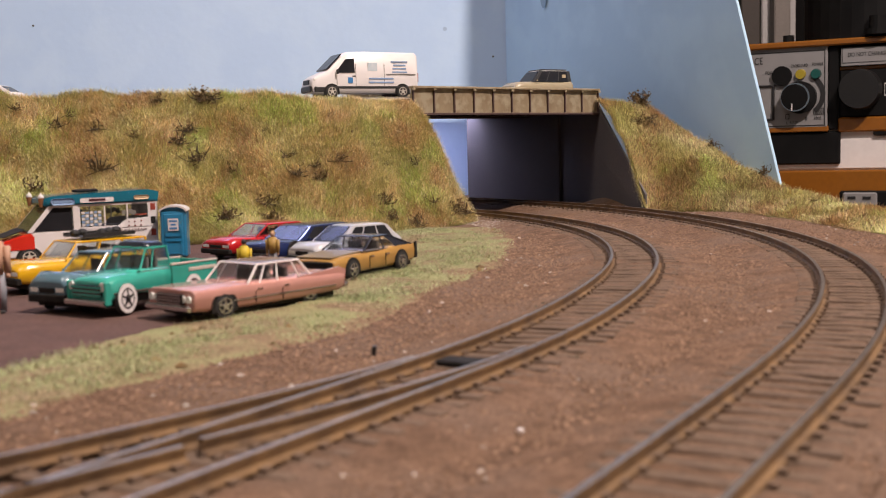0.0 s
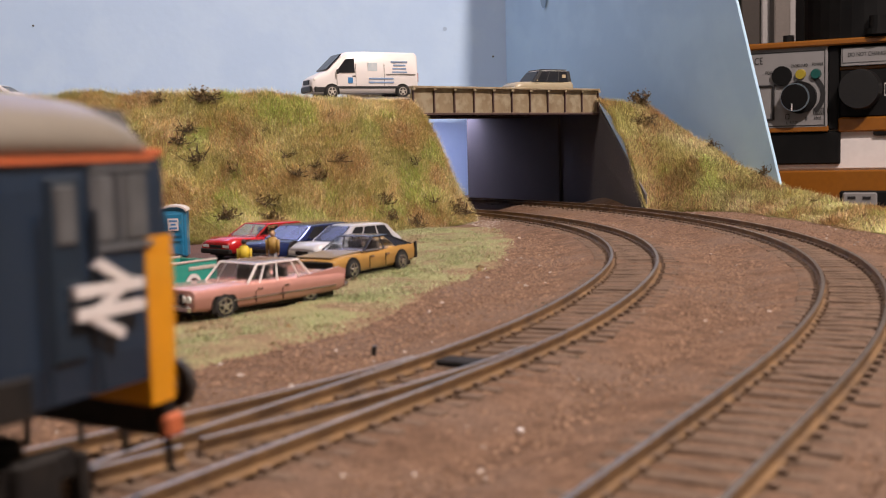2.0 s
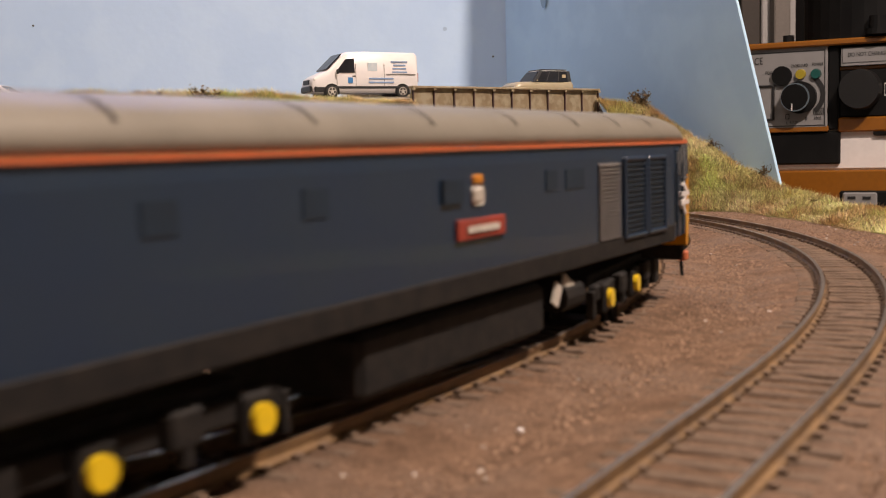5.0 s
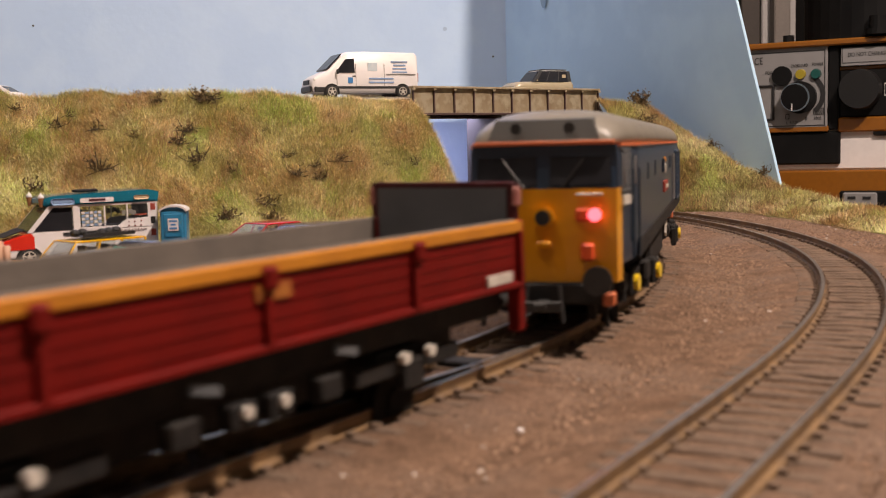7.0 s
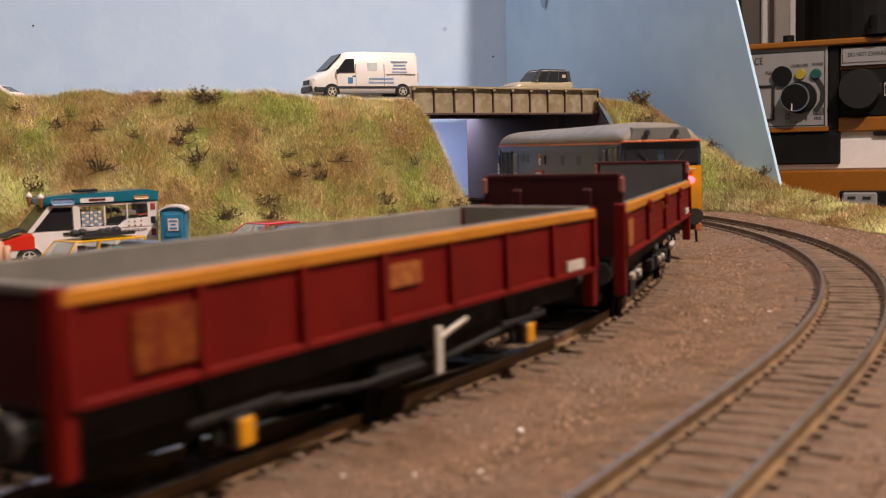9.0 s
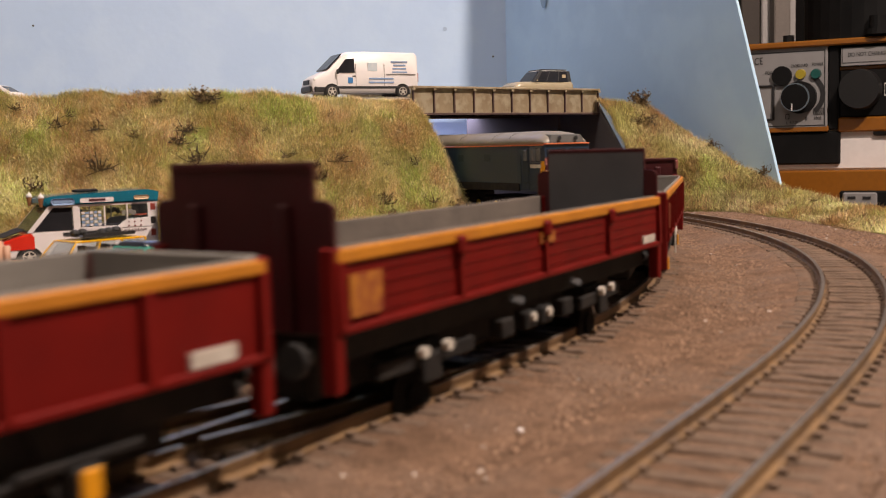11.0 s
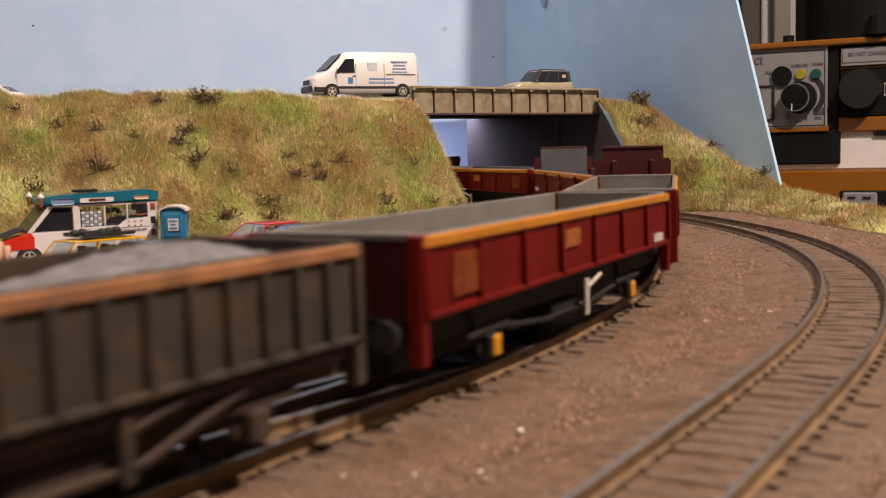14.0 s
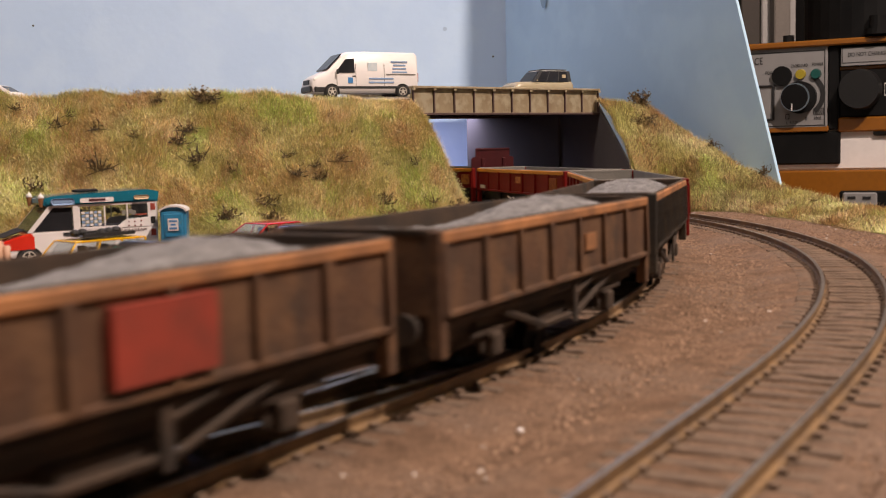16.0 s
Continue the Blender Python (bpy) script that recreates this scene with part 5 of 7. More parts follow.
def pink_saloon():
    t = car("saloon_car", "dusky pink 1960s saloon with chrome bumpers and tail fins", place_car(-0.0572, 0.3255, -130) @ Matrix.Diagonal((0.9, 0.9, 0.87, 1)))
    w, L = 0.0114, 0.065
    bm = bmesh.new()
    top = w * 1.10
    shell(bm, [(-0.0325, 0.0042, 0.0070, 0.0094, w * 0.95, top * 0.90), (-0.0300, 0.0036, 0.0070, 0.0102, w * 0.98, top * 0.95), (-0.015, 0.0030, 0.0070, 0.0103, w, top),
               (0.0, 0.0030, 0.0070, 0.0104, w, top), (0.012, 0.0030, 0.0070, 0.0105, w, top), (0.026, 0.0032, 0.0072, 0.0106, w, top), (0.0312, 0.0036, 0.0072, 0.0105, w * 0.995, top * 0.99),
               (0.0320, 0.0038, 0.0070, 0.0103, w * 0.985, top * 0.98)])
    part("body", bm, CAR_PAINT["pink"], t, smooth=True)
    for sy in (-1, 1):
        bm = bmesh.new()
        prism(bm, [(-0.0328, 0.0086), (-0.0105, 0.0098), (-0.0105, 0.0102), (-0.0300, 0.0118), (-0.0330, 0.0108)], sy * w * 0.86, sy * w * 0.96)
        part("tail_fin", bm, CAR_PAINT["pink"], t)
        strip(t, "side_trim", (-0.002, sy * (w + 0.0001), 0.0056), (0.052, 0.0004, 0.0005), M["chrome"])
        for k in (0, 1):
            lamp(t, "headlight", 0.0325, sy * (0.0093 - k * 0.0027), 0.0076, 0.0012, LAMP_GLASS)
        lamp(t, "tail_light", -0.0330, sy * 0.0096, 0.0078, 0.0009, LAMP_RED)
    cabin(t, -0.0170, 0.0105, w * 0.92, 0.0100, -0.0125, 0.0052, w * 0.80, 0.0160, M["white"], CAR_PAINT["plum"], M["glass"], ((0.06, 0.16), (0.22, 0.52), (0.57, 0.80), (0.84, 0.95)))
    strip(t, "front_bumper", (0.0334, 0, 0.0047), (0.0016, 2 * w * 0.98, 0.0020), M["chrome"], "chrome bumper", 0.0005)
    strip(t, "rear_bumper", (-0.0334, 0, 0.0050), (0.0016, 2 * w * 0.98, 0.0020), M["chrome"], "chrome bumper", 0.0005)
    g = strip(t, "grille", (0.0324, 0, 0.0074), (0.0010, 0.0135, 0.0034), M["under"])
    for k in range(4):
        strip(g, "grille_bar", (0.0330, 0, 0.0060 + k * 0.0009), (0.0003, 0.0120, 0.0003), M["chrome"], bevel=0)
    saloon_parts(t, None, L, w, 0.0044, 0.0205, -0.0165, M["rim"], skirted=True)


def gold_coupe():
    t = car("coupe_car", "gold muscle coupe with black vinyl roof and dull bonnet", place_car(-0.0322, 0.4077, -120) @ Matrix.Diagonal((0.925, 0.925, 0.92, 1)))
    w, L = 0.0110, 0.0605
    bm = bmesh.new()
    shell(bm, [(-0.0300, 0.0046, 0.0080, 0.0108, w * 0.92, w * 0.86), (-0.026, 0.0036, 0.0080, 0.0112, w * 0.99, w * 0.9), (-0.015, 0.0030, 0.0078, 0.0114, w, w * 0.9), (-0.002, 0.0030, 0.0070, 0.0098, w * 0.97, w * 0.92),
               (0.010, 0.0030, 0.0072, 0.0100, w, w * 0.93), (0.022, 0.0032, 0.0072, 0.0098, w, w * 0.92), (0.0285, 0.0036, 0.0070, 0.0090, w * 0.97, w * 0.9), (0.0300, 0.0044, 0.0066, 0.0084, w * 0.94, w * 0.88)])
    part("body", bm, CAR_PAINT["gold"], t, smooth=True)
    strip(t, "bonnet", (0.0185, 0, 0.0100), (0.0205, 0.0165, 0.0006), CAR_PAINT["gold_bonnet"], "dull grey-gold bonnet", 0.0002, Matrix.Rotation(0.045, 3, "Y"))
    cabin(t, -0.0255, 0.0095, w * 0.90, 0.0104, -0.0105, 0.0005, w * 0.74, 0.0153, CAR_PAINT["ink"], CAR_PAINT["ink"], M["glass"], ((0.36, 0.58), (0.61, 0.90)))
    for sy in (-1, 1):
        bm = bmesh.new()
        rod(bm, (0.0096, sy * w * 0.905, 0.0104), (0.0005, sy * w * 0.745, 0.0153), 0.0003)
        rod(bm, (0.0005, sy * w * 0.745, 0.0154), (-0.0100, sy * w * 0.745, 0.0154), 0.0002)
        part("window_trim", bm, M["chrome"], t)
        for k in (0, 1):
            bm = bmesh.new()
            box(bm, (-0.0278 - k * 0.0012, sy * (w * 0.965 - k * 0.0003), 0.0078), (0.0008, 0.0006, 0.0068))
            part("tail_stripe", bm, M["under"], t, "black tail stripe")
    strip(t, "grille", (0.0303, 0, 0.0068), (0.0008, 2 * w * 0.9, 0.0028), M["under"], "full-width black grille", 0.0004)
    strip(t, "front_bumper", (0.0306, 0, 0.0046), (0.0012, 2 * w * 0.95, 0.0012), M["chrome"], "", 0.0004)
    strip(t, "tail_panel", (-0.0302, 0, 0.0088), (0.0008, 2 * w * 0.85, 0.0020), LAMP_RED)
    saloon_parts(t, None, L, w, 0.0043, 0.0185, -0.0165, M["rim"])


def pickup():
    t = car("pickup_truck", "teal 1950s pickup truck with dark roof and whitewall tyres", place_car(-0.091, 0.3338, -124) @ Matrix.Diagonal((0.76, 0.76, 0.97, 1)))
    w = 0.0113
    bm = bmesh.new()
    shell(bm, [(-0.004, 0.0060, 0.0098, 0.0128, w * 0.95, w * 0.92), (0.006, 0.0058, 0.0098, 0.0128, w * 0.95, w * 0.92), (0.012, 0.0062, 0.0100, 0.0126, w * 0.97, w * 0.86),
               (0.022, 0.0064, 0.0098, 0.0122, w, w * 0.8), (0.0265, 0.0040, 0.0090, 0.0114, w, w * 0.8), (0.0280, 0.0044, 0.0086, 0.0104, w * 0.96, w * 0.8)])
    part("body", bm, CAR_PAINT["teal"], t, smooth=True)
    for sy in (-1, 1):
        bm = bmesh.new()
        box(bm, (-0.0165, sy * (w - 0.0006), 0.0097), (0.0245, 0.0012, 0.0070), 0.0003)
        part("bed_side", bm, CAR_PAINT["teal"], t)
        strip(t, "bed_rail", (-0.0165, sy * (w - 0.0005), 0.0134), (0.0250, 0.0016, 0.0006), M["dirty_white"])
        strip(t, "side_flash", (-0.0205, sy * (w + 0.0001), 0.0112), (0.0150, 0.0004, 0.0012), M["dirty_white"])
        strip(t, "side_trim", (0.008, sy * (w * 0.985), 0.0069), (0.034, 0.0005, 0.0006), M["chrome"])
        for k in (0,):
            lamp(t, "headlight", 0.0284, sy * 0.0088, 0.0092, 0.0014, LAMP_GLASS)
        bm = bmesh.new()
        prism(bm, [(0.0145, 0.0030), (0.0265, 0.0030), (0.0265, 0.0072), (-0.026, 0.0082), (-0.026, 0.0042), (0.005, 0.0042)], sy * (w - 0.0030), sy * (w - 0.0022))
        part("inner_arch", bm, M["under"], t)
        bm = bmesh.new()
        box(bm, (0.0275, sy * (w - 0.0006), 0.0072), (0.0030, 0.0014, 0.0072), 0.0004)
        part("front_wing", bm, CAR_PAINT["teal"], t)
    strip(t, "tailgate", (-0.0288, 0, 0.0104), (0.0010, 2 * w - 0.002, 0.0054), CAR_PAINT["teal"])
    strip(t, "load_bed", (-0.0165, 0, 0.0086), (0.0245, 2 * w - 0.002, 0.0008), M["under"], bevel=0)
    cabin(t, -0.0045, 0.0115, w * 0.92, 0.0126, -0.0035, 0.0068, w * 0.80, 0.0192, CAR_PAINT["teal"], CAR_PAINT["ink"], M["glass"], ((0.12, 0.62), (0.67, 0.90)), 0.0020)
    strip(t, "front_bumper", (0.0298, 0, 0.0044), (0.0018, 2 * w, 0.0018), M["chrome"], "", 0.0005)
    g = strip(t, "grille", (0.0284, 0, 0.0078), (0.0012, 0.0170, 0.0036), CAR_PAINT["ink"], "", 0.0003)
    for k in range(3):
        strip(g, "grille_bar", (0.0291, 0, 0.0066 + k * 0.0012), (0.0005, 0.0175, 0.0005), CAR_PAINT["teal"], bevel=0)
    strip(t, "chassis", (0.0, 0, 0.0045), (0.052, 0.016, 0.0022), M["under"], bevel=0)
    for x in (0.0190, -0.0150):
        for sy in (-1, 1):
            wheel(t, x, sy * (w - 0.0010), 0.0052, 0.0028, M["chrome"], True)


def boxy_car(label, m, L, w, h, paint_m, roof_m, r, name="saloon_car", rear=-0.5, bonnet=0.68, roof0=-0.32, roof1=0.10, scr=0.26, rim=None, glass=None, deck=0.72, frame_m=None):
    """Plain saloon or hatchback from fractions of its length."""
    t = car(name, label, m)
    hw = h * 0.60
    bm = bmesh.new()
    shell(bm, [(-0.5 * L, h * 0.27, h * 0.42, h * deck * 0.85, w * 0.93, w * 0.88), (-0.47 * L, h * 0.22, h * 0.45, h * deck, w * 0.98, w * 0.92), (-0.3 * L, h * 0.2, h * 0.47, h * 0.66, w, w * 0.92),
               (0.05 * L, h * 0.2, h * 0.47, h * 0.66, w, w * 0.92), (0.22 * L, h * 0.2, h * 0.47, h * 0.655, w, w * 0.92), (0.42 * L, h * 0.22, h * 0.45, h * bonnet * 0.87, w * 0.98, w * 0.88),
               (0.48 * L, h * 0.24, h * 0.42, h * bonnet * 0.76, w * 0.95, w * 0.85), (0.5 * L, h * 0.28, h * 0.40, h * bonnet * 0.68, w * 0.92, w * 0.84)])
    part("body", bm, paint_m, t, smooth=True)
    cabin(t, rear * L + 0.001, scr * L, w * 0.91, h * 0.64, roof0 * L, roof1 * L, w * 0.76, h, frame_m or paint_m, roof_m, glass or M["tint"], ((0.10, 0.33), (0.37, 0.64), (0.67, 0.90)))
    for sy in (-1, 1):
        strip(t, "headlight", (0.492 * L, sy * w * 0.66, h * 0.44), (0.0012, w * 0.42, h * 0.09), LAMP_GLASS)
        strip(t, "tail_light", (-0.497 * L, sy * w * 0.7, h * 0.45), (0.0010, w * 0.36, h * 0.11), LAMP_RED)
        strip(t, "door_mirror", (scr * L * 0.72, sy * (w + 0.0006), h * 0.68), (0.0010, 0.0014, 0.0010), paint_m)
    strip(t, "grille", (0.497 * L, 0, h * 0.43), (0.0008, w * 0.8, h * 0.10), M["under"])
    strip(t, "front_bumper", (0.497 * L, 0, h * 0.29), (0.0022, 2 * w * 0.95, h * 0.15), M["under"], "", 0.0004)
    strip(t, "rear_bumper", (-0.497 * L, 0, h * 0.30), (0.0022, 2 * w * 0.95, h * 0.14), M["under"], "", 0.0004)
    saloon_parts(t, None, L, w, r, 0.31 * L, -0.29 * L, rim or M["rim"])
    return t


def ice_cream_van():
    t = thing("ice_cream_van", "white ice cream van with blue roof and red bonnet", "van", place_car(-0.1635, 0.4905, -147, 0.0004) @ Matrix.Diagonal((0.985, 0.885, 0.84, 1)))
    w, L = 0.0138, 0.0700
    W, B = CAR_PAINT["white"], CAR_PAINT["blue"]
    bm = bmesh.new()
    # lower body and cab nose
    prism(bm, [(-0.034, 0.0045), (0.033, 0.0045), (0.0345, 0.0085), (0.0330, 0.0125), (0.0225, 0.0165), (0.0215, 0.0170), (-0.034, 0.0170)], -w, w, 0.0006)
    part("body", bm, W, t)
    bm = bmesh.new()
    prism(bm, [(0.0205, 0.0080), (0.0348, 0.0080), (0.0350, 0.0095), (0.0334, 0.0130), (0.0222, 0.0170), (0.0205, 0.0150)], -w - 0.0003, w + 0.0003, 0.0005)
    part("bonnet", bm, CAR_PAINT["flame"], t, "bright red bonnet and wings")
    bm = bmesh.new()
    box(bm, (0.0285, 0, 0.0165), (0.010, 0.018, 0.0006), 0.0002, Matrix.Rotation(0.36, 3, "Y"))
    part("bonnet_scoop", bm, M["under"], t)
    # upper body as pillars round the openings
    bm = bmesh.new()
    for sy in (-1, 1):
        y0, y1 = sy * (w - 0.0008), sy * w
        prism(bm, [(-0.034, 0.0170), (-0.0295, 0.0170), (-0.0295, 0.0300), (-0.034, 0.0300)], y0, y1)
        prism(bm, [(0.0010, 0.0170), (0.0040, 0.0170), (0.0040, 0.0300), (0.0010, 0.0300)], y0, y1)
        prism(bm, [(-0.0295, 0.0290), (0.0010, 0.0290), (0.0010, 0.0300), (-0.0295, 0.0300)], y0, y1)
        prism(bm, [(-0.0295, 0.0170), (0.0010, 0.0170), (0.0010, 0.0182), (-0.0160, 0.0182), (-0.0195, 0.0212), (-0.0295, 0.0218)], y0, y1)
        prism(bm, [(0.0040, 0.0290), (0.0125, 0.0290), (0.0125, 0.0300), (0.0040, 0.0300)], y0, y1)
        prism(bm, [(0.0215, 0.0168), (0.0238, 0.0168), (0.0142, 0.0300), (0.0118, 0.0300)], y0, y1)
    box(bm, (-0.0336, 0, 0.0235), (0.0008, 2 * w, 0.0130))
    part("upper_body", bm, W, t)
    bm = bmesh.new()
    box(bm, (-0.010, 0, 0.0172), (0.046, 2 * w - 0.004, 0.0006))
    part("counter", bm, M["wagon_grey"], t)
    bm = bmesh.new()
    slab(bm, [(0.0230, -w * 0.93, 0.0174), (0.0230, w * 0.93, 0.0174), (0.0136, w * 0.90, 0.0298), (0.0136, -w * 0.90, 0.0298)], (0.0003, 0, 0.0002))
    part("windscreen", bm, M["tint"], t)
    for sy in (-1, 1):
        bm = bmesh.new()
        slab(bm, [(0.0045, sy * (w - 0.0005), 0.0172), (0.0212, sy * (w - 0.0005), 0.0172), (0.0122, sy * (w - 0.0005), 0.0288), (0.0045, sy * (w - 0.0005), 0.0288)], (0, sy * 0.0002, 0))
        part("cab_window", bm, M["tint"], t)
        bm = bmesh.new()
        slab(bm, [(-0.0294, sy * (w - 0.0005), 0.0182), (0.0009, sy * (w - 0.0005), 0.0182), (0.0009, sy * (w - 0.0005), 0.0289), (-0.0294, sy * (w - 0.0005), 0.0289)], (0, sy * 0.0002, 0))
        o = part("serving_window", bm, M["glass"], t)
        o.visible_shadow = False
        for x in (-0.0098, -0.0200):
            strip(t, "window_bar", (x, sy * w, 0.0236), (0.0006, 0.0005, 0.0106), W, bevel=0)
        # price stickers
        bm = bmesh.new()
        for i in range(5):
            for j in range(5):
                box(bm, (-0.0004 - i * 0.0018, sy * (w - 0.0001), 0.0192 + j * 0.0016), (0.0014, 0.0002, 0.0012), mi=(i + j) % 2)
        part("price_stickers", bm, [M["white"], M["bar_blue"]], t, "block of white and blue price stickers")
        for x, z in ((-0.0185, 0.0248), (-0.0215, 0.0252), (-0.0232, 0.0245)):
            strip(t, "window_sticker", (x, sy * (w - 0.0001), z), (0.0018, 0.0002, 0.0026), M["wagon_grey"], bevel=0)
        strip(t, "sticker_bar", (-0.0262, sy * (w - 0.0001), 0.0234), (0.0056, 0.0002, 0.0009), M["patch_red"], bevel=0)
        for i in range(6):
            bm = bmesh.new()
            cyl(bm, (-0.0205 - (i % 3) * 0.0028, sy * (w + 0.0001), 0.0176 + (i // 3) * 0.0022), 0.0004, 0.0002, "Y", 8)
            part("dot_mark", bm, M["wagon_red"], t)
        m = pose(-0.0175, sy * (w + 0.0002), 0.0152, 90, 0, 180 if sy > 0 else 0)
        lettering("lettering", "FAVOURITE ICE CREAM", 0.0021, M["wagon_dark"], t, m, "dark red words on the side")
        board = strip(t, "name_board", (-0.0065, sy * (w + 0.0012), 0.0322), (0.0150, 0.0005, 0.0024), W, "white name board", 0.0006)
        strip(board, "name_bar", (-0.0065, sy * (w + 0.0015), 0.0322), (0.0072, 0.0003, 0.0012), M["wagon_dark"], bevel=0)
        strip(t, "roof_picture", (0.0085, sy * (w + 0.0011), 0.0320), (0.0100, 0.0004, 0.0034), M["bar_blue"], "pale painted picture panel", 0.0010)
        strip(t, "roof_picture", (-0.0265, sy * (w + 0.0011), 0.0326), (0.0070, 0.0004, 0.0022), M["beige_trim"], "painted fruit picture panel", 0.0008)
        strip(t, "headlight", (0.0325, sy * (w - 0.0024), 0.0106), (0.0050, 0.0046, 0.0028), LAMP_GLASS, "", 0.0008, Matrix.Rotation(0.4, 3, "Y"))
        for i, zz in enumerate((0.0272, 0.0200, 0.0135)):
            strip(t, "corner_picture", (-0.0318, sy * (w + 0.0001), zz), (0.0022, 0.0003, 0.0036), M["under"] if i % 2 else M["patch_red"], bevel=0)
        # cones at the front corners of the roof
        cone = bmesh.new()
        cyl(cone, (0.0170, sy * (w - 0.0016), 0.0318), 0.0006, 0.0046, "Z", 10, r2=0.0013)
        c = part("cone", cone, M["rust_rim"], t, "brown wafer cone ornament")
        bm = bmesh.new()
        ball(bm, (0.0170, sy * (w - 0.0016), 0.0346), 0.0014, 1, 1, 1.1)
        cyl(bm, (0.0170, sy * (w - 0.0016), 0.0362), 0.0008, 0.0016, "Z", 8, r2=0.0001)
        part("cone_top", bm, W, c)
    bm = bmesh.new()
    prism(bm, [(-0.0345, 0.0298), (0.0150, 0.0298), (0.0165, 0.0305), (0.0160, 0.0340), (0.0120, 0.0350), (-0.0300, 0.0366), (-0.0350, 0.0352)], -w - 0.0008, w + 0.0008, 0.0010)
    part("roof", bm, B, t, "deep blue glossy roof")
    strip(t, "front_board", (0.0164, 0, 0.0324), (0.0006, 0.016, 0.0024), CAR_PAINT["sky"])
    strip(t, "front_bumper", (0.0345, 0, 0.0062), (0.0024, 2 * w * 0.97, 0.0032), M["under"], "", 0.0006)
    bm = bmesh.new()
    box(bm, (-0.005, 0, 0.0368), (0.010, 0.008, 0.0014), 0.0005)
    part("roof_vent", bm, M["under"], t)
    arches(t, (0.0235, -0.0205), 0.0047, w)
    for x in (0.0235, -0.0205):
        for sy in (-1, 1):
            wheel(t, x, sy * (w - 0.0010), 0.0047, 0.0028, M["dirty_white"])


M["beige_trim"] = material("beige_trim", (0.62, 0.48, 0.30), 0.5)


def delivery_van():
    t = thing("delivery_van", "white high-roof panel van with pale blue writing bars", "van", place_car(-0.0505, 0.7200, -155, 0.0788) @ Matrix.Diagonal((0.885, 0.885, 0.885, 1)))
    w, L, h = 0.0130, 0.0830, 0.0335
    W = CAR_PAINT["white"]
    # lower body
    bm = bmesh.new()
    rings = []
    for x, z0, z1, zt, k, kt in ((-0.0400, 0.0045, 0.016, 0.0320, 0.97, 0.84), (-0.0385, 0.0040, 0.017, 0.0330, 1, 0.87), (0.000, 0.0040, 0.017, 0.0335, 1, 0.88), (0.0120, 0.0040, 0.017, 0.0332, 1, 0.87), (0.0165, 0.0040, 0.017, 0.0318, 1, 0.86),
                                 (0.0290, 0.0040, 0.0155, 0.0198, 1, 0.88), (0.0375, 0.0042, 0.0125, 0.0162, 0.97, 0.82), (0.0405, 0.0050, 0.0110, 0.0142, 0.90, 0.74), (0.0415, 0.0060, 0.0100, 0.0120, 0.82, 0.68)):
        a, b = w * k, w * kt
        rings.append([(x, -a * 0.96, z0), (x, -a, z0 + 0.003), (x, -a, z1), (x, -(a * 0.35 + b * 0.65), zt - (zt - z1) * 0.12), (x, -b * 0.85, zt), (x, 0, zt + 0.0004), (x, b * 0.85, zt),
                      (x, (a * 0.35 + b * 0.65), zt - (zt - z1) * 0.12), (x, a, z1), (x, a, z0 + 0.003), (x, a * 0.96, z0)])
    loft(bm, rings)
    part("body", bm, W, t, smooth=True)
    bm = bmesh.new()
    slab(bm, [(0.0296, -w * 0.84, 0.0202), (0.0296, w * 0.84, 0.0202), (0.0182, w * 0.76, 0.0312), (0.0182, -w * 0.76, 0.0312)], (0.0006, 0, 0.0006))
    part("windscreen", bm, M["tint"], t)
    for sy in (-1, 1):
        y = sy * (w + 0.00015)
        bm = bmesh.new()
        slab(bm, [(0.0095, y * 0.995, 0.0182), (0.0235, y * 0.995, 0.0182), (0.0205, y * 0.965, 0.0225), (0.0160, y * 0.935, 0.0278), (0.0095, y * 0.930, 0.0284)], (0, sy * 0.0003, 0))
        part("cab_window", bm, M["tint"], t)
        strip(t, "rubbing_strip", (-0.004, y, 0.0078), (0.062, 0.0006, 0.0017), M["black"])
        strip(t, "sign_square", (0.0128, y, 0.0128), (0.0036, 0.0004, 0.0040), M["sign_blue"], "small blue square sign", 0)
        strip(t, "picture_panel", (-0.0045, y * 0.975, 0.0225), (0.0072, 0.0004, 0.0058), M["side_patch"], "grey-blue picture panel", 0)
        for k, (ln, zz) in enumerate(((0.0130, 0.0262), (0.0098, 0.0238), (0.0106, 0.0213), (0.0116, 0.0188))):
            strip(t, "writing_bar", (-0.0255, y * (0.955 + 0.01 * k), zz), (ln, 0.0004, 0.0010), M["bar_blue"], bevel=0)
        for k, (ln, zz) in enumerate(((0.0190, 0.0141), (0.0195, 0.0114))):
            strip(t, "writing_bar", (-0.0110, y, zz), (ln, 0.0004, 0.0011), M["bar_blue"], bevel=0)
        for x in (0.0085, 0.0230, -0.0135):
            strip(t, "door_gap", (x, y * (0.985 if x < 0.02 else 1), 0.0165 if x < 0.02 else 0.0120), (0.00025, 0.0003, 0.0160 if x < 0.02 else 0.009), M["wagon_grey"], bevel=0)
        strip(t, "door_handle", (0.0100, y, 0.0158), (0.0026, 0.0006, 0.0008), M["black"])
        strip(t, "slide_rail", (-0.0265, y, 0.0172), (0.0230, 0.0004, 0.0006), M["wagon_grey"], bevel=0)
        strip(t, "door_mirror", (0.0228, sy * (w + 0.0016), 0.0188), (0.0014, 0.0022, 0.0034), M["black"], "", 0.0004)
        strip(t, "headlight", (0.0372, sy * w * 0.80, 0.0137), (0.0060, 0.0030, 0.0034), LAMP_GLASS, "", 0.0008, Matrix.Rotation(0.45, 3, "Y"))
        strip(t, "tail_light", (-0.0402, sy * w * 0.90, 0.0150), (0.0008, 0.0016, 0.0060), LAMP_RED)
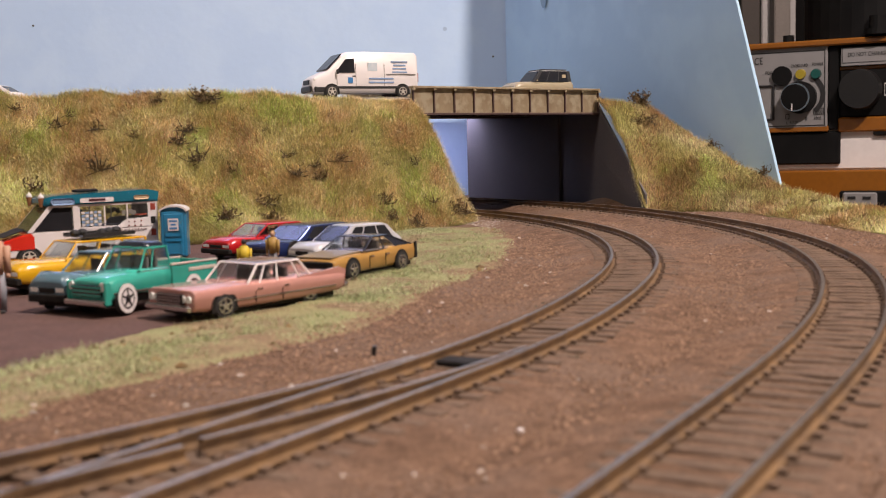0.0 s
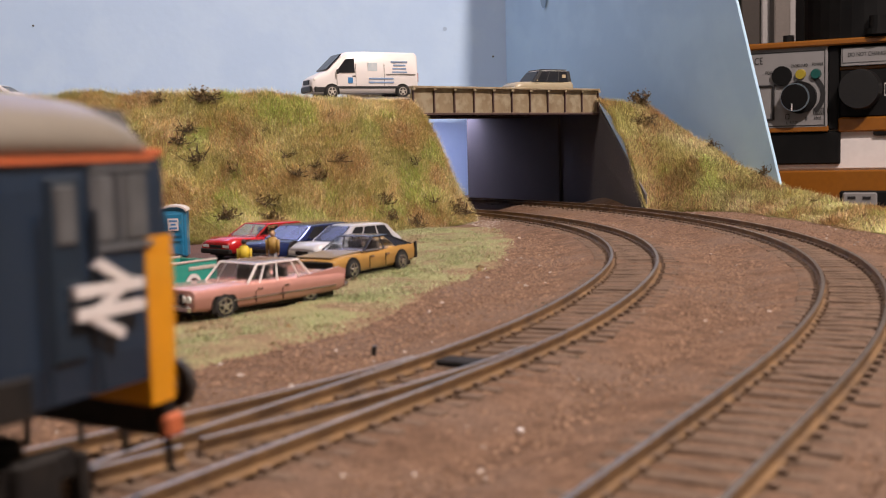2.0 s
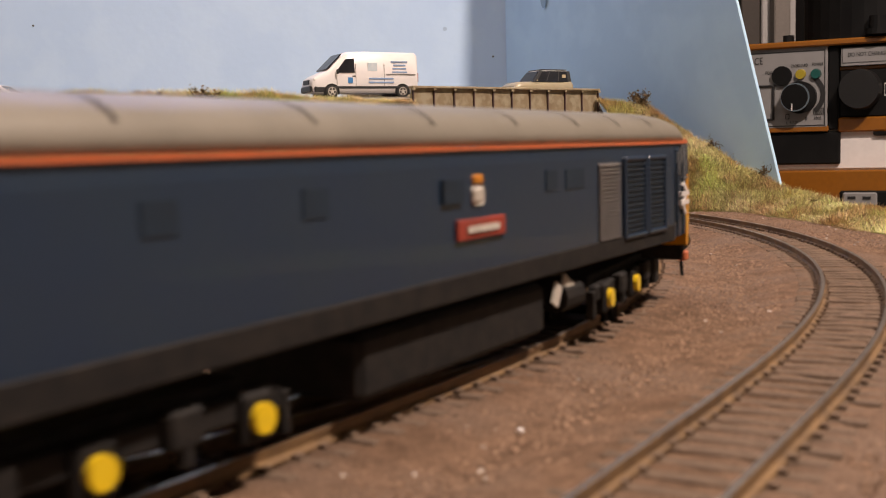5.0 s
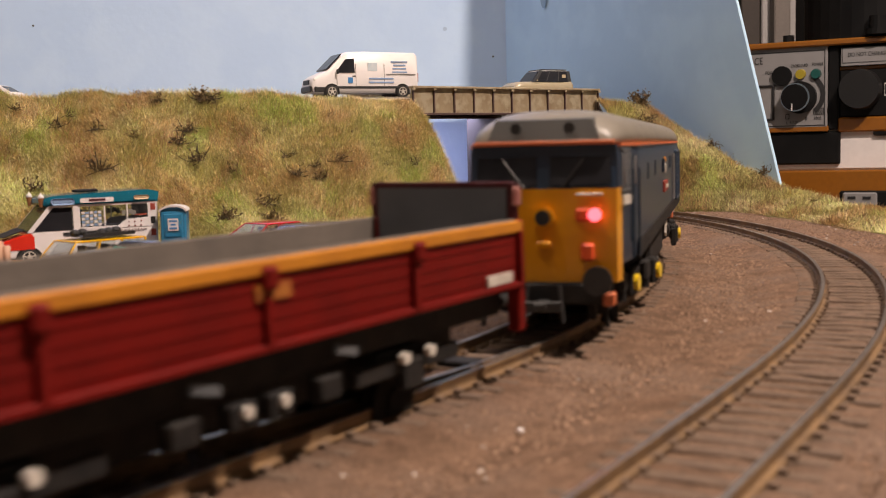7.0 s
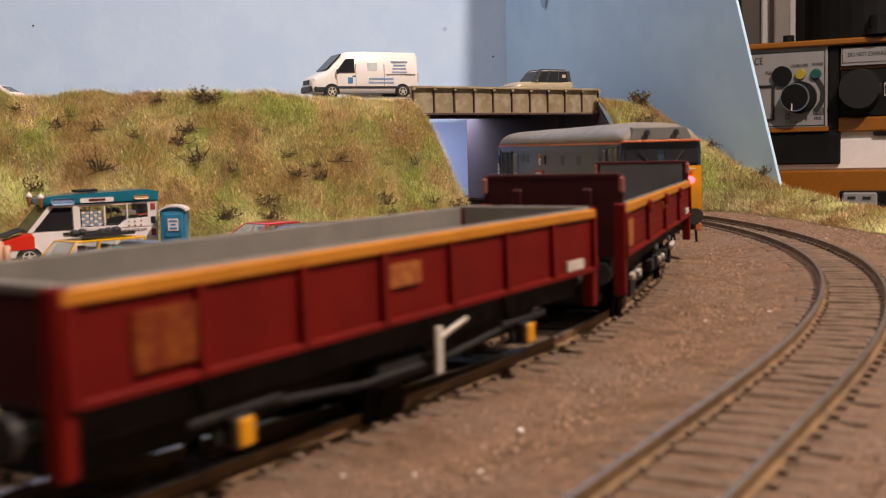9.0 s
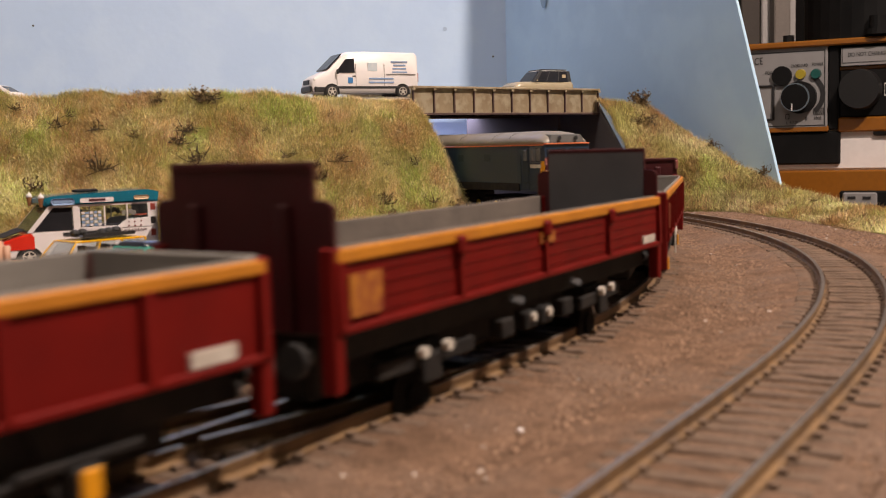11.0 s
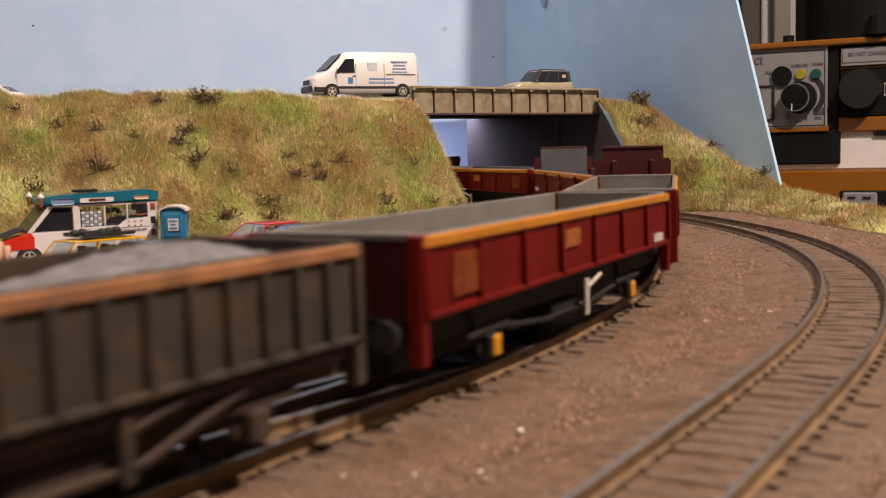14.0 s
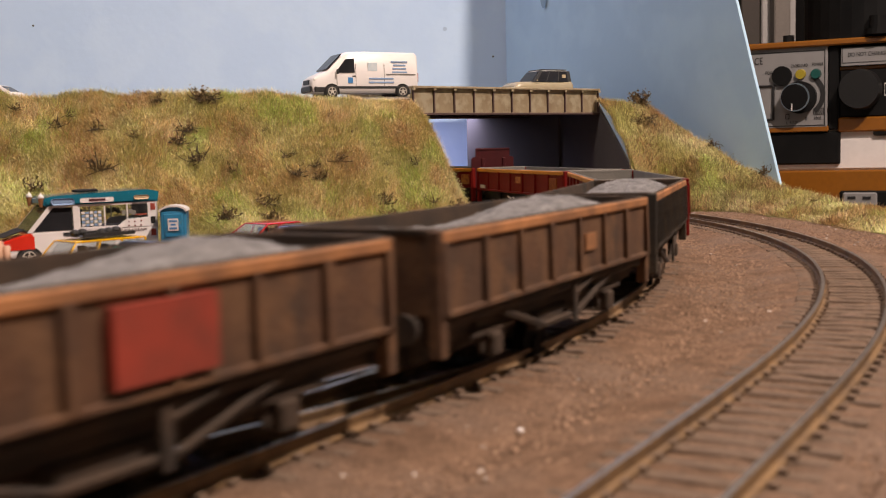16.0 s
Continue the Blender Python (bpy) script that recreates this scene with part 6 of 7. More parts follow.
        strip(t, "front_skirt", (0.0355, sy * (w * 0.93), 0.0065), (0.0085, 0.0016, 0.0040), M["black"], "", 0.0006)
    strip(t, "grille", (0.0414, 0, 0.0118), (0.0014, 0.0130, 0.0034), M["black"], "black grille", 0.0005)
    strip(t, "front_bumper", (0.0408, 0, 0.0068), (0.0034, 2 * w * 0.86, 0.0044), M["black"], "black bumper", 0.0008)
    strip(t, "rear_bumper", (-0.0402, 0, 0.0056), (0.0020, 2 * w * 0.95, 0.0030), M["black"], "", 0.0005)
    arches(t, (0.0270, -0.0275), 0.0050, w)
    for x in (0.0270, -0.0275):
        for sy in (-1, 1):
            wheel(t, x, sy * (w - 0.0008), 0.0050, 0.0030, M["dirty_white"])


M["side_patch"] = material("van_picture", (0.50, 0.60, 0.66), 0.5, 0, (0.62, 0.66, 0.70), 300, 0.7)


def off_roader():
    t = boxy_car("beige off-road car with white roof on the bridge", place_car(0.0760, 0.8640, -152, 0.0793), 0.053, 0.0120, 0.0236, CAR_PAINT["beige"], CAR_PAINT["white"], 0.0046,
                 name="off_road_car", rear=-0.49, roof0=-0.46, roof1=0.06, scr=0.20, bonnet=0.74, rim=M["black"], frame_m=M["black"])
    strip(t, "roof_rack", (-0.010, 0, 0.0245), (0.024, 0.018, 0.0008), M["black"])
    for sy in (-1, 1):
        strip(t, "side_sign", (-0.0180, sy * 0.0108, 0.0195), (0.0030, 0.0008, 0.0026), M["beige_trim"], "pale square side panel", 0)


pink_saloon()
gold_coupe()
pickup()
boxy_car("steel-blue 1960s estate car with chrome bumper", place_car(-0.1085, 0.342, -116) @ Matrix.Diagonal((0.68, 0.68, 1.12, 1)), 0.060, 0.0113, 0.0146, CAR_PAINT["steel"], CAR_PAINT["steel"], 0.0043, glass=M["glass"], rear=-0.48, roof0=-0.40, roof1=0.02, scr=0.18, bonnet=0.86)
yel = boxy_car("yellow small van with black roof rack", place_car(-0.1320, 0.3930, -133) @ Matrix.Diagonal((0.94, 0.94, 0.93, 1)), 0.055, 0.0108, 0.0174, CAR_PAINT["yellow"], CAR_PAINT["yellow"], 0.0040, name="small_van", rear=-0.49, roof0=-0.47, roof1=0.06, scr=0.16, bonnet=0.78, glass=M["glass"])
rack = strip(yel, "roof_rack", (-0.011, 0, 0.0190), (0.022, 0.0150, 0.0004), M["black"], "black roof rack")
for sy in (-1, 1):
    strip(rack, "rack_rail", (-0.011, sy * 0.0074, 0.0196), (0.022, 0.0006, 0.0014), M["black"], bevel=0)
for k in range(5):
    bm = bmesh.new()
    ball(bm, (-0.0205 + k * 0.0048, -0.004 + 0.003 * (k % 3), 0.0202), 0.0020, 1, 1, 0.75, 8)
    part("rack_bundle", bm, M["black"], rack)
boxy_car("red 1980s hatchback coupe parked below the bank", place_car(-0.0807, 0.4924, -131) @ Matrix.Diagonal((0.93, 0.93, 1.05, 1)), 0.056, 0.0112, 0.0136, CAR_PAINT["red"], CAR_PAINT["red"], 0.0040, glass=M["glass"], rear=-0.48, roof0=-0.28, roof1=0.06, scr=0.22, bonnet=0.80)
boxy_car("navy blue hatchback with dark windows", place_car(-0.0595, 0.468, -124) @ Matrix.Diagonal((0.98, 0.98, 1.06, 1)), 0.058, 0.0115, 0.0138, CAR_PAINT["navy"], CAR_PAINT["navy"], 0.0044, rear=-0.48, roof0=-0.36, roof1=0.08, scr=0.24, bonnet=0.80)
boxy_car("silver hatchback with dark windows", place_car(-0.0385, 0.439, -134) @ Matrix.Diagonal((0.82, 0.82, 1.15, 1)), 0.056, 0.0112, 0.0140, CAR_PAINT["silver"], CAR_PAINT["silver"], 0.0043, rear=-0.48, roof0=-0.34, roof1=0.06, scr=0.24, bonnet=0.78)
boxy_car("white car at the edge of the embankment road", place_car(-0.3040, 0.735, 178, 0.0788), 0.055, 0.0110, 0.0150, CAR_PAINT["white"], CAR_PAINT["white"], 0.0042)
ice_cream_van()
delivery_van()
off_roader()


def toilet_cabin():
    t = thing("portable_toilet", "blue portable toilet cabin with white domed roof", "portable toilet", place_car(-0.1205, 0.4960, -84, 0.0002) @ Matrix.Diagonal((0.80, 0.80, 0.80, 1)))
    bm = bmesh.new()
    box(bm, (0, 0, 0.0135), (0.0142, 0.0142, 0.0260), 0.0008)
    part("cabin", bm, CAR_PAINT["sky"], t)
    bm = bmesh.new()
    rings = []
    for k in range(9):
        a = math.pi * k / 8
        rings.append([(-0.0078, -0.0078 * math.cos(a), 0.0262 + 0.0034 * math.sin(a)), (0.0078, -0.0078 * math.cos(a), 0.0262 + 0.0034 * math.sin(a)), (0.0078, -0.0070 * math.cos(a), 0.0258 + 0.0028 * math.sin(a)),
                      (-0.0078, -0.0070 * math.cos(a), 0.0258 + 0.0028 * math.sin(a))])
    loft(bm, rings)
    part("roof_edge", bm, M["white"], t, "white domed roof edge")
    bm = bmesh.new()
    prism(bm, [(-0.0068, 0.0262)] + [(-0.0068 * math.cos(math.pi * k / 8), 0.0262 + 0.0026 * math.sin(math.pi * k / 8)) for k in range(1, 8)] + [(0.0068, 0.0262)], -0.0069, 0.0069, plane="YZ")
    part("dome", bm, CAR_PAINT["sky"], t)
    bm = bmesh.new()
    box(bm, (0.0072, 0, 0.0130), (0.0006, 0.0104, 0.0236), 0.0003)
    d = part("door", bm, CAR_PAINT["sky"], t)
    for z, hh in ((0.0062, 0.0070), (0.0150, 0.0050)):
        bm = bmesh.new()
        for y in (-0.0040, 0.0040):
            box(bm, (0.0077, y, z), (0.0004, 0.0006, hh))
        for zz in (z - hh / 2, z + hh / 2):
            box(bm, (0.0077, 0, zz), (0.0004, 0.0086, 0.0006))
        part("door_rib", bm, CAR_PAINT["sky"], d)
    bm = bmesh.new()
    box(bm, (0.0078, 0.0, 0.0188), (0.0003, 0.0058, 0.0068))
    n = part("notice", bm, M["white"], d, "white notice with blue bars")
    for z, ln in ((0.0208, 0.0044), (0.0188, 0.0028), (0.0168, 0.0042)):
        bm = bmesh.new()
        box(bm, (0.0080, 0, z), (0.0002, ln, 0.0010))
        part("notice_bar", bm, M["sign_blue"], n)


toilet_cabin()


def figurine(x, y, heading, h, top, legs, hair, label):
    """A small painted figurine as one plain mesh."""
    mats = [top, legs, material("figure_skin", (0.55, 0.33, 0.22), 0.6), hair]
    bm = bmesh.new()
    for sy in (-1, 1):
        cyl(bm, (0, sy * h * 0.055, h * 0.24), h * 0.05, h * 0.46, "Z", 8, r2=h * 0.062, mi=1)
        box(bm, (h * 0.03, sy * h * 0.055, h * 0.015), (h * 0.14, h * 0.07, h * 0.03), h * 0.008, mi=3)
        cyl(bm, (h * 0.02, sy * h * 0.14, h * 0.62), h * 0.034, h * 0.34, "Z", 7, r2=h * 0.045, mi=0)
        ball(bm, (h * 0.03, sy * h * 0.14, h * 0.44), h * 0.032, seg=6, mi=2)
    cyl(bm, (0, 0, h * 0.64), h * 0.10, h * 0.36, "Z", 10, r2=h * 0.115, mi=0)
    ball(bm, (0, 0, h * 0.82), h * 0.115, 0.75, 1, 0.4, 8, mi=0)
    cyl(bm, (0, 0, h * 0.86), h * 0.035, h * 0.06, "Z", 8, mi=2)
    ball(bm, (0.004 * h, 0, h * 0.93), h * 0.066, 1, 0.9, 1.15, 10, mi=2)
    ball(bm, (-0.012 * h, 0, h * 0.95), h * 0.068, 1, 0.95, 1.0, 10, mi=3)
    ob = part("figurine", bm, mats)
    for p in ob.data.polygons:
        p.use_smooth = True
    ob.matrix_world = pose(x, y, 0.0003, 0, 0, heading)
    tagged(ob, label, "figurine", "figurines in the car park")


F_TAN, F_GREY = material("figure_peach", (0.52, 0.30, 0.20), 0.6), material("figure_grey", (0.28, 0.28, 0.31), 0.6)
F_YEL, F_BRN, F_DK = material("figure_yellow", (0.62, 0.45, 0.03), 0.6), material("figure_mustard", (0.36, 0.22, 0.05), 0.6), material("figure_dark", (0.02, 0.018, 0.018), 0.6)
figurine(-0.1345, 0.3290, -70, 0.0255, F_TAN, F_GREY, F_DK, "painted figurine in peach top and grey trousers")
figurine(-0.0710, 0.3920, 90, 0.0152, F_YEL, F_DK, F_DK, "painted figurine in yellow top behind a car")
figurine(-0.0655, 0.4230, -100, 0.0158, F_BRN, F_GREY, F_BRN, "painted figurine in mustard top between cars")
figurine(-0.1085, 0.2560, -60, 0.0235, CAR_PAINT["red"], F_DK, F_DK, "painted figurine in red at the yard edge")

# ---- workshop machine behind the layout ----
STEEL_BLACK = material("machine_black", (0.006, 0.006, 0.0065), 0.5, 0, (0.010, 0.010, 0.0105), 30, 0.6, spec=0.15)
ORANGE_ENAMEL = paint("orange_enamel", (0.27, 0.092, 0.005), 0.4)
PANEL_GREY = material("control_panel_grey", (0.27, 0.265, 0.27), 0.4, 0, (0.24, 0.235, 0.24), 30, 0.5, coat=0.1)
INK = material("panel_ink", (0.02, 0.02, 0.022), 0.5)


def machine():
    """Bench lathe head, seen past the end of the side board. Its own x runs along the front, -y faces out, z up."""
    t = thing("workshop_lathe", "orange and black bench lathe with speed control panel", "machine", Matrix.Translation((0.4265, 1.50, 0.0)) @ Matrix.Rotation(radians(-28), 4, "Z"))
    TURN = radians(28)

    def X(v):
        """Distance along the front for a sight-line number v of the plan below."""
        u = (v - 784) / 1950.0
        return (u * 1.5 - 0.42) / (math.cos(TURN) + u * math.sin(TURN))

    def K(v):
        return (1.5 - X(v) * math.sin(TURN)) / 1950.0

    def Z(v, at=1330):
        return 0.0467 - (v - 260 + (at - 784) * 0.0251) * K(at)

    def slabbox(name, x0, x1, z0, z1, y0, y1, mat, parent=None, label="", bevel=0.002, at=None):
        a = min(1568, max(1330, (x0 + x1) / 2)) if at is None else at
        bm = bmesh.new()
        box(bm, ((X(x0) + X(x1)) / 2, (y0 + y1) / 2, (Z(z0, a) + Z(z1, a)) / 2), (abs(X(x1) - X(x0)), y1 - y0, abs(Z(z1, a) - Z(z0, a))), bevel)
        return part(name, bm, mat, parent or t, label)
    slabbox("top_edge", 1230, 1720, 82, 93, -0.012, 0.16, ORANGE_ENAMEL, at=1330, label="orange enamel top edge")
    slabbox("head_casing", 1230, 1720, 93, 226, 0.004, 0.16, STEEL_BLACK, at=1330)
    slabbox("orange_band", 1476, 1720, 206, 232, -0.004, 0.14, ORANGE_ENAMEL)
    slabbox("orange_band", 1230, 1460, 226, 236, -0.006, 0.14, ORANGE_ENAMEL, bevel=0.001)
    slabbox("orange_band", 1478, 1720, 116, 122, 0.0, 0.06, ORANGE_ENAMEL, bevel=0.001)
    pn = slabbox("control_panel", 1310, 1458, 88, 228, -0.006, 0.004, PANEL_GREY, label="grey speed control panel", bevel=0.001)
    f = -0.0062
    bm = bmesh.new()
    for x0, x1, z0, z1 in ((1304, 1454, 94, 95.6), (1304, 1454, 222.5, 224), (1452.4, 1454, 94, 224)):
        box(bm, ((X(x0) + X(x1)) / 2, f, (Z(z0, 1400) + Z(z1, 1400)) / 2), (X(x1) - X(x0), 0.0006, Z(z0, 1400) - Z(z1, 1400)))
    part("panel_line", bm, INK, pn)
    def dial(name, x, z, r, depth, mat, parent=pn, seg=28, r2=None):
        bm = bmesh.new()
        cyl(bm, (X(x), f - depth / 2, Z(z, x)), r * K(x), depth, "Y", seg, r2=(r2 or r) * K(x))
        return part(name, bm, mat, parent)
    kn = dial("speed_knob", 1411, 174, 28, 0.010, STEEL_BLACK)
    bm = bmesh.new()
    cyl(bm, (X(1406), f - 0.013, Z(174, 1411)), 24.5 * K(1411), 0.012, "Y", 30)
    part("knob_rim", bm, M["chrome"], kn)
    bm = bmesh.new()
    cyl(bm, (X(1405), f - 0.0194, Z(174, 1411)), 22.5 * K(1411), 0.001, "Y", 30)
    part("knob_face", bm, STEEL_BLACK, kn)
    bm = bmesh.new()
    box(bm, (X(1401), f - 0.0202, Z(191, 1411)), (2 * K(1411), 0.0008, 12 * K(1411)))
    part("knob_mark", bm, M["white"], kn)
    dial("cap", 1379, 137, 17, 0.004, STEEL_BLACK)
    yl = dial("indicator_lamp", 1411, 134, 9.5, 0.004, material("amber_lens", (0.36, 0.28, 0.03), 0.2, coat=0.5), r2=8)
    gl = dial("indicator_lamp", 1438, 133, 9.5, 0.004, material("green_lens", (0.012, 0.085, 0.075), 0.2, coat=0.5), r2=8)
    bm = bmesh.new()
    rings = []
    for i in range(13):
        a = radians(62 - i * 9.5)
        rings.append([(X(1413) + r * K(1411) * math.cos(a), y, Z(170, 1411) + r * K(1411) * math.sin(a)) for r, y in ((32, f), (40, f), (40, f - 0.0008), (32, f - 0.0008))])
    loft(bm, rings)
    part("scale_arc", bm, INK, pn)
    for words, x, z, size in (("OVERLOAD", 1409, 119, 7.6), ("POWER", 1441, 116.5, 7.6), ("FOR", 1356, 132, 9), ("1", 1357, 144, 9), ("2000", 1443, 199, 9), ("1000", 1441, 210, 9), ("0", 1421, 211, 9), ("L  R.P.M.", 1397, 218, 8), ("CE", 1338, 112, 17)):
        lettering("lettering", words, size * K(x), INK, pn, pose(X(x), f - 0.0004, Z(z, x), 90, 0, 0) @ Matrix.Diagonal((0.72, 1, 1, 1)))
    for group_of in (((1434, 1452, 193.6, 194.4), (1434, 1452, 203.6, 204.4), (1434, 1434.8, 193.6, 204.4), (1451.2, 1452, 193.6, 204.4)),
                     ((1385, 1392, 202, 203), (1385, 1392, 210, 211), (1385, 1386, 202, 211), (1391, 1392, 202, 211))):
        bm = bmesh.new()
        for x0, x1, z0, z1 in group_of:
            box(bm, ((X(x0) + X(x1)) / 2, f - 0.0004, (Z(z0, 1411) + Z(z1, 1411)) / 2), (X(x1) - X(x0), 0.0006, abs(Z(z0, 1411) - Z(z1, 1411))))
        part("box_mark", bm, INK, pn)
    bm = bmesh.new()
    for x0, x1, z0, z1 in ((1300, 1364, 150, 153.5), (1362, 1366, 150, 212), (1300, 1364, 209, 213)):
        box(bm, ((X(x0) + X(x1)) / 2, f - 0.001, (Z(z0, 1411) + Z(z1, 1411)) / 2), (X(x1) - X(x0), 0.003, Z(z0, 1411) - Z(z1, 1411)), 0.0006)
    part("switch_frame", bm, INK, pn)
    gap = slabbox("black_gap", 1458, 1477, 84, 230, -0.004, 0.004, STEEL_BLACK)
    lb = slabbox("warning_plate", 1481, 1640, 84, 116, -0.006, 0.004, PANEL_GREY, label="grey warning plate", bevel=0.0006)
    lettering("lettering", "DO NOT CHANGE WHILE RUNNING", 10 * K(1520), INK, lb, pose(X(1562), f - 0.0004, Z(99, 1520), 90, 0, 0) @ Matrix.Diagonal((0.78, 1, 1, 1)))
    bm = bmesh.new()
    for x0, x1, z0, z1 in ((1483, 1640, 86, 87), (1483, 1640, 112, 113), (1483, 1484.2, 86, 113)):
        box(bm, ((X(x0) + X(x1)) / 2, f, (Z(z0, 1520) + Z(z1, 1520)) / 2), (X(x1) - X(x0), 0.0006, Z(z0, 1520) - Z(z1, 1520)))
    part("plate_line", bm, INK, lb)
    kb = slabbox("selector_plate", 1478, 1720, 122, 206, -0.002, 0.006, STEEL_BLACK)
    dial("selector_knob", 1516, 160, 36, 0.020, material("knob_black", (0.012, 0.0115, 0.012), 0.4, coat=0.1), kb, r2=33)
    bm = bmesh.new()
    for x0, x1, z0, z1 in ((1557, 1600, 150, 172),):
        box(bm, ((X(x0) + X(x1)) / 2, -0.0025, (Z(z0, 1520) + Z(z1, 1520)) / 2), (X(x1) - X(x0), 0.0008, Z(z0, 1520) - Z(z1, 1520)))
    q = part("selector_label", bm, M["white"], kb)
    bm = bmesh.new()
    box(bm, (X(1579), -0.0031, Z(161, 1520)), (39 * K(1520), 0.0006, 18 * K(1520)))
    part("selector_label_ink", bm, INK, q)
    lettering("lettering", "L", 15 * K(1520), M["white"], kb, pose(X(1566), -0.0036, Z(161, 1520), 90, 0, 0))
    for x, z in ((1479.5, 152), (1479.5, 168)):
        slabbox("plate_clip", x, x + 2.5, z - 3, z + 3, -0.004, -0.002, M["dirty_white"], kb, bevel=0)
    # motor block over the head, and a cap before it
    bm = bmesh.new()
    cyl(bm, (X(1520), 0.09, Z(20, 1480)), 120 * K(1480), 110 * K(1480), "Z", 36)
    part("motor", bm, STEEL_BLACK, t, "big black motor housing")
    bm = bmesh.new()
    cyl(bm, (X(1546), -0.005, Z(50, 1480)), 15 * K(1480), 26 * K(1480), "Z", 16)
    cyl(bm, (X(1546), -0.005, Z(64, 1480)), 22 * K(1480), 10 * K(1480), "Z", 16)
    part("oil_cap", bm, STEEL_BLACK, t)
    bm = bmesh.new()
    cyl(bm, (X(1381), 0.03, Z(67, 1480)), 10 * K(1480), 20 * K(1480), "Z", 16)
    cyl(bm, (X(1381), 0.03, Z(77, 1480)), 15 * K(1480), 8 * K(1480), "Z", 16)
    part("oil_cap", bm, STEEL_BLACK, t)
    slabbox("plate_mark", 1422, 1440, -12, -2, -0.006, -0.004, M["white"], bevel=0)
    # lower part of the bed
    slabbox("lower_box", 1230, 1480, 236, 292, -0.002, 0.12, STEEL_BLACK)
    slabbox("bed_plate", 1230, 1740, 228, 300, 0.004, 0.14, M["white"], label="pale grey bed plate")
    slabbox("black_gap", 1538, 1720, 228, 240, -0.002, 0.03, STEEL_BLACK)
    slabbox("tray", 1230, 1760, 300, 420, -0.03, 0.18, ORANGE_ENAMEL, label="orange lower casing")
    so = slabbox("socket_recess", 1486, 1720, 335, 420, -0.034, -0.028, STEEL_BLACK)
    sp = slabbox("socket_plate", 1492, 1552, 338, 362, -0.037, -0.033, PANEL_GREY, so)
    for x in (1508, 1534):
        slabbox("socket_slot", x - 7, x + 7, 345, 350, -0.038, -0.036, INK, sp, bevel=0)


machine()
bm = bmesh.new()
box(bm, (0.75, 1.60, -0.12), (1.2, 0.5, 0.05), 0.004)
tagged(part("workbench", bm, M["timber"]), "wooden workbench under the lathe", "workbench", kind="structure")
for x in (0.20, 1.3):
    for y in (1.4, 1.8):
        bm = bmesh.new()
        box(bm, (x, y, -0.5), (0.06, 0.06, 0.71))
        part("bench_leg", bm, M["timber"], bpy.data.objects["workbench"])
for x in (-1.1, 0.2):
    for y in (-1.2, 0.9):
        bm = bmesh.new()
        box(bm, (x, y, -0.45), (0.05, 0.05, 0.80))
        part("leg", bm, M["timber"], bpy.data.objects["baseboard"])
# shelf uprights and a pale board behind
for x, c, w in ((0.425, "timber_dark", 0.030), (0.468, "timber_grey", 0.026)):
    bm = bmesh.new()
    box(bm, (x * 1.165, 1.78, 0.35), (w, 0.03, 1.0), 0.002)
    tagged(part("shelf_upright", bm, material(c, (0.055, 0.045, 0.04) if "dark" in c else (0.20, 0.175, 0.16), 0.7)), "dark wooden shelf upright behind the machine", "shelf", "shelf uprights")
bm = bmesh.new()
box(bm, (0.547, 1.80, 0.35), (0.055, 0.02, 1.0), 0.002)
tagged(part("white_board", bm, material("white_card", (0.45, 0.43, 0.43), 0.7)), "white board standing behind the machine", "board")
bm = bmesh.new()
box(bm, (0.75, 1.86, 0.3), (1.2, 0.02, 1.2))
tagged(part("dark_cupboard", bm, material("cupboard_black", (0.006, 0.0055, 0.0055), 0.8, spec=0.1)), "dark cupboard front behind the machine", "cupboard")

# ---- grass, shrubs and loose grit ----


def blades(name, spots, mat, label, thin=0.00011):
    """Many thin leaning blades as one mesh. spots: foot, length, lean vector."""
    vs, fs = [], []
    for p, ln, lean in spots:
        side = Vector((lean.y + random.uniform(-0.5, 0.5), -lean.x + random.uniform(-0.5, 0.5), random.uniform(-0.3, 0.3)))
        if side.length < 1e-6:
            side = Vector((1, 0, 0))
        side = side.normalized() * thin
        mid = p + lean * ln * 0.55 + Vector((0, 0, ln * 0.05))
        tip = p + lean * ln + Vector((0, 0, -ln * 0.12))
        i = len(vs)
        vs += [p - side, p + side, mid - side * 0.8, mid + side * 0.8, tip]
        fs += [(i, i + 1, i + 3, i + 2), (i + 2, i + 3, i + 4)]
    me = bpy.data.meshes.new(name)
    me.from_pydata(vs, [], fs)
    me.materials.append(mat)
    return tagged(new(name, me), label, "grass", kind="stuff")


def tint_of(p, dry=0.0):
    """Which of the grass colours grows at p, in drifting patches."""
    a = noise.noise(p * 34 + Vector((3, 7, 1))) + 0.6 * noise.noise(p * 85) + random.gauss(0, 0.14)
    b = noise.noise(p * 38 + Vector((11, 2, 5))) + 0.6 * noise.noise(p * 95) + random.gauss(0, 0.14)
    if a > 0.27 + dry:
        return "grass_green"
    if b > 0.30:
        return "grass_brown"
    return "grass_straw" if b > -0.12 else "grass_olive"


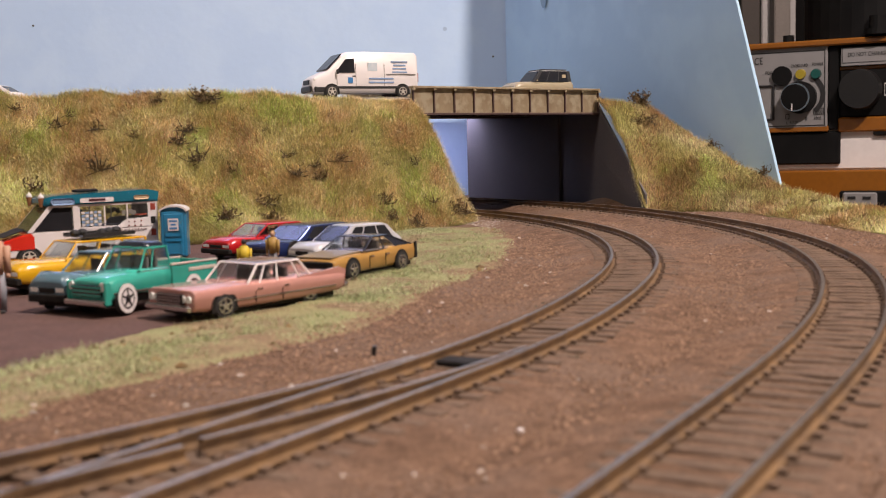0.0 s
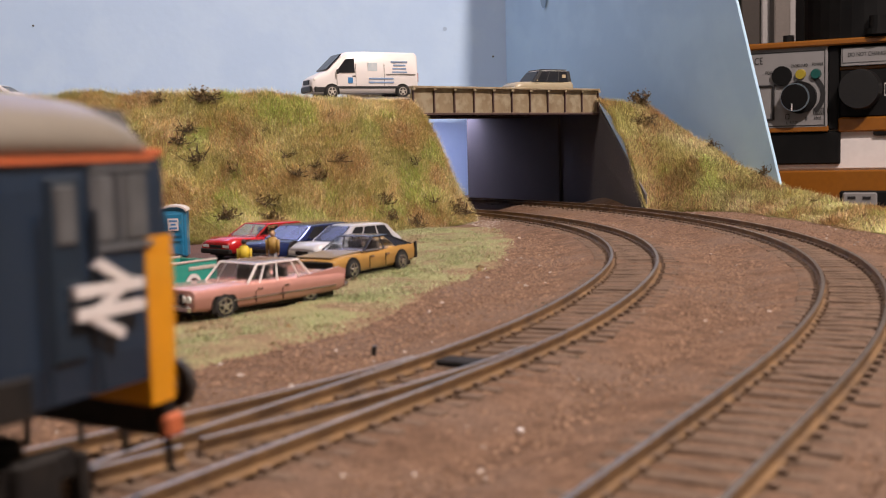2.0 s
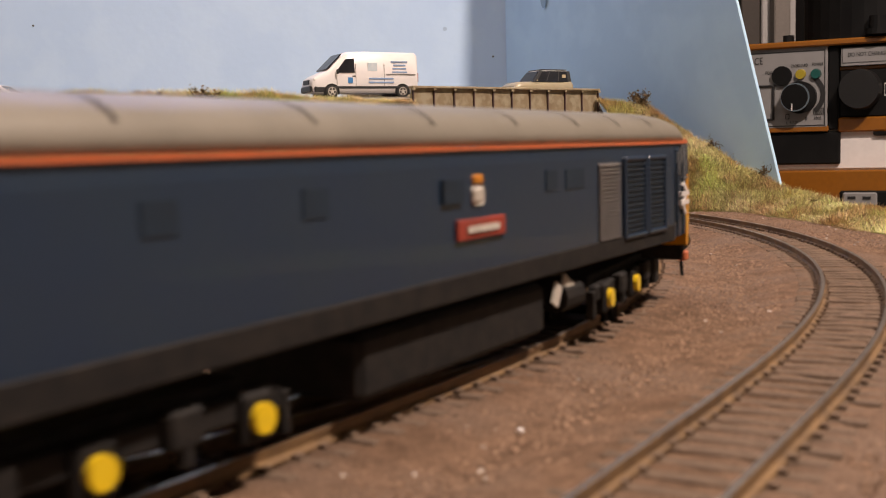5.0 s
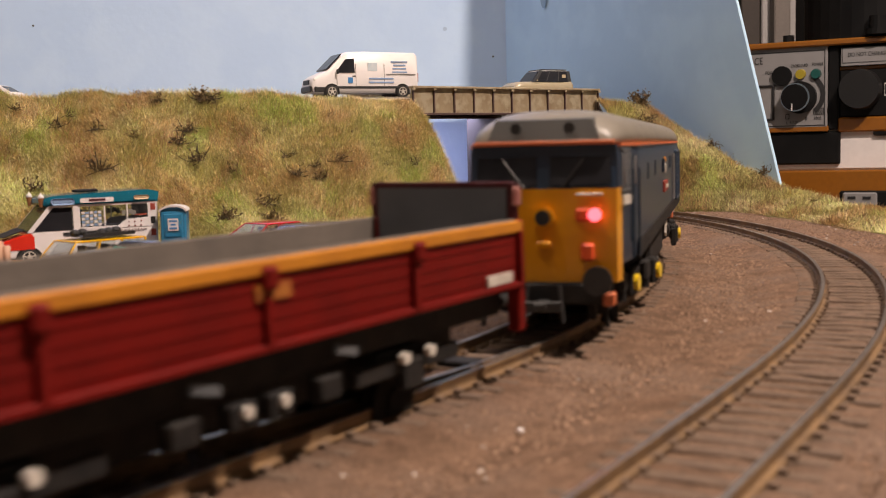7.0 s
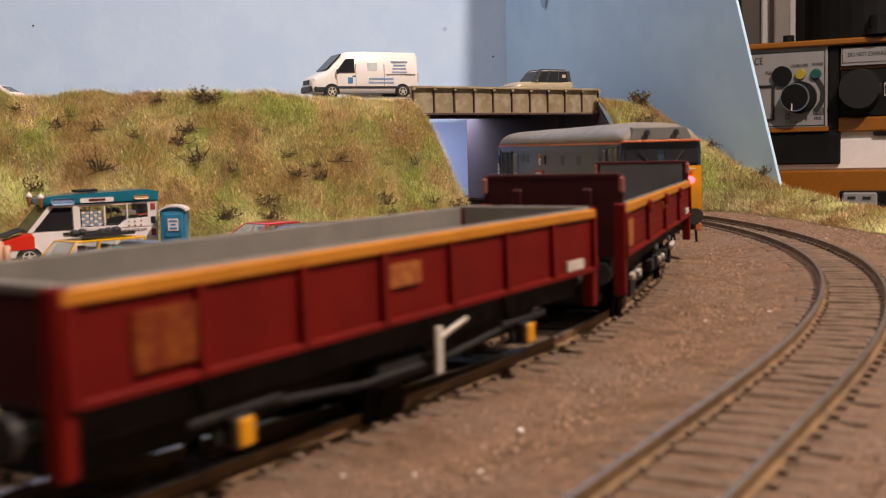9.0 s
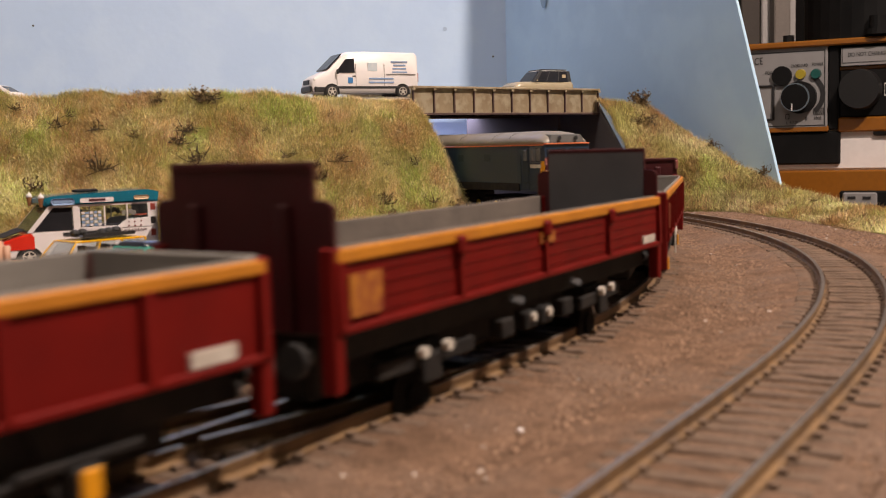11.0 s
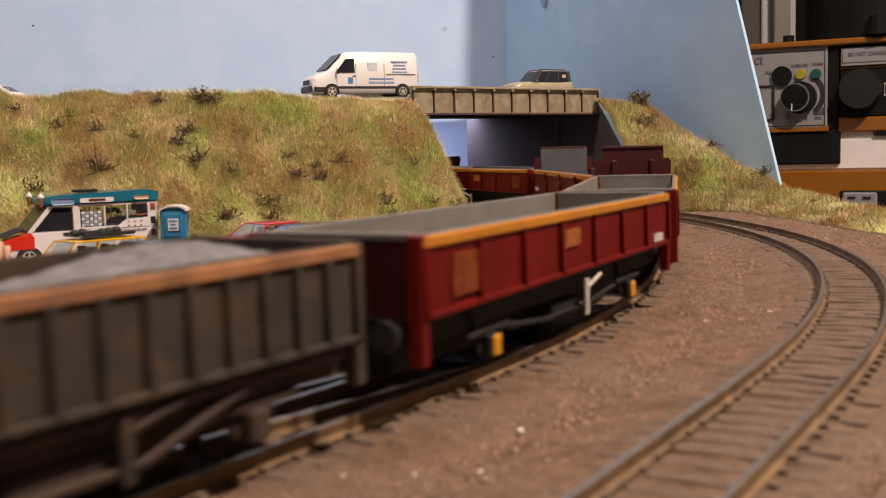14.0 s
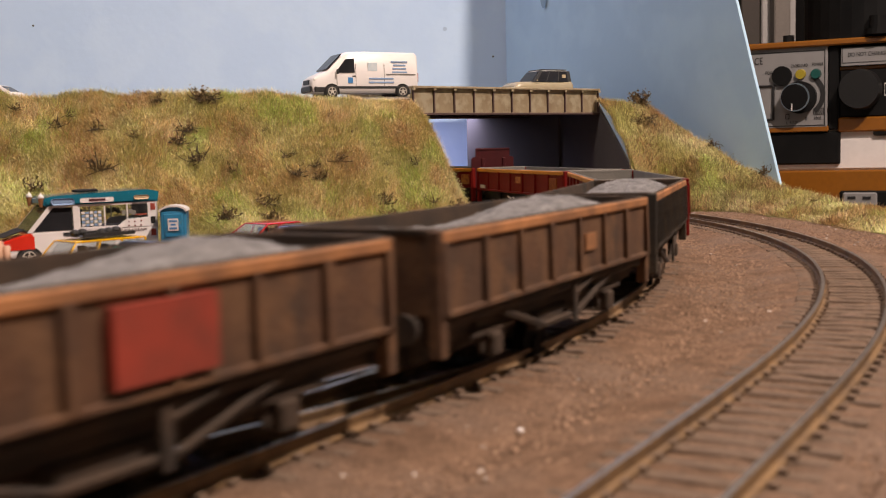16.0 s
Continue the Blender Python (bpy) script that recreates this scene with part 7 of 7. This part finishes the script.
def sow(fn, n, u0, u1, size, up, name, label, vpow=1.0, dry=0.0, mixed=("grass_straw", "grass_olive", "grass_green", "grass_straw", "grass_pale")):
    beds = {}
    for _ in range(n):
        u, v = random.uniform(u0, u1), random.random() ** vpow
        p = fn(u, v)
        sw = Vector((noise.noise(p * 30), noise.noise(p * 30 + Vector((9, 0, 0))), 0)) * 1.6
        lean = (up + sw + Vector((random.gauss(0, 0.85), random.gauss(0, 0.6), random.gauss(0, 0.55)))).normalized()
        k = tint_of(p, dry)
        if dry and k == "grass_straw":
            k = random.choice(("grass_brown", "grass_olive", "verge_straw"))
        if random.random() < 0.24:
            k = random.choice(mixed)
        beds.setdefault(k, []).append((p - lean * 0.0006, size * random.uniform(0.5, 1.4), lean))
    for k, spots in beds.items():
        blades(name, spots, M[k], label)


sow(bank_point, 210000, 0.36, 1.0, 0.0050, Vector((0, -0.55, 0.75)), "bank_grass", "long static grass on the embankment slope")
# single long bleached hairs standing out of the turf
HAIR = []
for _ in range(9000):
    q = bank_point(random.uniform(0.36, 1.0), random.random())
    HAIR.append((q, random.uniform(0.004, 0.0095), Vector((random.gauss(0, 0.7), random.gauss(-0.5, 0.4), random.gauss(0.5, 0.5))).normalized()))
blades("bank_grass", HAIR, M["grass_pale"], "long bleached grass stalks on the embankment", 0.00006)
sow(lambda u, v: bank_point(u, 0.95 + 0.05 * v), 9000, 0.36, 0.985, 0.0055, Vector((0, -0.1, 1.0)), "crest_grass", "fringe of grass along the embankment crest")
sow(right_bank_point, 76000, 0.0, 0.86, 0.0050, Vector((0, -0.4, 0.85)), "bank_grass", "long dry grass on the bank by the bridge", dry=0.22, mixed=("grass_olive", "grass_brown", "grass_green", "twig", "flock"))
sow(lambda u, v: right_bank_point(0.012 * u, v), 4200, 0, 1, 0.0042, Vector((-0.35, -0.45, 0.5)), "bank_grass", "dry grass along the abutment edge", dry=0.22)
# frayed end of the bank by the bridge opening
sow(lambda u, v: bank_point(0.985 + 0.015 * u, v), 5000, 0, 1, 0.0045, Vector((0.5, -0.3, 0.5)), "bank_grass", "grass at the end of the embankment")


def verge_point(u, v):
    y = 0.06 + (0.625 - 0.06) * u
    a = float(np.interp(y, VY, VX))
    b = float(np.interp(y, EY, EX))
    x = a - 0.004 + (b - a + 0.004) * v + 0.006 * noise.noise((y * 60, v * 3, 2.0))
    return Vector((x, y, 0.0004 + swell(x, y)))


def sow_verge(n):
    beds = {}
    for _ in range(n):
        u, v = random.random(), random.gauss(0.48, 0.26)
        if not 0.0 < v < 1.0:
            continue
        p = verge_point(u, v)
        if noise.noise(p * 34 + Vector((1, 4, 0))) + 0.4 * noise.noise(p * 110) < 0.10 - 0.45 * (0.5 - abs(v - 0.45)) + random.gauss(0, 0.20):
            continue
        lean = Vector((random.gauss(0, 0.7), random.gauss(0, 0.7), 0.7)).normalized()
        k = "grass_green_pale" if noise.noise(p * 30 + Vector((2, 2, 2))) > -0.28 else "verge_straw"
        if random.random() < 0.18:
            k = "verge_straw"
        beds.setdefault(k, []).append((p, random.uniform(0.0008, 0.0024), lean))
    for k, spots in beds.items():
        blades("verge_grass", spots, M[k], "short pale green grass between car park and track", 0.00007)


M["grass_green_pale"] = material("pale_green_grass", (0.43, 0.475, 0.255), 0.75, 0, (0.32, 0.37, 0.18), 40, 0.8, island=0.35, spec=0.3)
sow_verge(130000)


def grit(n, mat, name, label, spot, size):
    """Loose grains, each a small uneven tetra or wedge."""
    vs, fs = [], []
    for _ in range(n):
        x, y, z = spot()
        s = size * random.uniform(0.5, 1.35)
        i = len(vs)
        for a, b, c in ((1, 0, -0.3), (-0.5, 0.87, -0.3), (-0.5, -0.87, -0.3), (0.1, 0.1, 1.0), (-0.3, 0.3, 0.7)):
            vs.append((x + s * (a + random.uniform(-0.4, 0.4)), y + s * (b + random.uniform(-0.4, 0.4)), z + s * 0.5 * (c + random.uniform(-0.25, 0.25))))
        fs += [(i, i + 1, i + 3), (i + 1, i + 2, i + 4), (i + 2, i, i + 3), (i + 1, i + 4, i + 3), (i + 2, i + 3, i + 4), (i, i + 2, i + 1)]
    me = bpy.data.meshes.new(name)
    me.from_pydata(vs, [], fs)
    me.materials.append(mat)
    return tagged(new(name, me), label, "ballast", kind="stuff")


def bed_height(x, y):
    d = min(np.hypot(MAIN.rows[:, 1] - x, MAIN.rows[:, 2] - y).min(), np.hypot(OUTER.rows[:, 1] - x, OUTER.rows[:, 2] - y).min())
    return float(np.interp(d, [0, 0.0088, 0.0100, 0.0135, 0.0175, 0.026, 0.030], [0.0015, 0.0015, 0.0017, 0.0019, 0.0016, 0.0004, 0.0])) + 0.4 * swell(x, y)


def spread_spot():
    while True:
        y = 0.11 + 0.62 * random.random() ** 1.3
        x = random.uniform(-0.10, 0.21)
        if x > float(np.interp(y, EY, EX)) - 0.012 and x < 0.075 + y * 0.30:
            return x, y, bed_height(x, y)


grit(60000, M["grain"], "ballast_grit", "loose brown ballast grains over the ground", spread_spot, 0.00048)


def pale_spot():
    s = random.uniform(0.47, 0.64)
    o = random.choice((-1, 1)) * random.uniform(0.010, 0.030)
    p = MAIN.place(s, o)
    return p.x, p.y, bed_height(p.x, p.y)


grit(3600, M["pale_grain"], "pale_ballast", "scatter of pale ballast grains near the bridge", pale_spot, 0.0006)
grit(170, M["pale_grain"], "pale_ballast", "few pale stones on the ground", spread_spot, 0.0008)
grit(80, M["twig"], "dark_grit", "dark crumbs beside the rails", lambda: (lambda p: (p.x, p.y, bed_height(p.x, p.y)))(MAIN.place(random.uniform(-0.07, 0.5), random.choice((-1, 1)) * random.uniform(0.0115, 0.017))), 0.0009)
grit(90, M["flock"], "dark_grit", "dark crumbs in the verge", lambda: tuple(verge_point(random.random(), random.random())), 0.0016)
bm = bmesh.new()
ball(bm, (0.0117, 0.1738, 0.0009), 0.0006, 1, 1, 0.8, 10)
tagged(part("white_stone", bm, M["white"]), "single white pebble on the ballast", "pebble")
bm = bmesh.new()
rod(bm, (-0.0165, 0.2480, -0.001), (-0.0162, 0.2478, 0.0020), 0.0006, 8)
tagged(part("black_peg", bm, M["black"]), "small black peg beside the track", "peg")


def shrub(p, size, twigs, flock, label):
    t = thing("shrub", label, "shrub", Matrix.Translation(p), "dry shrubs on the banks")
    bm = bmesh.new()
    tips = []
    for _ in range(twigs):
        a = Vector((random.gauss(0, 0.25), random.gauss(0, 0.2), -0.1)) * size
        d = Vector((random.gauss(0, 1), random.gauss(0, 0.6), random.uniform(-0.1, 1.1))).normalized()
        for _k in range(3):
            b = a + d * size * random.uniform(0.25, 0.5)
            rod(bm, a, b, size * 0.034, 4, size * 0.022)
            tips.append(b.copy())
            if random.random() < 0.6:
                e = (d + Vector((random.gauss(0, 0.8), random.gauss(0, 0.5), random.gauss(0, 0.6)))).normalized()
                rod(bm, a, a + e * size * 0.3, size * 0.03, 4, size * 0.015)
            a, d = b, (d + Vector((random.gauss(0, 0.5), random.gauss(0, 0.4), random.gauss(0, 0.5)))).normalized()
    part("twig_crown", bm, M["twig"], t)
    if flock:
        vs, fs = [], []
        for _ in range(flock):
            c = random.choice(tips) * random.uniform(0.3, 1.0) + Vector((random.gauss(0, 0.09), random.gauss(0, 0.09), random.gauss(0, 0.14))) * size
            i = len(vs)
            s = size * 0.07
            vs += [c + Vector((random.gauss(0, s), random.gauss(0, s), random.gauss(0, s))) for _q in range(3)]
            fs.append((i, i + 1, i + 2))
        me = bpy.data.meshes.new("foliage")
        me.from_pydata(vs, [], fs)
        me.materials.append(M["flock"])
        o = new("foliage", me)
        o.parent = t


def bank_at(u, v):
    return bank_point(u, v) + Vector((0, -0.0015, 0.002))


# shrubs: along, up, size, twigs, foliage
for u, v, size, tw, fl in ((0.640, 0.87, 0.0088, 16, 520), (0.604, 0.58, 0.0072, 10, 160), (0.612, 0.65, 0.0068, 9, 200), (0.622, 0.48, 0.0070, 10, 140), (0.524, 0.44, 0.0082, 11, 160), (0.724, 0.36, 0.0066, 10, 120),
                           (0.752, 0.35, 0.0058, 8, 260), (0.718, 0.50, 0.0050, 7, 60), (0.776, 0.44, 0.0052, 6, 160), (0.852, 0.40, 0.0036, 4, 0), (0.916, 0.40, 0.0062, 6, 0), (0.688, 0.24, 0.0064, 8, 200),
                           (0.828, 0.20, 0.0070, 9, 240), (0.644, 0.13, 0.0070, 8, 320), (0.828, 0.08, 0.0072, 9, 300), (0.564, 0.99, 0.0042, 6, 0), (0.780, 0.78, 0.0032, 3, 0), (0.516, 0.68, 0.0060, 7, 80),
                           (0.584, 0.86, 0.0066, 4, 420), (0.700, 0.62, 0.0028, 3, 0), (0.690, 0.15, 0.0060, 6, 260), (0.428, 0.82, 0.0055, 6, 60), (0.476, 0.70, 0.0060, 7, 80), (0.464, 0.36, 0.0070, 8, 100),
                           (0.872, 0.04, 0.0066, 8, 260), (0.748, 0.42, 0.0050, 6, 180), (0.488, 0.76, 0.0045, 5, 40), (0.965, 0.10, 0.0072, 8, 240), (0.925, 0.17, 0.0060, 6, 180), (0.985, 0.06, 0.0055, 7, 160),
                           (0.660, 0.40, 0.0046, 4, 160), (0.800, 0.62, 0.0030, 3, 40), (0.560, 0.60, 0.0050, 5, 120), (0.680, 0.80, 0.0026, 3, 0), (0.875, 0.62, 0.0026, 3, 0)):
    shrub(bank_at(u, v), size * 1.1, tw + 2, fl, "dark twiggy dry shrub on the embankment")
for u, v, size, tw, fl in ((0.115, 0.97, 0.0100, 13, 520), (0.10, 0.62, 0.0080, 7, 260), (0.33, 0.92, 0.0070, 9, 120), (0.46, 0.95, 0.0075, 10, 160), (0.40, 0.90, 0.0040, 4, 0), (0.62, 0.5, 0.0040, 4, 30), (0.70, 0.4, 0.0040, 4, 30), (0.78, 0.5, 0.0035, 4, 20)):
    shrub(right_bank_point(u, v) + Vector((0, -0.001, 0.003)), size, tw, fl, "brown dry shrub on the bank beside the bridge")
# marks on the boards
for x, z, r, m in ((-0.382, 0.1704, 0.0009, "twig"), (0.052, 0.1308, 0.0009, "twig"), (0.007, 0.1578, 0.0020, "patch_pale")):
    bm = bmesh.new()
    cyl(bm, (x, 1.0578, z), r, 0.0006, "Y", 12)
    tagged(part("paint_blemish", bm, M[m]), "small blemish on the painted board", "blemish", kind="structure")
bm = bmesh.new()
ball(bm, (0, 0, 0), 0.005, 1, 0.06, 1.7, 14)
drip = tagged(part("paint_drip", bm, M["patch"]), "darker blue paint drip on the side board", "blemish", kind="structure")
drip.matrix_world = pose(0.0950, 0.9975, 0.176, 0, 0, -62)

motions()
